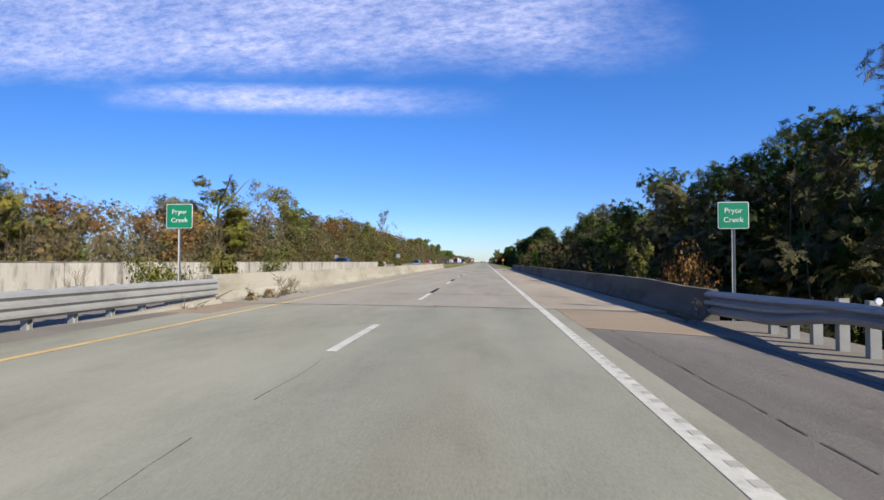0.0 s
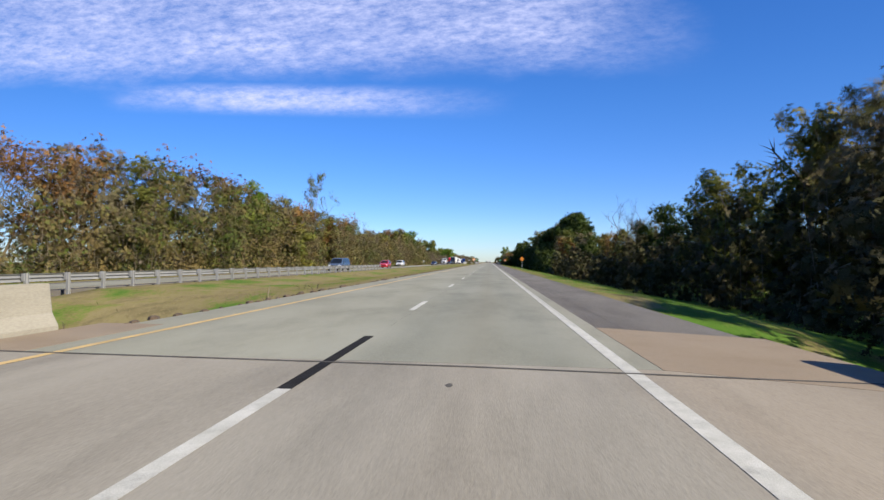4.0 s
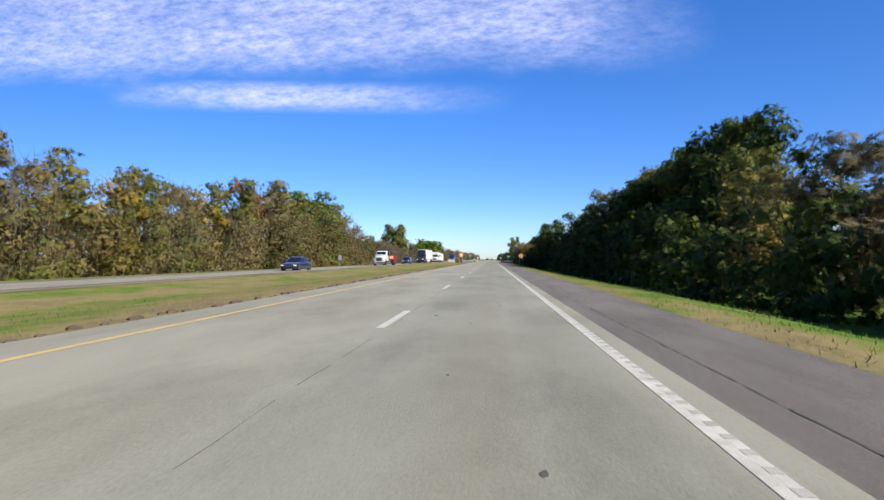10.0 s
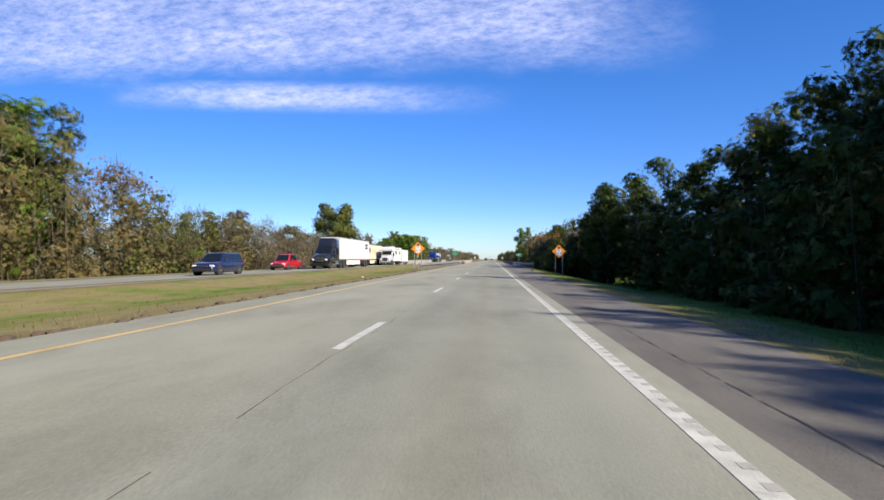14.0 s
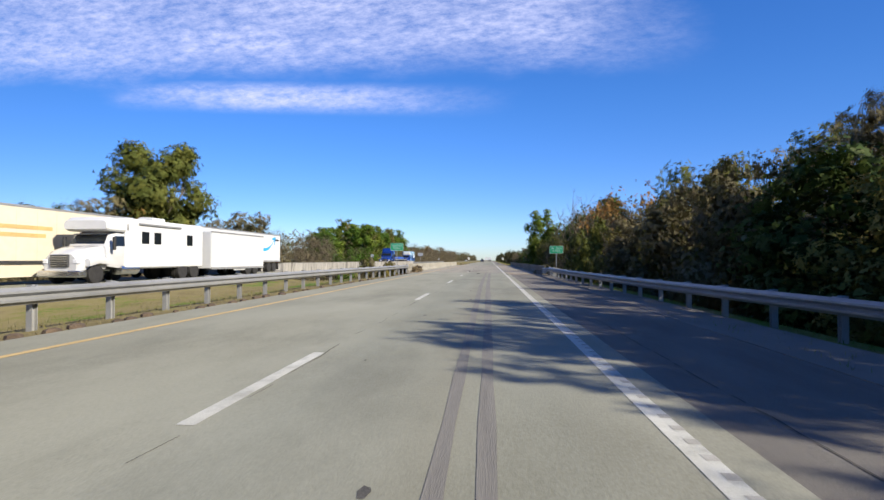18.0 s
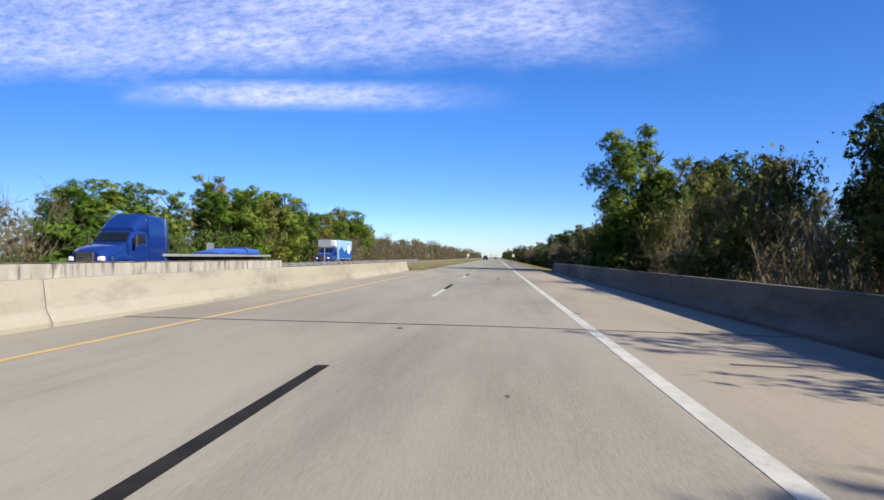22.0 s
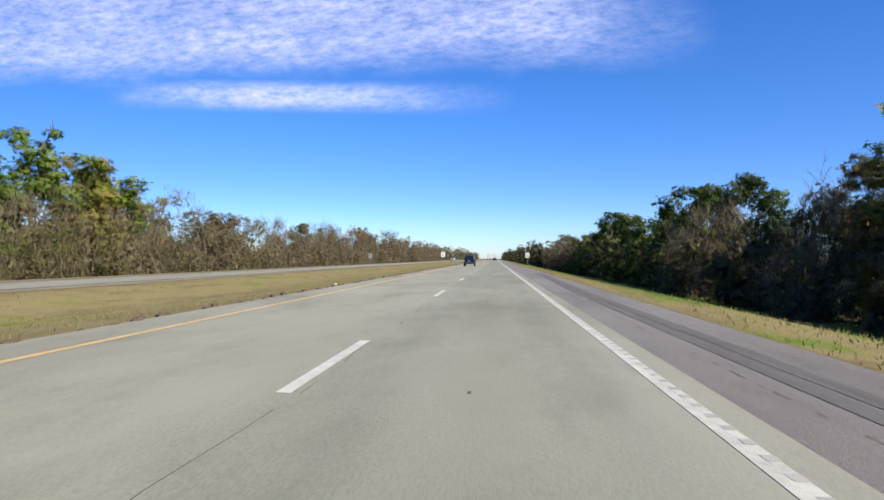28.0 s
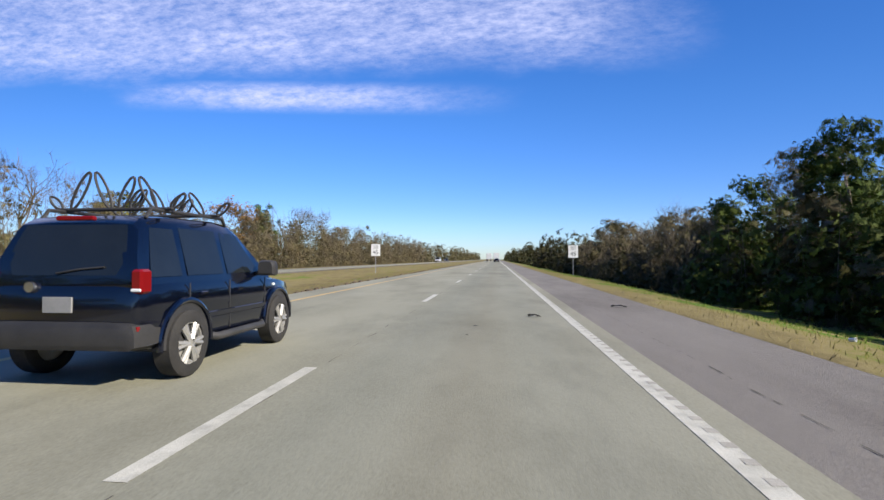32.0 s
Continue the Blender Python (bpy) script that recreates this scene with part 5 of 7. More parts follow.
def thicket(rnd, table, front, side, y0, y1, step, share, leaf, count, size, name, label, deep=4.0, wide=2.2, top=99.0, twigs=0):
    """Undergrowth nobody could count: one mesh of leaf clumps in ragged mounds, with stems."""
    lobes, stems = [], Mesh()
    y = y0
    while y < y1:
        x = front + side * rnd.uniform(0, deep) + (5.5 * set_back(y) if 0 < front < 15 else 0.0)
        g = ground_z(x, y)
        h = min((along(table, y) - g) * share * rnd.uniform(0.6, 1.15), top)
        big = max(wide, 0.27 * h)
        for k in range(4):
            u = (k + 0.7) / 4
            r = big * (1.0 - 0.42 * u * u) * rnd.uniform(0.6, 1.0)
            lobes.append(((x + rnd.uniform(-1, 1), y + rnd.uniform(-1.8, 1.8), g + h * u - 0.4 * r), (r * 0.9, r * 1.05, min(h / 4.6 + 0.3, r * 0.85))))
        stems.tube([(x, y, g - 0.3), (x + rnd.uniform(-0.5, 0.5), y + rnd.uniform(-0.5, 0.5), g + h * 0.95)], [0.028, 0.01], 3, caps=False)
        y += step * rnd.uniform(0.7, 1.3)
    if twigs:
        rng = np.random.default_rng(rnd.randrange(10 ** 6))
        cen, rad = np.array([l[0] for l in lobes]), np.array([l[1] for l in lobes])
        k = rng.integers(0, len(lobes), twigs)
        p = cen[k] + rng.uniform(-0.85, 0.85, (twigs, 3)) * rad[k]
        d = rng.normal(size=(twigs, 3)) * np.array([0.42, 0.42, 0.22]) + np.array([0, 0, 0.9])
        d *= (rng.uniform(0.6, 1.9, twigs) / np.linalg.norm(d, axis=1))[:, None]
        a = rng.uniform(-0.9, 0.9, twigs)
        w = np.stack([np.cos(a), np.sin(a), np.zeros(twigs)], 1) * rng.uniform(0.010, 0.024, twigs)[:, None]
        v = np.stack([p - w, p + w, p + d], 1).reshape(-1, 3)
        b = len(stems.v)
        stems.v = stems.v + [tuple(q) for q in v.tolist()]
        stems.f = stems.f + (np.arange(twigs * 3).reshape(-1, 3) + b).tolist()
    m = leaf_cloud(rnd, lobes, int(count * 0.62), size * 1.75, 0.06, size * 2.6)
    ob = thing(name, label, "undergrowth", kind="stuff")
    tagged(part("foliage", plain_data("foliage", m.v, m.f, leaf, m.soft), None, ob), kind="stuff")
    tagged(part("stems", plain_data("stems", stems.v, stems.f, TWIG if twigs else BARK), None, ob), kind="stuff")


def build_woods():
    rnd = random.Random(5)
    canopy(rnd, CANOPY_L, MIX_L, -42, -1, 30, 800, 5.4, "trees of the far wood's edge")
    canopy(rnd, CANOPY_R, MIX_R, 20, 1, 22, 790, 6.0, "trees of the near wood's edge", 1.5)
    # single trees that stand out
    for kind, x, y, h, w in (("thin_c", -42.5, 109, 18.5, 0.9), ("green_a", -46, 207, 15, 1.0), ("thin_a", -42, 206, 23.5, 0.5), ("thin_a", -45, 176, 17, 1.1), ("yellow_a", -35, 178, 10.5, 1.3), ("field_tree", -43, 454, 22.0, 0.95),
                             ("bare_a", -40, 243, 15.5, 1.0), ("bare_b", -40, 254, 15, 1.0), ("tall_green", 13.0, 519.2, 17.8, 1.0), ("green_b", 15.6, 518.0, 15.2, 1.15), ("green_a", 8.1, 80.8, 7.2, 0.4), ("olive_b", 7.7, 25.3, 6.3, 0.42), ("thin_b", 7.6, 19.8, 6.0, 0.4), ("olive_b", 8.6, 27.5, 5.4, 0.6), ("olive_b", 8.4, 436, 6.5, 0.6), ("rust_a", 15.5, 447, 13.5, 0.8), ("bare_a", 14, 459, 15, 0.8),
                             ("bare_a", 18, 30, 14.5, 1.1), ("dark_a", 18, 27, 15.0, 0.9), ("dark_b", 16.5, 33, 13.0, 0.9), ("dark_a", 19, 37, 15.0, 0.9), ("dark_a", 20, 24, 14, 1.0), ("thin_b", 27, 200, 11, 0.6), ("bare_a", 21, 166, 14, 1.0), ("rust_a", 24, 256, 11.5, 0.8), ("rust_a", 24, 250, 11.0, 0.8), ("bare_b", 25, 178, 13, 0.9), ("olive_b", 9.5, 94, 4.6, 0.55),
                             ("green_a", -36, 540, 12.5, 1.0), ("olive_a", -37, 548, 12.0, 1.0), ("green_b", -36.5, 555, 13.6, 1.15), ("green_a", -36, 564, 10.6, 1.0), ("olive_a", -36, 572, 10.6, 0.9), ("green_a", -37, 588, 10.8, 0.9), ("bare_b", -41, 700, 12.5, 1.3), ("bare_b", -38, 640, 11, 1.4), ("green_a", -44, 636, 14, 1.0), ("green_b", -44, 752, 13, 1.0), ("dark_a", 23, 640, 11.4, 0.9),
                             ("dark_a", 16, 386, 10.5, 0.9), ("dark_b", 15.5, 391, 8.5, 0.9), ("bare_a", -36, 60, 9.5, 0.8), ("bare_b", -37, 52, 9, 0.9), ("yellow_a", -33, 40, 6, 1.5), ("green_a", -33.5, 36, 6.0, 1.3), ("olive_b", -34, 31, 5.5, 1.3), ("bare_a", -38, 44, 10.5, 0.8), ("bare_a", -39, 49, 10, 0.8)):
        tree(kind, x, y, h, w)
    # a tall stand that rises behind the near wood's edge
    stand = random.Random(44)
    for k in range(19):
        x, y = 34.5 + 3.5 * stand.random() + 5.0 * smooth01(336, 350, 298 + 4.0 * k), 298 + 4.0 * k
        h = 21.0 + 1.6 * math.exp(-((y - 310) / 10) ** 2) + 2.2 * smooth01(340, 352, y) + stand.uniform(-1.0, 0.6)
        tree(stand.choice(("dark_a", "green_a", "dark_b", "olive_a")), x, y, h - ground_z(x, y), 0.95)
    # trees close to the guard rail and the creek, crowns down to the brush
    rail_trees = ["near_c", "near_a", "near_a", "near_c", "near_b", "near_a", "near_c", "near_a"]
    creek_trees = ["bare_b", "brush_a", "bare_a", "brush_a", "near_c", "bare_b"]
    for i in range(33):
        y = 392 + 3.7 * i
        x = 10.2 + 0.8 * rnd.uniform(-1, 1) + (0.7 if y > 412 else 0.0)
        top = (4.7 if y < 441 else 5.6) * rnd.uniform(0.84, 1.15)
        if 433 < y < 443:
            continue
        kind = rail_trees[i % 8] if y < 445 else creek_trees[i % 6]
        tree(kind, x + (1.2 if y > 445 else 0.0), y, top - ground_z(x, y), rnd.uniform(0.9, 1.15) * 6.2 / (top - ground_z(x, y)))
    for kind, x, y, top, w in (("bare_b", 12.0, 450, 9.5, 0.9), ("bare_a", 12.6, 455, 10.5, 0.8), ("bare_b", 11.6, 463, 9.2, 0.9), ("thin_b", 13.2, 446, 9.0, 0.8), ("dark_a", 17.0, 392, 12.6, 0.85), ("dark_a", 18.0, 398, 12.8, 0.8), ("dark_a", 19.5, 385, 12.2, 0.85), ("open_a", 14.8, 488, 6.4, 0.75), ("open_a", 14.6, 472, 9.0, 0.65), ("dark_a", 21.0, 481, 12.4, 0.9), ("dark_a", 22.0, 487, 12.8, 0.9), ("dark_b", 23.0, 493, 12.6, 0.9), ("brown_a", 23.0, 498, 10.6, 0.8), ("dark_b", 14.0, 465, 8.4, 0.75), ("dark_b", 14.5, 515, 8.0, 0.9)):
        tree(kind, x, y, top - ground_z(x, y), w)
    # undergrowth in front, wood behind, and the far wood on to the horizon
    dense = random.Random(19)
    thicket(rnd, CANOPY_L, -33.0, -1, 18, 385, 1.9, 0.76, LEAF_BRUSH, 125000, 0.28, "undergrowth", "tangled brown and olive brush under the far trees", 5.0, 2.4, twigs=36000)
    thicket(dense, CANOPY_L, -37.0, -1, 338, 400, 1.7, 0.85, LEAF_BROWN, 12000, 0.32, "undergrowth", "close brown and orange brush under the far trees", 5.0, 2.6, twigs=6000)
    thicket(rnd, CANOPY_L, -33.0, -1, 385, 505, 1.9, 0.75, LEAF_BROWN, 30000, 0.28, "undergrowth", "brown brush under the far trees", 5.0, 2.4, twigs=34000)
    thicket(rnd, CANOPY_L, -34.0, -1, 505, 578, 1.9, 0.50, LEAF_GREEN, 20000, 0.30, "undergrowth", "green brush at the foot of green trees", 4.0, 2.4, twigs=3000)
    thicket(rnd, CANOPY_L, -33.0, -1, 560, 640, 1.9, 0.50, LEAF_BROWN, 14000, 0.28, "undergrowth", "brown brush under green trees", 5.0, 2.4, twigs=16000)
    thicket(rnd, CANOPY_L, -33.0, -1, 640, 900, 2.2, 0.85, LEAF_BROWN, 50000, 0.28, "undergrowth", "grey-brown leafless brush under the far trees", 5.0, 2.5, twigs=44000)
    thicket(rnd, CANOPY_R, 11.5, 1, 12, 240, 1.8, 0.62, LEAF_SHADED, 48000, 0.36, "undergrowth", "shaded olive brush along the near wood", 4.5, 2.1)
    thicket(rnd, CANOPY_R, 12.0, 1, 236, 400, 1.8, 0.65, LEAF_SHADED_GREEN, 42000, 0.40, "undergrowth", "dense dark brush along the near wood", 4.5, 2.3)
    thicket(rnd, CANOPY_R, 12.0, 1, 400, 447, 1.7, 0.6, LEAF_BRUSH, 13000, 0.32, "undergrowth", "brown and olive brush behind the guard rail", 5.0, 1.9, twigs=8000)
    thicket(rnd, CANOPY_R, 11.8, 1, 447, 514, 1.7, 0.58, LEAF_BROWN, 9000, 0.28, "undergrowth", "leafless grey-brown brush beside the creek", 4.0, 1.9, twigs=26000)
    thicket(rnd, CANOPY_R, 12.0, 1, 510, 532, 1.7, 0.6, LEAF_SHADED, 6000, 0.34, "undergrowth", "shaded brush beyond the creek", 5.0, 1.9)
    thicket(rnd, CANOPY_R, 12.0, 1, 526, 900, 2.2, 0.65, LEAF_SHADED, 54000, 0.44, "undergrowth", "shaded brown brush along the near wood", 4.5, 2.4)
    thicket(dense, CANOPY_R, 11.8, 1, 536, 600, 1.8, 0.55, LEAF_SHADED, 9000, 0.34, "undergrowth", "low shaded brush at the near wood's foot", 3.5, 1.9)
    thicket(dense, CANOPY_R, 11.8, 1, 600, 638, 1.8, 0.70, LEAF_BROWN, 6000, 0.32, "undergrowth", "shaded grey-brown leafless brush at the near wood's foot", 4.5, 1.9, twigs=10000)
    thicket(dense, CANOPY_R, 11.8, 1, 638, 708, 1.8, 0.68, LEAF_SHADED_GREEN, 13000, 0.34, "undergrowth", "dense dark green brush at the near wood's foot", 3.5, 2.1)
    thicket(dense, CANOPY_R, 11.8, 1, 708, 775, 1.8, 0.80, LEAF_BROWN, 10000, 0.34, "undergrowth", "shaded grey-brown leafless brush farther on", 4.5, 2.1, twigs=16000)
    thicket(dense, CANOPY_L, -40.5, -1, 380, 900, 2.0, 0.78, LEAF_BROWN, 26000, 0.5, "far_wood", "brown wood close behind the far brush", 3.0, 3.2)
    thicket(dense, CANOPY_L, -38.0, -1, 6, 125, 1.6, 0.86, LEAF_BROWN, 26000, 0.30, "undergrowth", "close brown and russet brush under the far trees", 6.0, 2.6, twigs=14000)
    thicket(dense, CANOPY_L, -45.0, -1, 2, 90, 2.0, 1.0, LEAF_BRUSH, 16000, 0.42, "far_wood", "autumn wood close behind the far brush", 8.0, 3.4)
    thicket(rnd, CANOPY_L, -48.0, -1, 30, 900, 1.8, 0.84, LEAF_BRUSH, 44000, 0.62, "far_wood", "wood behind the trees' front row", 12.0, 4.0)
    thicket(rnd, CANOPY_R, 31.0, 1, 10, 900, 1.8, 0.84, LEAF_SHADED_GREEN, 44000, 0.62, "far_wood", "dark wood behind the trees' front row", 10.0, 4.0)
    thicket(rnd, CANOPY_L, -62.0, -1, -60, 900, 4.0, 0.68, LEAF_BRUSH, 16000, 1.1, "far_wood", "autumn wood reaching back from the road", 34.0, 5.0)
    thicket(rnd, CANOPY_R, 42.0, 1, -60, 900, 4.0, 0.68, LEAF_SHADED_GREEN, 16000, 1.1, "far_wood", "dark wood reaching back from the road", 34.0, 5.0)
    thicket(rnd, CANOPY_L, -36.0, -1, 795, 1800, 4.0, 1.0, LEAF_BROWN, 26000, 1.0, "far_wood", "distant brown wood along the road", 14.0, 4.5)
    thicket(rnd, CANOPY_R, 16.0, 1, 785, 1800, 4.0, 1.0, LEAF_SHADED, 26000, 1.0, "far_wood", "distant dark wood along the road", 14.0, 4.5)


build_woods()


# ================================================================ verge grass
def build_grass():
    """Tufts along both edges of the carriageway, where the camera passes nearest."""
    rng = np.random.default_rng(12)
    bands = ((4.75, 7.5, 98, 436, 16000, 0.22), (7.0, 18.5, 98, 392, 14000, 0.26), (-12.5, -6.95, 98, 440, 22000, 0.20), (-17.3, -12.0, 98, 440, 7000, 0.24),
             (4.75, 7.5, 518, 760, 12000, 0.22), (7.0, 18.5, 530, 760, 12000, 0.26), (-12.5, -6.95, 516, 760, 16000, 0.20), (-17.3, -12.0, 516, 760, 6000, 0.24),
             (-17.0, -8.0, -10, 12, 1500, 0.30), (5.9, 12, -10, 9, 1200, 0.3))
    vs, fs = [], []
    n0 = 0
    for x0, x1, y0, y1, n, h in bands:
        n = int(n * 1.5)
        x, y = rng.uniform(x0, x1, n), rng.uniform(y0, y1, n)
        z = np.array([ground_z(float(p), float(q)) for p, q in zip(x, y)])
        a = rng.uniform(-1.5, 1.5, n)
        c, s = np.cos(a) * 0.011, np.sin(a) * 0.011
        k = h * rng.uniform(0.14, 0.58, n)
        lx, ly = rng.uniform(-0.07, 0.07, n), rng.uniform(-0.07, 0.07, n)
        v = np.stack([np.stack([x - c, y - s, z - 0.01], 1), np.stack([x + c, y + s, z - 0.01], 1), np.stack([x + lx, y + ly, z + k], 1)], 1).reshape(-1, 3)
        vs += v.tolist()
        fs += (np.arange(n * 3).reshape(-1, 3) + n0).tolist()
        n0 += n * 3
    ob = thing("grass", "dry and green tufts of verge grass", "grass", kind="stuff")
    tagged(part("blade", plain_data("blade", vs, fs, GRASS_BLADE, np.tile(np.array([0.25, -0.1, 1.0]), (len(vs), 1))), None, ob), kind="stuff")
    # crumbled clay along the pavement's left edge
    m = Mesh()
    for a, b in ((98, 437), (516, 760)):
        y = float(a)
        while y < b:
            x, r = PAVE_L - rng.uniform(-0.05, 0.35), rng.uniform(0.04, 0.14)
            z = road_z(x) - 0.03
            m.rings([[(x + r * math.cos(t) * q * rng.uniform(0.8, 1.2), y + 1.6 * r * math.sin(t) * q, z + hgt * r) for t in (0, 1.26, 2.5, 3.77, 5.0)] for q, hgt in ((1.0, -0.2), (0.85, 0.35), (0.4, 0.6))])
            y += rng.uniform(0.15, 0.9)
    ob = thing("clay_clod", "crumbled red-brown clay along the pavement's edge", "soil", kind="stuff")
    tagged(part("clod", m, CLAY, ob), kind="stuff")


build_grass()


# ================================================================ vehicles
GLASS = paint("dark_glass", (0.012, 0.016, 0.02), rough=0.06, dirt=0.3)
RUBBER = surface("rubber", [(0.012, 0.012, 0.013), (0.028, 0.027, 0.026)], scale=5, fine=40, rough=0.85)
CHROME = surface("chrome", [(0.55, 0.56, 0.58), (0.72, 0.73, 0.75)], scale=2, fine=20, rough=0.2, metal=0.95, bump=0.0)
ALLOY = surface("alloy", [(0.26, 0.26, 0.255), (0.38, 0.38, 0.37)], scale=3, fine=30, rough=0.35, metal=0.3, bump=0.02)
STEEL_DARK = surface("dark_steel", [(0.02, 0.021, 0.023), (0.045, 0.045, 0.048)], scale=2, fine=25, rough=0.6, bump=0.1)
PLASTIC = surface("black_plastic", [(0.015, 0.015, 0.016), (0.03, 0.03, 0.031)], scale=3, fine=60, rough=0.6, bump=0.1)
LAMP_CLEAR = paint("lamp_clear", (0.75, 0.77, 0.8), rough=0.1)
LAMP_RED = paint("lamp_red", (0.17, 0.006, 0.008), rough=0.12)
TRAILER_WHITE = paint("trailer_white", (0.62, 0.635, 0.645), rough=0.4, dirt=0.08)
CREAM = paint("trailer_cream", (0.62, 0.57, 0.45), rough=0.5)
LOGO_BLUE = paint("logo_blue", (0.02, 0.36, 0.75), rough=0.4)
LUMBER = surface("lumber", [(0.42, 0.20, 0.08), (0.58, 0.33, 0.15)], scale=4, fine=30, rough=0.8, random_tint=0.3)
TARP_BLUE = paint("tarp_blue", (0.03, 0.10, 0.42), rough=0.45)
COATS = {}


def coat(name, colour):
    if name not in COATS:
        COATS[name] = paint("car_paint_" + name, colour, rough=0.16, dirt=0.15, coat=0.6)
    return COATS[name]


WHEELS = {}


def wheel(parent, x, y, r, w, rim="alloy", side=1):
    key = (r, w, rim, side)
    if key not in WHEELS:
        tyre = Mesh().lathe([(-w / 2, r * 0.66), (-w / 2, r * 0.9), (-w * 0.40, r), (w * 0.40, r), (w / 2, r * 0.9), (w / 2, r * 0.66), (w * 0.3, r * 0.62), (-w * 0.3, r * 0.62)], 28, "x")
        m = Mesh()
        s = side
        m.lathe([(-w * 0.3, r * 0.66), (w * 0.42 * s, r * 0.66), (w * 0.42 * s, r * 0.60), (w * 0.20 * s, r * 0.56), (w * 0.20 * s, 0.01)] if s > 0 else
                [(w * 0.3, r * 0.66), (-w * 0.42, r * 0.66), (-w * 0.42, r * 0.60), (-w * 0.20, r * 0.56), (-w * 0.20, 0.01)], 28, "x")
        sp = Mesh()
        n = {"alloy": 7, "suv": 6}.get(rim, 10)
        for k in range(n):
            a = 2 * math.pi * k / n
            if rim == "suv":
                for d in (-0.13, 0.13):
                    sp.tube([(s * w * 0.44, 0.12 * r * math.cos(a), 0.12 * r * math.sin(a)), (s * w * 0.42, 0.36 * r * math.cos(a + d * 0.8), 0.36 * r * math.sin(a + d * 0.8)), (s * w * 0.41, 0.64 * r * math.cos(a + d), 0.64 * r * math.sin(a + d))],
                            [r * 0.09, r * 0.075, r * 0.07], 6)
            elif rim == "alloy":
                p0, p1 = (s * w * 0.42, 0.10 * r * math.cos(a), 0.10 * r * math.sin(a)), (s * w * 0.40, 0.62 * r * math.cos(a), 0.62 * r * math.sin(a))
                sp.tube([p0, p1], [r * 0.085, r * 0.055], 5)
            else:
                sp.tube([(s * w * 0.30, 0.34 * r * math.cos(a), 0.34 * r * math.sin(a)), (s * w * 0.38, 0.34 * r * math.cos(a), 0.34 * r * math.sin(a))], r * 0.05, 6)
        sp.lathe([(s * w * 0.2, r * 0.20), (s * w * 0.44, r * 0.17), (s * w * 0.46, 0.01)], 14, "x")
        WHEELS[key] = (tyre.data("tyre", RUBBER, True), m.data("rim", STEEL_DARK if rim == "alloy" else ALLOY if rim == "suv" else CHROME, True), sp.data("spokes", ALLOY if rim == "suv" else CHROME, True))
    a, b, c = WHEELS[key]
    t = part("wheel", a, None, parent, "black tyre on a metal rim", at=(x, y, r))
    part("rim", b, None, t)
    part("spokes", c, None, t)
    return t


def shell(stations, round_top=0.12, round_low=0.06):
    """Rings along y: (y, low z, high z, half width, half width on top)."""
    rings = []
    for y, z0, z1, w, wt in stations:
        h = z1 - z0
        rings.append([(-w * 0.94, y, z0), (-w, y, z0 + h * round_low * 2), (-w * 1.0, y, z0 + h * 0.55), (-w * 0.97 * 0.6 - wt * 0.4, y, z1 - h * round_top), (-wt * 0.93, y, z1 - h * round_top * 0.25), (-wt * 0.6, y, z1),
                      (wt * 0.6, y, z1), (wt * 0.93, y, z1 - h * round_top * 0.25), (w * 0.97 * 0.6 + wt * 0.4, y, z1 - h * round_top), (w * 1.0, y, z0 + h * 0.55), (w, y, z0 + h * round_low * 2), (w * 0.94, y, z0)])
    return Mesh().rings(rings)


def slab_quad(a, b, c, d, out, lift=0.008):
    """A pane with thickness over four corners, lifted outwards."""
    a, b, c, d, o = (Vector(p) for p in (a, b, c, d, out))
    m = Mesh()
    m.v = [tuple(p + o * k) for k in (-0.004, lift) for p in (a, b, c, d)]
    m.f = [(3, 2, 1, 0), (4, 5, 6, 7), (0, 1, 5, 4), (1, 2, 6, 5), (2, 3, 7, 6), (3, 0, 4, 7)]
    return m


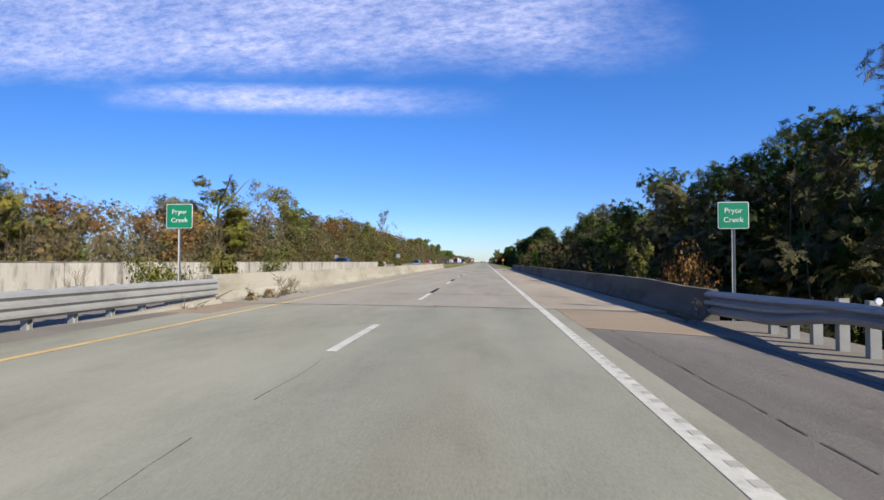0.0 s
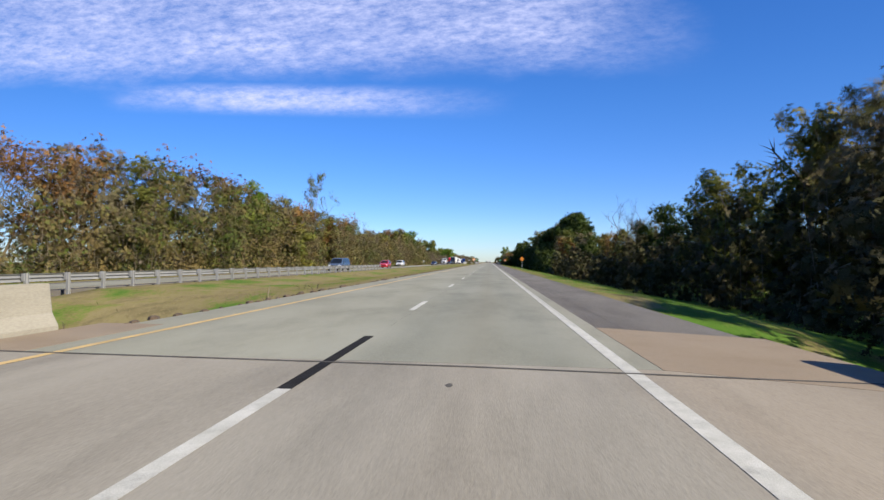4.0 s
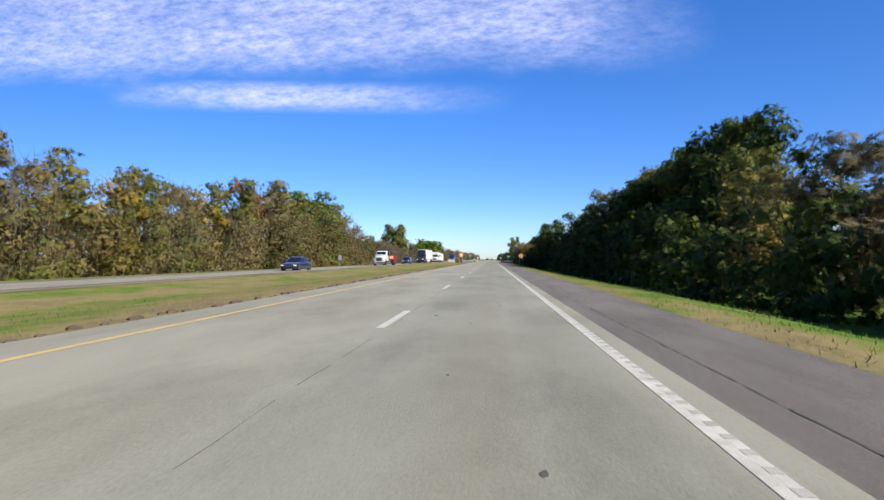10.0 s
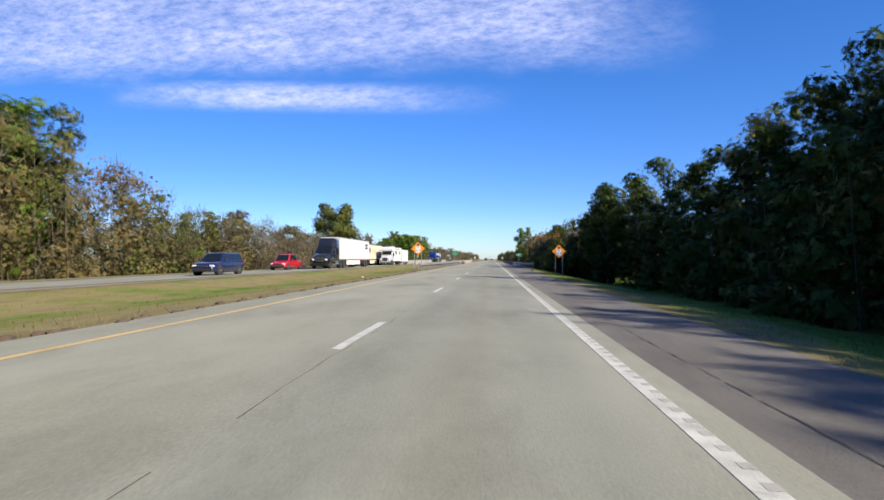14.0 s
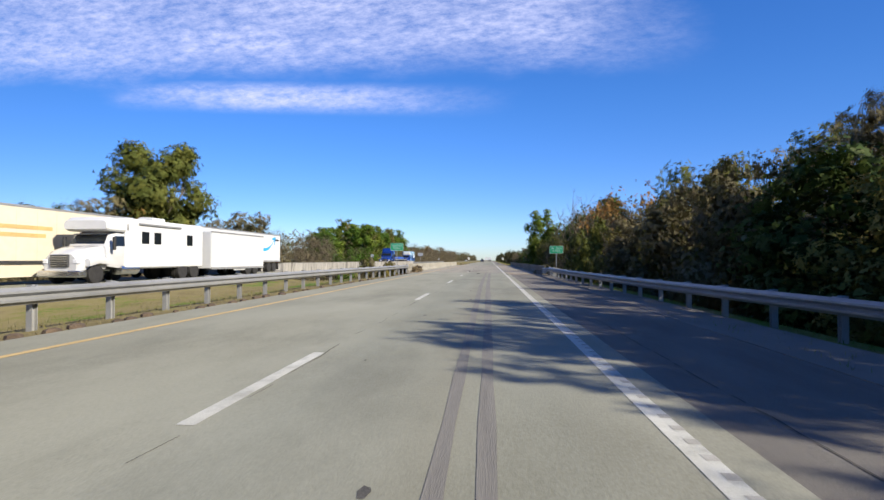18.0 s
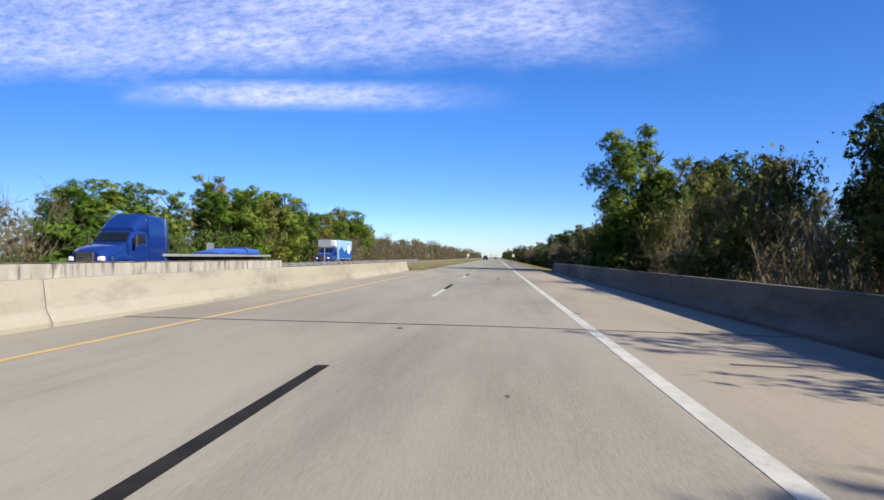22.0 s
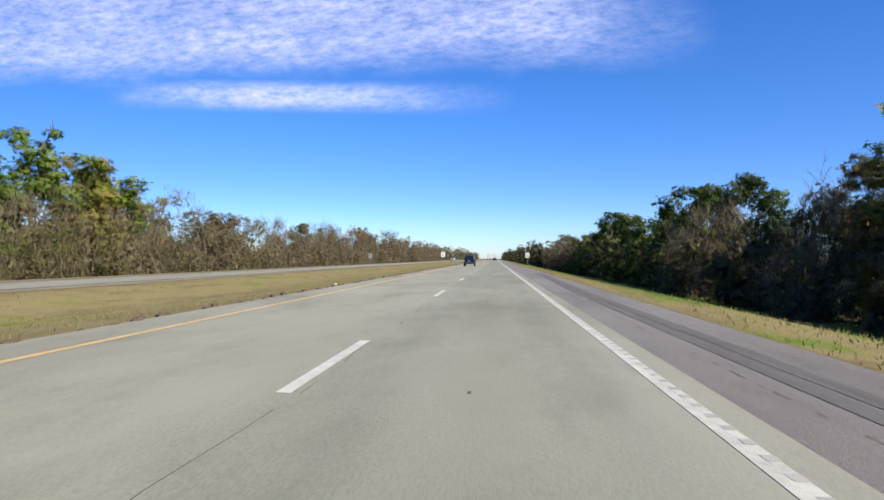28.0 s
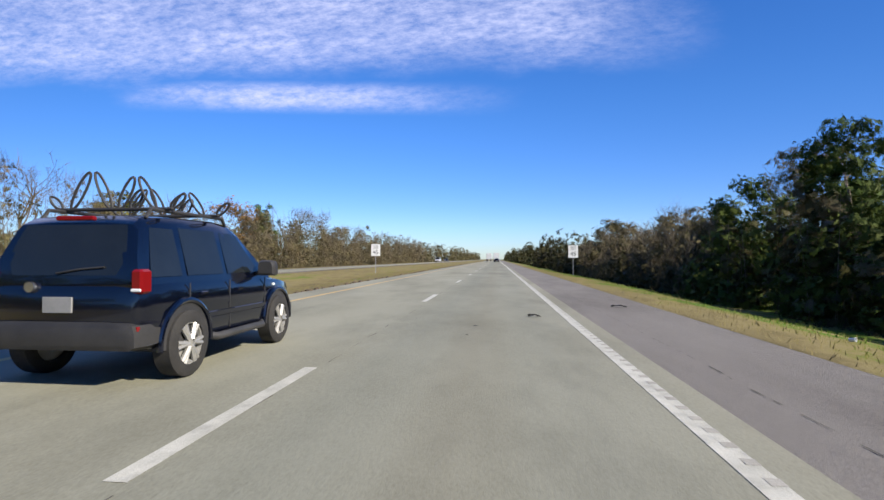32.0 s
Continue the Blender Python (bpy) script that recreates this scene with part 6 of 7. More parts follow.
def car(at, turn, label, colour, L=4.6, W=1.82, H=1.48, kind="sedan", name="car", group="cars on the far carriageway", scale=1.0):
    c = thing(name, label, "car", group, at=at, turn=turn)
    c.scale = (scale, scale, scale)
    body = coat(*colour)
    hw, f, r = W / 2, L / 2, -L / 2
    wr = 0.33 if kind in ("sedan", "hatch") else 0.37
    clear = 0.20 if kind in ("sedan", "hatch") else 0.27
    belt = {"sedan": 0.92, "hatch": 0.98, "van": 1.02, "suv": 1.08, "pickup": 1.08}[kind]
    hood = belt - (0.14 if kind != "van" else 0.08)
    nose = {"sedan": 1.25, "hatch": 1.0, "van": 0.85, "suv": 1.1, "pickup": 1.25}[kind]
    tail = {"sedan": 0.85, "hatch": 0.12, "van": 0.08, "suv": 0.08, "pickup": 1.75}[kind]
    part("body", shell([(r, clear + 0.18, belt - 0.12, hw * 0.86, hw * 0.80), (r + 0.10, clear + 0.04, belt - 0.02, hw * 0.96, hw * 0.86), (r + 0.6, clear, belt, hw, hw * 0.9), (0, clear, belt, hw, hw * 0.92),
                        (f - nose, clear, belt - 0.01, hw, hw * 0.9), (f - nose * 0.45, clear, hood, hw * 0.99, hw * 0.84), (f - 0.18, clear + 0.02, hood - 0.10, hw * 0.93, hw * 0.74), (f, clear + 0.14, hood - 0.30, hw * 0.78, hw * 0.60)]),
         body, c, "painted body", smooth=True)
    y0, y1 = r + tail, f - nose                   # foot of the cabin
    s0 = {"sedan": 0.75, "hatch": 0.45, "van": 0.30, "suv": 0.28, "pickup": 0.22}[kind]
    s1 = {"sedan": 0.95, "hatch": 0.85, "van": 1.0, "suv": 0.72, "pickup": 0.75}[kind]
    mid = ((H - belt) * 0.5 + 0.06) / (H - belt)
    rings = []
    for z, ya, yb, w in ((belt - 0.06, y0, y1, hw * 0.93), (belt + (H - belt) * 0.5, y0 + s0 * 0.92 * mid, y1 - s1 * 0.95 * mid, hw * (0.93 - 0.16 * mid)), (H - 0.06, y0 + s0 * 0.92, y1 - s1 * 0.95, hw * 0.77), (H, y0 + s0 + 0.12, y1 - s1 - 0.15, hw * 0.64)):
        e = 0.10
        rings.append([(-w + e, ya, z), (w - e, ya, z), (w, ya + e, z), (w, yb - e, z), (w - e, yb, z), (-w + e, yb, z), (-w, yb - e, z), (-w, ya + e, z)])
    part("cabin", Mesh().rings(rings), body, c, smooth=True)
    zb, zt = belt + 0.03, H - 0.09

    def edge(z, front):
        u = (z - (belt - 0.06)) / (H - belt)
        return (y1 - s1 * 0.95 * u) if front else (y0 + s0 * 0.92 * u)

    def half(z):
        u = (z - (belt - 0.06)) / (H - belt)
        return hw * (0.93 - 0.16 * u)

    for nm, front in (("windscreen", True), ("rear_window", False)):
        s = 1 if front else -1
        a = [(-half(zb) + 0.13, edge(zb, front) + 0.01 * s, zb), (half(zb) - 0.13, edge(zb, front) + 0.01 * s, zb), (half(zt) - 0.15, edge(zt, front) + 0.01 * s, zt), (-half(zt) + 0.15, edge(zt, front) + 0.01 * s, zt)]
        part(nm, slab_quad(*a, (0, 0.9 * s, 0.4), 0.012), GLASS, c, "dark glass")
    pillars = {"sedan": 2, "hatch": 2, "van": 3, "suv": 3, "pickup": 2}[kind]
    for s in (-1, 1):
        ya, yb = edge(zb, False) + 0.16, edge(zb, True) - 0.16
        ta, tb = edge(zt, False) + 0.14, edge(zt, True) - 0.10
        for k in range(pillars):
            u0, u1 = k / pillars + (0.02 if k else 0), (k + 1) / pillars - 0.02
            q = [(s * half(zb), ya + (yb - ya) * u0, zb), (s * half(zb), ya + (yb - ya) * u1, zb), (s * half(zt), ta + (tb - ta) * u1, zt), (s * half(zt), ta + (tb - ta) * u0, zt)]
            part("side_window", slab_quad(*q, (s, 0, 0.2), 0.012), GLASS, c, "dark glass")
            yh = ya + (yb - ya) * u0 + 0.18
            if k < 2:
                part("door_handle", Mesh().box(s * (hw - 0.01) - 0.02, yh, belt - 0.16, s * (hw - 0.01) + 0.02, yh + 0.17, belt - 0.12, 0.008), PLASTIC, c)
                part("door_seam", Mesh().box(s * (hw - 0.004) - 0.006, yh - 0.14, clear + 0.16, s * (hw - 0.004) + 0.006, yh - 0.13, belt - 0.03), STEEL_DARK, c)
        part("side_mirror", Mesh().box(s * (hw + 0.09) - 0.09, y1 - 0.42, belt + 0.02, s * (hw + 0.09) + 0.09, y1 - 0.30, belt + 0.19, 0.03), PLASTIC if kind != "sedan" else body, c)
        part("headlight", Mesh().box(s * hw * 0.70 - 0.18, f - 0.24, hood - 0.30, s * hw * 0.70 + 0.13, f - 0.05, hood - 0.16, 0.03), LAMP_CLEAR, c, "clear headlight")
        part("tail_light", Mesh().box(s * hw * 0.82 - 0.10, r - 0.015, belt - 0.34, s * hw * 0.82 + 0.11, r + 0.22, belt - 0.06 + (0.10 if kind in ("suv", "van") else 0), 0.03), LAMP_RED, c, "red tail light")
        part("sill", Mesh().box(s * (hw - 0.03) - 0.05, -L * 0.22, clear - 0.05, s * (hw - 0.03) + 0.05, L * 0.22, clear + 0.09, 0.02), PLASTIC, c)
        for y in (f - 0.88, r + 0.86):
            arch = Mesh().lathe([(s * (hw - 0.25), wr * 1.22), (s * (hw + 0.006), wr * 1.24), (s * (hw + 0.014), wr * 1.14), (s * (hw - 0.25), wr * 1.1)], 24, "x", (0, y, wr + 0.02))
            part("wheel_arch", arch, PLASTIC, c, "dark wheel arch")
            wheel(c, s * (hw - 0.10), y, wr, 0.22, "alloy", s)
    part("grille", Mesh().box(-hw * 0.45, f - 0.07, hood - 0.36, hw * 0.45, f + 0.015, hood - 0.20, 0.02), STEEL_DARK, c)
    part("front_bumper", Mesh().box(-hw * 0.86, f - 0.16, clear + 0.02, hw * 0.86, f + 0.05, clear + 0.24, 0.05), PLASTIC if kind in ("suv", "pickup") else body, c)
    part("rear_bumper", Mesh().box(-hw * 0.90, r - 0.06, clear + 0.04, hw * 0.90, r + 0.16, clear + 0.28, 0.05), PLASTIC if kind in ("suv", "pickup") else body, c)
    part("number_plate", Mesh().box(-0.15, r - 0.075, belt - 0.42, 0.15, r - 0.062, belt - 0.27), GALV, c, "plain pale plate")
    if kind == "pickup":
        part("bed_opening", Mesh().box(-hw * 0.80, r + 0.10, belt - 0.02, hw * 0.80, y0 - 0.08, belt + 0.012), STEEL_DARK, c, "dark open load bed")
    return c


def near_suv():
    """The dark blue sport utility car in the left lane: lofted body and cabin, panes set on their surfaces."""
    c = thing("sport_utility_car", "glossy dark blue sport utility car with roof boat carrier", "car", "cars in the left lane", at=(-3.80, 664.72, road_z(-3.8)))
    paintwork = coat("deep_navy", (0.0018, 0.003, 0.009))
    hw = 0.84
    low = ((-1.83, 0.44, 0.86, 0.74, 0.0), (-1.79, 0.40, 0.97, 0.80, 0.0), (-1.62, 0.36, 1.0, 0.835, 0.0), (-1.12, 0.34, 1.0, 0.84, 0.0), (0.0, 0.30, 0.99, 0.84, 0.0), (0.62, 0.30, 0.98, 0.84, 0.0), (0.82, 0.30, 0.965, 0.84, 0.03),
           (1.30, 0.34, 0.93, 0.82, 0.05), (1.62, 0.36, 0.88, 0.78, 0.04), (1.80, 0.40, 0.78, 0.70, 0.02), (1.87, 0.46, 0.66, 0.58, 0.0))
    rings = []
    for y, z0, z1, w, crown in low:
        h = z1 - z0
        one = [(w * 0.93, z0), (w * 0.99, z0 + h * 0.13), (w, z0 + h * 0.40), (w * 0.988, z0 + h * 0.56), (w * 1.0, z0 + h * 0.62), (w * 0.985, z1 - 0.10), (w * 0.95, z1 - 0.02), (w * 0.7, z1 + crown * 0.6), (w * 0.3, z1 + crown)]
        rings.append([(-x, y, z) for x, z in one] + [(x, y, z) for x, z in reversed(one)])
    part("body", Mesh().rings(rings), paintwork, c, "glossy dark blue body", smooth=True)
    cab = ((-1.79, 1.02, 0.79, 0.77), (-1.72, 1.30, 0.80, 0.70), (-1.62, 1.58, 0.80, 0.635), (-1.50, 1.655, 0.80, 0.62), (-0.9, 1.695, 0.80, 0.62), (-0.2, 1.70, 0.80, 0.62), (0.12, 1.67, 0.80, 0.615), (0.30, 1.60, 0.80, 0.62),
           (0.55, 1.36, 0.80, 0.68), (0.92, 1.0, 0.80, 0.78))
    rings = []
    for y, zt, wb, wt in cab:
        one = [(wb, 0.95), (wb * 0.5 + wt * 0.5, 0.95 + (zt - 0.95) * 0.47), (wt + 0.01, zt - (zt - 0.95) * 0.12), (wt * 0.92, zt - 0.02), (wt * 0.5, zt)]
        rings.append([(-x, y, z) for x, z in one] + [(x, y, z) for x, z in reversed(one)])
    part("cabin", Mesh().rings(rings), paintwork, c, "dark blue cabin", smooth=True)
    ys = [k[0] for k in cab]

    def flank(y, z):
        zt, wb, wt = (float(np.interp(y, ys, [k[i] for k in cab])) for i in (1, 2, 3))
        return wb - (wb - wt) * min(1.0, (z - 0.95) / max(0.88 * (zt - 0.95), 0.05))

    def pane(name, s, bottom, top, z0, z1, out=0.010):
        m = Mesh()
        for i in range(5):
            for k in range(7):
                v, u = i / 4, k / 6
                y = (bottom[0] + (bottom[1] - bottom[0]) * u) * (1 - v) + (top[0] + (top[1] - top[0]) * u) * v
                z = z0 + (z1 - z0) * v
                m.v.append((s * (flank(y, z) + out), y, z))
        m.f = [(7 * i + k, 7 * i + k + 1, 7 * i + k + 8, 7 * i + k + 7)[::s] for i in range(4) for k in range(6)]
        part(name, m, GLASS, c, "dark tinted glass", smooth=True)

    def end_pane(name, s, levels, inset):
        m = Mesh()
        for z, y in levels:
            for k in range(7):
                w = flank(y, z) - inset
                m.v.append((w * (k / 3 - 1), y + s * 0.014 - s * 0.02 * abs(k / 3 - 1) ** 2, z))
        m.f = [(7 * i + k, 7 * i + k + 1, 7 * i + k + 8, 7 * i + k + 7)[::-s] for i in range(len(levels) - 1) for k in range(6)]
        part(name, m, GLASS, c, "dark glass", smooth=True)

    end_pane("rear_window", -1, ((1.07, -1.775), (1.18, -1.75), (1.30, -1.72), (1.44, -1.67), (1.56, -1.627)), 0.10)
    end_pane("windscreen", 1, ((1.05, 0.868), (1.2, 0.714), (1.36, 0.55), (1.48, 0.425), (1.57, 0.33)), 0.08)
    for s in (-1, 1):
        pane("quarter_window", s, (-1.62, -1.12), (-1.46, -1.10), 1.05, 1.54)
        pane("rear_door_window", s, (-1.02, -0.30), (-1.00, -0.30), 1.05, 1.56)
        pane("front_door_window", s, (-0.20, 0.64), (-0.20, 0.22), 1.05, 1.55)
        for y, z0 in ((-1.07, 0.52), (-0.25, 0.40), (0.70, 0.42)):
            part("door_seam", Mesh().box(s * (hw - 0.004) - 0.005, y - 0.005, z0, s * (hw - 0.004) + 0.005, y + 0.005, 0.97), STEEL_DARK, c)
        for y in (-0.90, -0.10):
            part("door_handle", Mesh().box(s * hw - 0.02, y, 0.83, s * hw + 0.022, y + 0.15, 0.87, 0.012), paintwork, c)
        part("side_moulding", Mesh().box(s * (hw - 0.006) - 0.012, -0.74, 0.56, s * (hw - 0.006) + 0.014, 0.68, 0.63, 0.008), paintwork, c)
        part("running_board", Mesh().tube([(s * (hw - 0.05), -0.68, 0.36), (s * (hw + 0.03), -0.58, 0.335), (s * (hw + 0.03), 0.55, 0.335), (s * (hw - 0.05), 0.66, 0.36)], 0.045, 10), STEEL_DARK, c, "dull grey tube", smooth=True)
        part("side_mirror", shell([(0.44, 1.03, 1.19, 0.10, 0.07), (0.50, 1.0, 1.21, 0.125, 0.10), (0.58, 1.01, 1.20, 0.12, 0.10), (0.63, 1.05, 1.16, 0.09, 0.07)]).move(Matrix.Translation((s * (hw + 0.12), 0, 0))), PLASTIC, c, smooth=True)
        part("mirror_arm", Mesh().tube([(s * (hw - 0.08), 0.56, 1.02), (s * (hw + 0.06), 0.54, 1.06)], 0.03, 8), PLASTIC, c)
        part("headlight", Mesh().box(s * 0.60 - 0.13, 1.66, 0.66, s * 0.60 + 0.10, 1.80, 0.82, 0.03), LAMP_CLEAR, c, "clear headlight")
        tail = part("tail_light", Mesh().box(s * 0.765 - 0.055, -1.815, 0.90, s * 0.765 + 0.065, -1.66, 1.13, 0.022), LAMP_RED, c, "red tail light at the corner")
        part("reversing_lamp", Mesh().box(s * 0.765 - 0.045, -1.822, 0.92, s * 0.765 + 0.055, -1.80, 0.95, 0.006), LAMP_CLEAR, tail, "clear reversing lamp")
        part("rear_reflector", Mesh().box(s * 0.775 - 0.04, -1.835, 0.55, s * 0.775 + 0.03, -1.79, 0.60, 0.006), LAMP_RED, c)
        part("side_marker", Mesh().box(s * (hw - 0.02) - 0.015, 0.98, 0.84, s * (hw - 0.02) + 0.016, 1.04, 0.88, 0.008), LAMP_CLEAR, c)
        for y in (-1.13, 1.10):
            arc = [(y + 0.42 * math.cos(a), 0.36 + 0.42 * math.sin(a)) for a in (math.radians(k * 10 - 5) for k in range(20))]
            part("wheel_well", Mesh().extrude(arc, s * (hw - 0.3) if s > 0 else s * (hw + 0.004), s * (hw + 0.004) if s > 0 else s * (hw - 0.3), "x"), STEEL_DARK, c, "black wheel well")
            part("wheel_arch", Mesh().tube([(s * (hw + 0.004), q, z) for q, z in [(y + (q - y) * 1.04, 0.36 + (z - 0.36) * 1.04) for q, z in arc]], 0.032, 8), paintwork, c, "flared dark blue arch", smooth=True)
            wheel(c, s * (hw - 0.055), y, 0.345, 0.22, "suv", s)
    part("rear_bumper", shell([(-1.90, 0.42, 0.60, 0.72, 0.70), (-1.87, 0.38, 0.64, 0.80, 0.78), (-1.70, 0.38, 0.64, 0.845, 0.83), (-1.52, 0.40, 0.62, 0.845, 0.83)]), PLASTIC, c, "black rear bumper", smooth=True)
    part("front_bumper", shell([(1.60, 0.38, 0.60, 0.82, 0.80), (1.82, 0.36, 0.60, 0.76, 0.74), (1.93, 0.40, 0.56, 0.60, 0.58)]), PLASTIC, c, smooth=True)
    part("number_plate", Mesh().box(-0.15, -1.845, 0.72, 0.15, -1.825, 0.87, 0.004), GALV, c, "plain pale plate")
    part("brake_light", Mesh().box(-0.20, -1.655, 1.600, 0.20, -1.60, 1.645, 0.01), LAMP_RED, c, "high red brake light")
    part("rear_wiper", Mesh().tube([(-0.05, -1.80, 1.09), (0.18, -1.785, 1.13), (0.42, -1.775, 1.15)], 0.010, 5), PLASTIC, c)
    part("badge", Mesh().lathe([(-1.835, 0.05), (-1.80, 0.05)], 16, "y", (-0.30, 0, 0.96)), CHROME, c, "round chrome badge")
    # rails, cross bars and the leaning loops of a boat carrier
    H = 1.69
    for s in (-1, 1):
        part("roof_rail", Mesh().tube([(s * 0.57, -1.42, H - 0.05), (s * 0.57, -1.34, H + 0.045), (s * 0.57, 0.0, H + 0.05), (s * 0.57, 0.10, H - 0.04)], 0.02, 8), PLASTIC, c, smooth=True)
    for y, tall in ((-1.12, 0.40), (-0.22, 0.33)):
        part("cross_bar", Mesh().box(-0.68, y - 0.03, H + 0.05, 0.68, y + 0.03, H + 0.085, 0.012), PLASTIC, c)
        for x, lean, h in ((-0.50, 0.20, tall), (-0.05, -0.17, tall), (0.06, 0.15, tall * 0.85), (0.46, -0.17, tall * 0.85), (-0.64, -0.10, 0.14), (0.66, 0.13, 0.15), (0.2, 0.1, 0.2)):
            pts = []
            for k in range(21):
                a = 2 * math.pi * k / 20
                u = (1 - math.cos(a)) / 2
                pts.append((x + lean * u + 0.042 * math.sin(a), y + 0.015 * math.sin(a), H + 0.075 + h * u))
            part("carrier_hoop", Mesh().tube(pts, 0.014, 7, caps=False), PLASTIC, c, "black padded carrier loop", smooth=True)


def axle(parent, y, r, w, half, double=True, rim="truck"):
    for s in (-1, 1):
        wheel(parent, s * (half - w / 2), y, r, w, rim, s)
        if double:
            wheel(parent, s * (half - w * 1.6), y, r, w, rim, s)


def tractor(at, turn, label, colour, sleeper=True, roof=3.9, long_bed=0.0, name="truck_tractor", accent=None, group="lorries on the far carriageway", mast=True):
    """A bonneted lorry; its nose towards +y, the bumper at y = 0."""
    t = thing(name, label, "lorry", group, at=at, turn=turn)
    body = coat(*colour)
    part("bonnet", shell([(-1.85, 0.75, 2.00, 1.02, 0.98), (-1.0, 0.72, 1.92, 1.02, 0.92), (-0.35, 0.68, 1.72, 0.98, 0.80), (-0.05, 0.70, 1.52, 0.86, 0.66)], 0.22), body, t, smooth=True)
    part("cab", shell([(-3.2, 0.8, 2.72, 1.18, 1.08), (-2.5, 0.8, 2.78, 1.18, 1.08), (-2.15, 0.85, 2.62, 1.16, 1.04), (-1.72, 0.9, 2.02, 1.12, 1.04)], 0.10), body, t, smooth=True)
    rear = -3.2
    if sleeper:
        rear = -4.9
        part("sleeper", shell([(-4.9, 0.85, roof - 0.1, 1.22, 1.12), (-3.2, 0.85, roof, 1.22, 1.10)], 0.08), body, t, smooth=True)
        part("roof_fairing", shell([(-3.2, 2.66, roof, 1.12, 1.02), (-2.75, 2.66, roof - 0.28, 1.06, 0.94), (-2.25, 2.64, 2.86, 0.98, 0.84)], 0.2), coat(*accent) if accent else body, t, smooth=True)
    part("windscreen", slab_quad((-0.96, -1.76, 2.08), (0.96, -1.76, 2.08), (0.86, -2.11, 2.56), (-0.86, -2.11, 2.56), (0, 0.81, 0.58), 0.045), GLASS, t, "dark glass")
    for s in (-1, 1):
        part("side_window", slab_quad((s * 1.17, -3.0, 1.98), (s * 1.15, -2.1, 1.95), (s * 1.11, -2.35, 2.50), (s * 1.12, -3.0, 2.52), (s, 0, 0), 0.02), GLASS, t, "dark glass")
        part("mirror", Mesh().box(s * 1.42 - 0.06, -2.0, 1.75, s * 1.42 + 0.10, -1.85, 2.45, 0.03), PLASTIC, t)
        part("headlight", Mesh().box(s * 0.80 - 0.16, -0.28, 1.02, s * 0.80 + 0.14, -0.02, 1.26, 0.04), LAMP_CLEAR, t, "clear headlight")
        part("fender", shell([(-1.75, 0.98, 1.30, 0.30, 0.26), (-1.1, 1.05, 1.48, 0.32, 0.28), (-0.45, 0.9, 1.26, 0.30, 0.24)]).move(pose(s * 0.98, 0, 0)), body, t, smooth=True)
        part("fuel_tank", Mesh().lathe([(-4.2, 0.05), (-4.18, 0.31), (-2.75, 0.31), (-2.73, 0.05)], 20, "y", (s * 0.92, 0, 0.72)), CHROME, t, "bright metal fuel tank", smooth=True)
        if mast:
            part("exhaust_stack", Mesh().tube([(s * 1.16, rear + 0.2, 0.9), (s * 1.16, rear + 0.2, 3.6)], 0.07, 10), CHROME, t, smooth=True)
    part("grille", Mesh().box(-0.50, -0.12, 0.86, 0.50, 0.03, 1.48, 0.04), STEEL_DARK, t)
    for k in range(5):
        part("grille_bar", Mesh().box(-0.46, 0.03, 0.92 + 0.11 * k, 0.46, 0.05, 0.95 + 0.11 * k), CHROME, t)
    part("bumper", Mesh().box(-1.16, -0.42, 0.36, 1.16, 0.10, 0.70, 0.06), CHROME if accent is None else body, t)
    end = -7.2 - long_bed
    part("chassis", Mesh().box(-0.45, end, 0.68, 0.45, -1.0, 0.95, 0.02), STEEL_DARK, t)
    axle(t, -1.05, 0.50, 0.28, 1.14, False)
    for y in (end + 0.75, end + 2.05):
        axle(t, y, 0.50, 0.26, 1.22)
    return t


def box_trailer(at, turn, label, L=15.5, coat_mat=None, group="lorries on the far carriageway", floor=1.15, H=4.05):
    """A van trailer; its nose at y = 0, its doors at y = -L."""
    t = thing("semi_trailer", label, "trailer", group, at=at, turn=turn)
    m = coat_mat or TRAILER_WHITE
    part("box", Mesh().box(-1.28, -L, floor, 1.28, 0, H, 0.05), m, t)
    n = int(L / 1.2)
    for k in range(n + 1):
        for s in (-1, 1):
            y = -L + 0.03 + (L - 0.06) * k / n
            part("panel_rib", Mesh().box(s * 1.283 - 0.006, y - 0.02, floor + 0.1, s * 1.283 + 0.006, y + 0.02, H - 0.1), m, t)
    for s in (-1, 1):
        part("bottom_rail", Mesh().box(s * 1.28 - 0.02, -L, floor - 0.06, s * 1.28 + 0.02, 0, floor + 0.10), STEEL_DARK if coat_mat else GALV, t)
        part("top_rail", Mesh().box(s * 1.28 - 0.018, -L, H - 0.10, s * 1.28 + 0.018, 0, H + 0.012), GALV, t)
        part("side_skirt", Mesh().box(s * 1.20 - 0.01, -L * 0.66, 0.42, s * 1.20 + 0.01, -3.4, floor - 0.06), m, t)
        part("landing_leg", Mesh().box(s * 0.8 - 0.06, -2.9, 0.3, s * 0.8 + 0.06, -2.76, floor), STEEL_DARK, t)
        part("rear_door", Mesh().box(s * 0.63 - 0.60, -L - 0.03, floor + 0.08, s * 0.63 + 0.60, -L + 0.01, H - 0.08, 0.01), m, t)
        part("mud_flap", Mesh().box(s * 0.95 - 0.3, -L + 0.35, 0.25, s * 0.95 + 0.3, -L + 0.37, 1.0), RUBBER, t)
        part("tail_light", Mesh().box(s * 1.0 - 0.12, -L - 0.05, 1.0, s * 1.0 + 0.12, -L, 1.1), LAMP_RED, t)
    part("under_ride_bar", Mesh().box(-1.1, -L - 0.02, 0.45, 1.1, -L + 0.08, 0.55), STEEL_DARK, t)
    for y in (-L + 1.4, -L + 2.7):
        axle(t, y, 0.50, 0.26, 1.24)
    return t


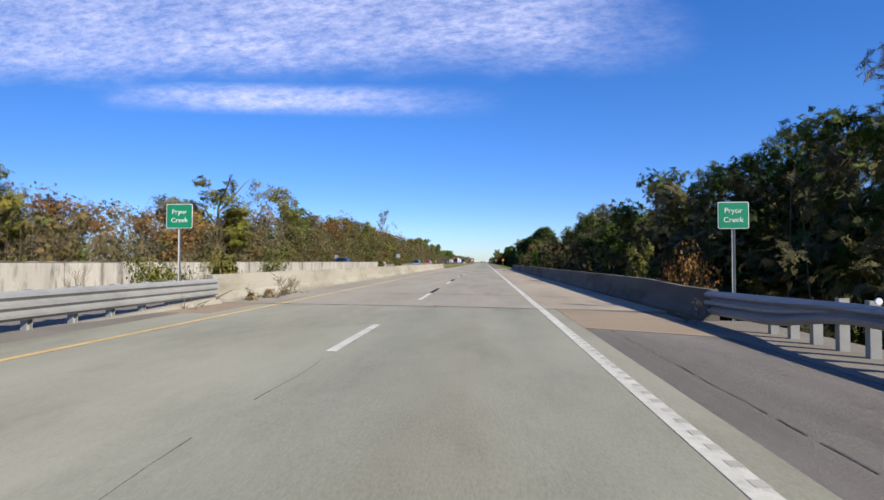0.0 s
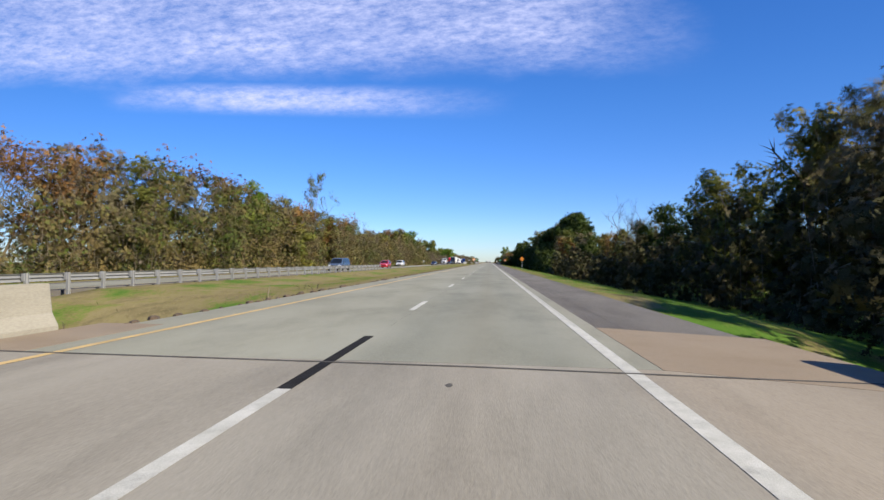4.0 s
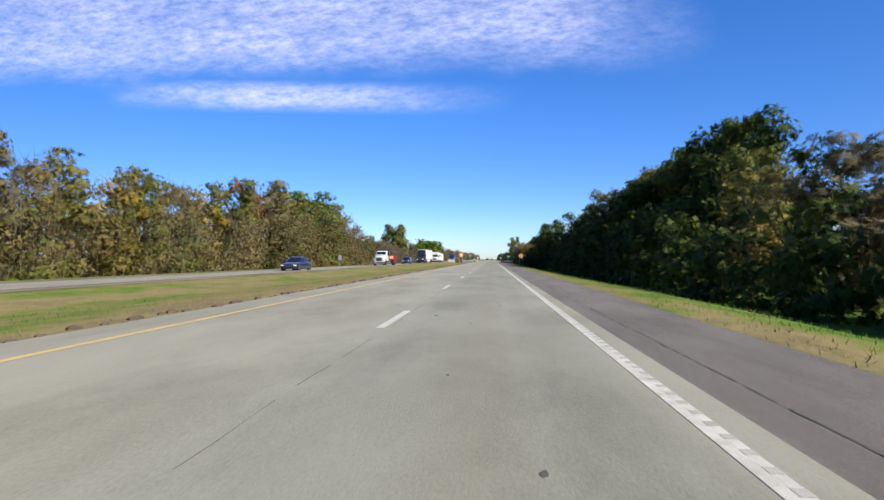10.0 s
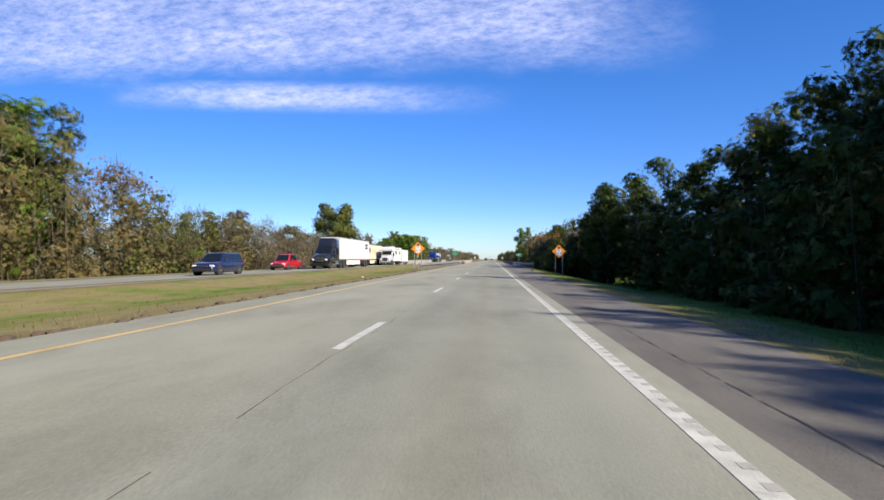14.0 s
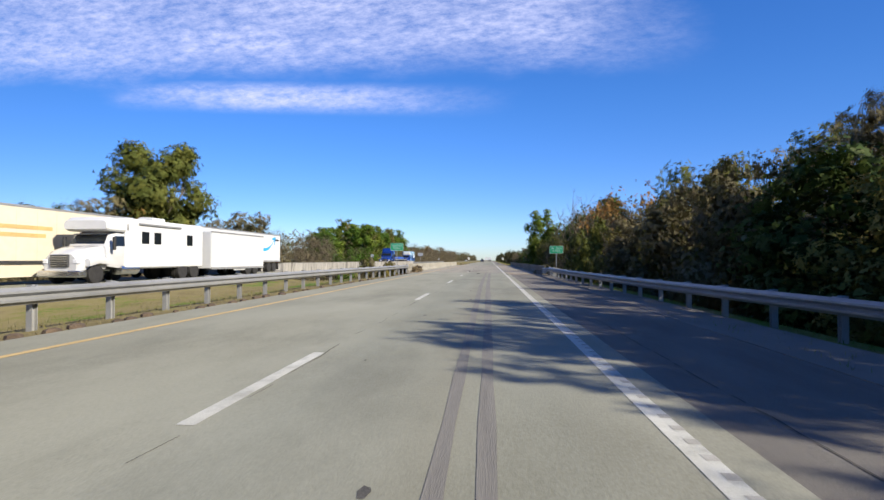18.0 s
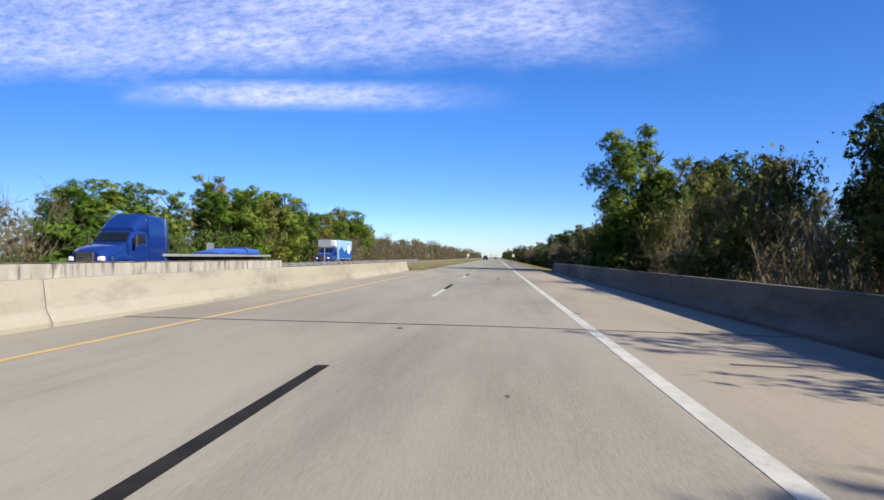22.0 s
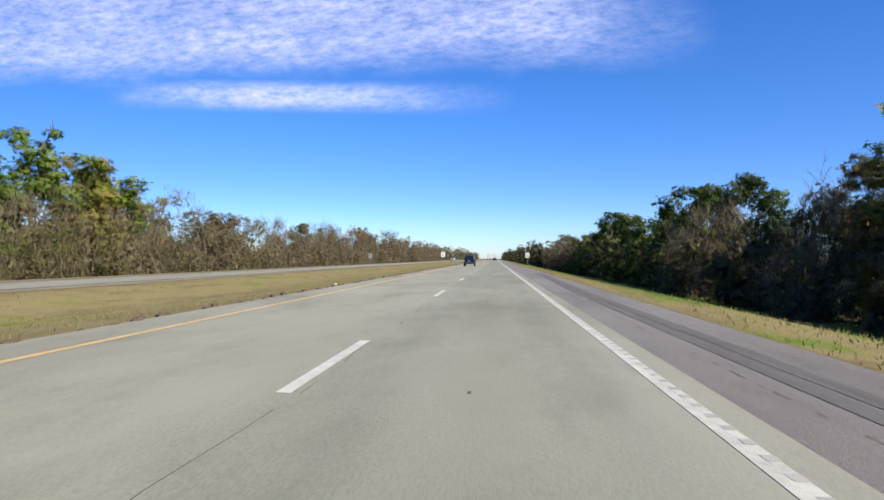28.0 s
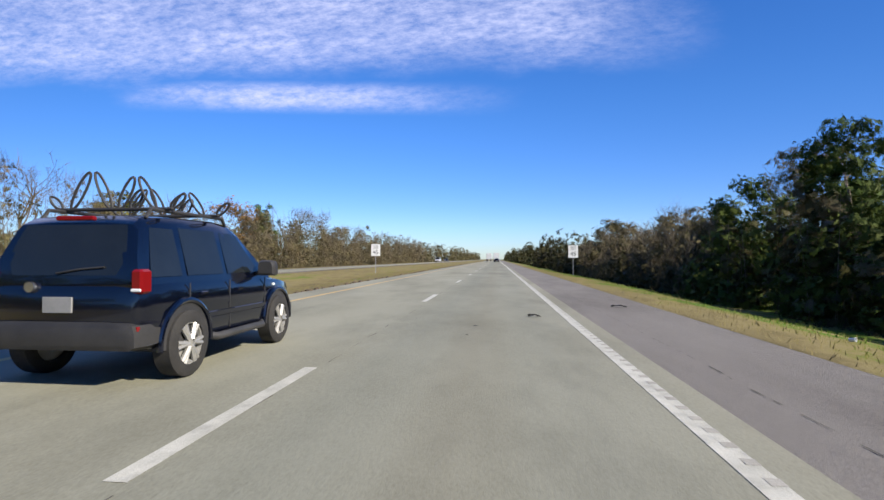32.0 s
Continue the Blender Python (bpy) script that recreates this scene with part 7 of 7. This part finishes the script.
def flatbed(at, turn, label, L=14.6, group="lorries on the far carriageway"):
    t = thing("flatbed_trailer", label, "trailer", group, at=at, turn=turn)
    part("deck", Mesh().box(-1.28, -L, 1.30, 1.28, 0, 1.45, 0.02), STEEL_DARK, t)
    for s in (-1, 1):
        part("side_rail", Mesh().box(s * 1.29 - 0.02, -L, 1.26, s * 1.29 + 0.02, 0, 1.42), GALV, t)
        part("beam", Mesh().box(s * 0.5 - 0.06, -L + 0.2, 0.95, s * 0.5 + 0.06, -0.6, 1.30), STEEL_DARK, t)
    for k in range(3):
        part("tarp_load", shell([(-L + 1.5 + k * 2.2, 1.45, 1.9, 1.0, 0.5), (-L + 3.5 + k * 2.2, 1.45, 2.0 - 0.2 * k, 1.0, 0.5)]), TARP_BLUE, t, smooth=True)
    for y in (-L + 1.2, -L + 2.5):
        axle(t, y, 0.50, 0.26, 1.24)
    return t


IN, OUT = -20.7, -24.3                       # the oncoming lanes


def lane(x, y):
    return (x, y, opp_z(x))


def smile(parent, x, y0, z0, s):
    """A swoosh with an arrow head on a trailer's side, as plain blue shapes."""
    m = Mesh()
    n = 16
    for k in range(n + 1):
        u = k / n
        y = y0 + 4.3 * (1 - u)
        z = z0 - 0.95 * math.sin(math.pi * u) ** 0.8 + 0.25 * u
        w = 0.05 + 0.26 * math.sin(math.pi * min(u * 1.05, 1)) ** 0.8
        m.v += [(x, y, z - w / 2), (x, y, z + w / 2), (x + 0.006 * s, y, z - w / 2), (x + 0.006 * s, y, z + w / 2)]
    m.f = [q for k in range(n) for b in (4 * k,) for q in ((b + 2, b + 6, b + 7, b + 3), (b, b + 4, b + 6, b + 2), (b + 1, b + 3, b + 7, b + 5))]
    part("swoosh", m, LOGO_BLUE, parent, "blue curved swoosh")
    a = Mesh()
    a.extrude([(y0 - 0.45, z0 + 0.62), (y0 + 0.55, z0 + 0.42), (y0 + 0.4, z0 + 0.22), (y0 - 0.1, z0 + 0.30), (y0, z0 - 0.30), (y0 - 0.2, z0 - 0.25)], x, x + 0.008 * s, "x")
    part("arrow_head", a, LOGO_BLUE, parent, "blue arrow head")


def bars(parent, x, s, y, z, rows, mat):
    for i, w in enumerate(rows):
        part("text_bar", Mesh().box(min(x, x + 0.008 * s), y - w / 2, z - 0.28 * i - 0.09, max(x, x + 0.008 * s), y + w / 2, z - 0.28 * i + 0.09), mat, parent, "dark line of lettering")


def build_traffic():
    navy, red, white, silver, black = ("navy", (0.015, 0.02, 0.06)), ("red", (0.42, 0.015, 0.025)), ("white", (0.58, 0.59, 0.60)), ("grey_blue", (0.055, 0.085, 0.14)), ("black", (0.018, 0.018, 0.02))
    car(lane(IN, 75), 180, "dark blue pickup truck on the far bridge", navy, 5.6, 1.95, 1.85, "pickup", "pickup_truck")
    car(lane(IN, 158.5), 180, "grey-blue minivan driving on the far carriageway", silver, 5.0, 1.95, 1.75, "van", "minivan")
    car(lane(IN, 190), 180, "bright red hatchback on the far carriageway", red, 4.3, 1.8, 1.5, "hatch")
    car(lane(OUT, 228), 180, "white sport utility car on the far carriageway", white, 4.7, 1.9, 1.7, "suv")
    car(lane(IN, 280), 180, "dark blue sedan on the far carriageway", navy, 4.7, 1.85, 1.46, "sedan")
    car(lane(IN, 352), 180, "dark sport utility car with its headlights facing", navy, 4.6, 1.9, 1.7, "suv")
    car(lane(OUT, 374), 180, "bright red pickup truck on the far carriageway", red, 5.6, 1.98, 1.85, "pickup", "pickup_truck")
    car((-21.0, 845, opp_z(-21)), 180, "white pickup truck far down the road", white, 5.7, 2.0, 1.85, "pickup", "pickup_truck")
    car((-24.0, 905, opp_z(-24)), 180, "dark car far down the road", black, 4.6, 1.85, 1.5, "sedan")

    # white flatbed lorry with lumber and a small red fork-lift on its tail
    t = tractor(lane(IN, 320.6), 180, "white flatbed lorry carrying lumber bundles", white, False, long_bed=3.6, name="flatbed_lorry", mast=False)
    part("bed", Mesh().box(-1.25, -10.8, 1.12, 1.25, -3.7, 1.30, 0.02), STEEL_DARK, t, "black flat bed")
    part("headboard", Mesh().box(-1.2, -3.75, 1.2, 1.2, -3.6, 3.1, 0.03), STEEL_DARK, t, "black headboard")
    load = thing("lumber_stack", "orange-brown bundles of sawn lumber on the lorry's bed", "lumber", at=lane(IN, 320.6 + 6.6))
    for i, k in product(range(5), range(5)):
        part("board", Mesh().box(-1.0 + 0.42 * i, -1.9, 1.31 + 0.11 * k, -1.0 + 0.42 * i + 0.39, 1.9 - 0.1 * ((i * 3 + k) % 4), 1.31 + 0.11 * k + 0.095), LUMBER, load)
    fl = thing("forklift", "red truck-mounted fork-lift hung on the lorry's tail", "fork-lift", at=lane(IN, 320.6 + 11.6))
    fr = coat("fork_red", (0.45, 0.012, 0.03))
    part("body", Mesh().box(-0.95, -0.3, 0.65, 0.95, 1.1, 1.75, 0.12), fr, fl)
    for s in (-1, 1):
        part("mast_rail", Mesh().box(s * 0.35 - 0.06, -1.15, 0.9, s * 0.35 + 0.06, -0.95, 3.4, 0.015), STEEL_DARK, fl)
        part("guard_post", Mesh().tube([(s * 0.75, -0.25, 1.7), (s * 0.7, -0.1, 2.7), (s * 0.7, 0.9, 2.7), (s * 0.75, 1.0, 1.7)], 0.035, 6), STEEL_DARK, fl)
        part("fork", Mesh().box(s * 0.3 - 0.06, -2.2, 1.32, s * 0.3 + 0.06, -1.0, 1.37), STEEL_DARK, fl)
    part("mast_head", Mesh().box(-0.42, -1.12, 3.2, 0.42, -0.98, 3.34, 0.02), STEEL_DARK, fl)
    part("seat", Mesh().box(-0.28, 0.1, 1.75, 0.28, 0.6, 2.25, 0.06), PLASTIC, fl)

    # black tractor with a white van trailer
    tractor(lane(IN, 375.2), 180, "black bonneted lorry tractor with a tall sleeper", black, True, accent=("black", (0.018, 0.018, 0.02)))
    tr = box_trailer(lane(IN, 379.5), 180, "plain white van trailer with dark bars of lettering", L=16.0)
    for z, h, w in ((3.35, 0.16, 0.75), (2.90, 0.14, 0.80)):
        part("text_bar", Mesh().box(-1.300, -14.2 - w, z - h, -1.288, -14.2 + w, z + h, 0.004), SIGN_BLACK, tr, "dark bar of lettering")
    # white motorhome with its trailer
    mh = tractor(lane(IN, 414), 180, "big white lorry-based motorhome on the far carriageway", white, False, long_bed=3.2, name="motorhome", mast=False)
    part("house_box", Mesh().box(-1.25, -10.6, 0.75, 1.25, -3.0, 3.55, 0.08), TRAILER_WHITE, mh)
    part("over_cab", shell([(-3.2, 2.75, 3.55, 1.25, 1.2), (-1.9, 2.75, 3.5, 1.25, 1.15), (-1.6, 2.85, 3.3, 1.2, 1.1)]), TRAILER_WHITE, mh, smooth=True)
    for y in (-4.6, -5.7, -9.0):
        part("house_window", Mesh().box(-1.262, y - 0.32, 2.15, -1.24, y + 0.32, 2.85, 0.01), GLASS, mh, "dark window")
    part("roof_unit", shell([(-7.5, 3.55, 3.85, 0.5, 0.35), (-6.3, 3.55, 3.85, 0.5, 0.35)]), TRAILER_WHITE, mh, smooth=True)
    part("awning", Mesh().box(-1.33, -8.0, 3.2, -1.25, -4.0, 3.32, 0.02), GALV, mh)
    box_trailer(lane(IN, 425.6), 180, "white box trailer drawn by the motorhome", L=8.5, floor=0.6, H=3.3)
    # red lorry with a cream trailer
    tractor(lane(OUT, 403.6), 180, "bright red lorry tractor with a tall roof fairing", red, True, accent=red)
    cr = box_trailer(lane(OUT, 408.0), 180, "cream van trailer with a dark shield emblem", L=14.4, coat_mat=CREAM)
    part("emblem", Mesh().extrude([(-3.6, 3.5), (-3.1, 3.3), (-2.6, 3.5), (-2.55, 2.8), (-3.1, 2.1), (-3.65, 2.8)], -1.296, -1.286, "x"), SIGN_BLACK, cr, "dark shield emblem")
    for y, z, w in ((-6.4, 2.95, 1.7), (-6.4, 2.55, 1.3), (-12.4, 3.1, 1.1), (-12.4, 2.6, 1.1)):
        part("text_bar", Mesh().box(-1.296, y - w, z - 0.10, -1.286, y + w, z + 0.10), STEEL_DARK if y < -10 else LINE_YELLOW, cr, "line of lettering")
    # white lorry with a blue swoosh on its trailer
    tractor(lane(OUT, 424.8), 180, "white bonneted lorry tractor on the far carriageway", white, True, accent=white)
    sw = box_trailer(lane(OUT, 429.2), 180, "white van trailer with a blue curved swoosh", L=17.0)
    smile(sw, -1.288, -15.4, 3.2, -1)
    bars(sw, -1.288, -1, -16.1, 3.45, (1.1,), STEEL_DARK)
    bars(sw, -1.288, -1, -2.2, 3.6, (1.3,), STEEL_DARK)
    # blue lorry with a flatbed, blue box lorry
    blue = ("royal_blue", (0.008, 0.030, 0.17))
    tractor(lane(IN, 492.5), 180, "royal blue bonneted lorry tractor with a sleeper", blue, True, roof=3.7, accent=blue)
    flatbed(lane(IN, 496.8), 180, "low empty flatbed trailer with a blue tarpaulin load")
    bt = tractor(lane(OUT, 539), 180, "blue and white refrigerated box lorry", blue, False, long_bed=2.6, name="box_lorry", mast=False)
    part("box", Mesh().box(-1.28, -10.4, 1.0, 1.28, -3.5, 3.85, 0.05), coat("sky_panel", (0.30, 0.50, 0.72)), bt, "pale blue printed box")
    part("side_panel", Mesh().extrude([(-10.3, 1.1), (-3.6, 1.1), (-3.6, 2.3), (-5.0, 2.9), (-6.4, 2.1), (-8.0, 2.6), (-10.3, 2.2)], -1.296, -1.28, "x"), coat("deep_panel", (0.02, 0.11, 0.42)), bt, "dark blue wave print")
    part("emblem", Mesh().lathe([(-1.304, 0.9), (-1.288, 0.9)], 24, "x", (0, -8.6, 2.5)), coat("emblem_blue", (0.03, 0.16, 0.6)), bt, "round blue emblem")
    part("emblem_disc", Mesh().lathe([(-1.309, 0.72), (-1.300, 0.72)], 24, "x", (0, -8.6, 2.5)), SIGN_WHITE, bt, "white inner disc")
    part("cooling_unit", Mesh().box(-1.0, -3.5, 2.85, 1.0, -2.75, 3.75, 0.08), TRAILER_WHITE, bt, "white cooling unit above the cab")

    # traffic far ahead on this side
    for x, y in ((0.0, 905), (-3.7, 930)):
        box_trailer((x, y, road_z(x)), 0, "white trailer seen from behind, far ahead", L=14, group="lorries far ahead")
    car((0.2, 872, road_z(0)), 0, "dark car far ahead in the lane", black, 4.6, 1.85, 1.5, "sedan", group="cars far ahead")
    # the dark blue sport utility car that overtakes in the left lane
    near_suv()


build_traffic()


# ================================================================ weeds, scraps and litter
def weed(kind, x, y, h, z=None, wide=1.0):
    trunk, crown, label, h0, _ = TREES[kind]
    t = thing("weed", label, "weed", "dry roadside weeds", at=(x, y, road_z(x) if z is None else z), turn=(x * 91 + y * 57) % 360)
    k = h / h0
    t.scale = (k * wide, k * wide, k)
    part("stem", trunk, None, t)
    if crown is not None:
        part("seed_head", crown, None, t)
    return t


def build_weeds():
    for x, y, h, w in ((-6.7, 440.0, 0.8, 1.1), (-6.85, 441.2, 0.9, 1.1), (-6.8, 15.3, 0.55, 1.3), (-6.85, 19.2, 0.6, 1.3), (-6.95, 17.2, 0.8, 1.2), (-6.75, 440.2, 0.70, 1.2), (-6.9, 442.0, 0.8, 0.9), (-6.85, 443.2, 0.6, 1.2), (-8.0, 516.5, 0.5, 1.2), (-7.6, 515.2, 0.45, 1.2), (-7.9, 97.0, 0.8, 1.2), (-7.5, 95.6, 0.6, 1.1),
                       (-6.7, 16.5, 0.9, 1.0), (-6.9, 18.0, 0.7, 1.1), (4.75, 11.6, 0.6, 1.2), (4.8, 440.0, 0.6, 1.2), (4.7, 441.2, 0.5, 1.3)):
        weed("weed_a", x, y, h, None, w)
    for x, y, h, w in ((-6.95, 440.3, 0.50, 0.8), (-6.9, 441.4, 0.42, 0.8), (-7.0, 442.8, 0.55, 0.75), (-6.9, 444.2, 0.45, 0.8), (-7.0, 15.6, 0.2, 1.1), (-6.95, 16.8, 0.24, 1.1), (-7.0, 18.4, 0.18, 1.2), (4.95, 442.9, 0.30, 0.8)):
        weed("tumbleweed", x, y, h, None, w)
    rnd = random.Random(31)
    for y0, y1, n in ((99, 118, 6), (516, 540, 5), (8, 15, 6), (424, 438, 6)):
        for _ in range(n):
            x = rnd.uniform(-9.5, -7.0)
            y = rnd.uniform(y0, y1)
            weed("weed_b", x, y, rnd.uniform(0.35, 0.8), ground_z(x, y) if not 12 < y < 97 else road_z(x))
    # brush that rises between the two bridges
    for x, y, h, kind in ((-10.5, 20.5, 5.2, "scrub_b"), (-12.5, 24, 5.4, "brush_a"), (-14.5, 18, 5.6, "bare_b"), (-11.5, 27, 5.2, "brush_a"), (-15.5, 29, 5.3, "bare_b"), (-10.4, 16.5, 4.9, "brush_a"), (-13, 15, 5.0, "bare_b"), (-12.0, 18.5, 5.2, "brush_a"), (-14.0, 22, 5.4, "bare_b"),
                          (-10.5, 446, 5.0, "scrub_b"), (-13.5, 449, 5.3, "scrub_a"), (-15.5, 455, 5.2, "scrub_b"), (-14.8, 89, 5.4, "scrub_b"), (-15.6, 79, 5.2, "scrub_a")):
        tree(kind, x, y, h, 0.55)


def scrap(x, y, size, seed, turn):
    """A torn strip of tyre tread lying on the shoulder."""
    rnd = random.Random(seed)
    s = thing("tyre_scrap", "torn black strip of tyre tread on the pavement", "tyre scrap", "tyre scraps", at=(x, y, (road_z(x) if x < PAVE_R else ground_z(x, y)) + 0.005), turn=turn)
    rings = []
    for k in range(7):
        u = k / 6
        w = size * 0.22 * rnd.uniform(0.6, 1.1) * math.sin(math.pi * (0.12 + 0.76 * u))
        z = size * 0.08 * math.sin(math.pi * u) * rnd.uniform(0.6, 1.2)
        rings.append([(size * (u - 0.5), -w, z), (size * (u - 0.5), 0, z + 0.02), (size * (u - 0.5), w, z + rnd.uniform(0, 0.06)), (size * (u - 0.5), 0, z + 0.035)])
    part("tread", Mesh().rings(rings), RUBBER, s)


def build_scraps():
    for i, (x, y, size, turn) in enumerate(((3.4, 585, 0.55, 20), (3.7, 580.8, 0.45, 70), (5.15, 629.9, 0.5, 10), (1.1, 670, 0.30, 150), (3.6, 673, 0.42, 160), (1.95, 436.2, 0.25, 10), (-0.6, 437.4, 0.22, 0), (3.2, 75.5, 0.5, 0), (0.3, 498, 0.2, 40))):
        scrap(x, y, size, i, turn)
    rnd = random.Random(8)
    cup = Mesh().lathe([(0, 0.03), (0.11, 0.042), (0.11, 0.038), (0.006, 0.026)], 12, "z").data("cup", SIGN_WHITE)
    for x, y in ((7.2, 209.5), (6.4, 652.5), (-8.3, 208), (-8.8, 350), (6.6, 668.5), (-7.4, 607), (-9.2, 533), (7.9, 540)):
        c = thing("paper_cup", "crumpled white paper cup lying in the grass", "litter", "litter in the verge", at=(x, y, ground_z(x, y) + 0.05), turn=rnd.uniform(0, 360))
        ob = part("cup", cup, None, c)
        ob.rotation_euler = (1.4, 0.2, 0)


build_weeds()
build_scraps()
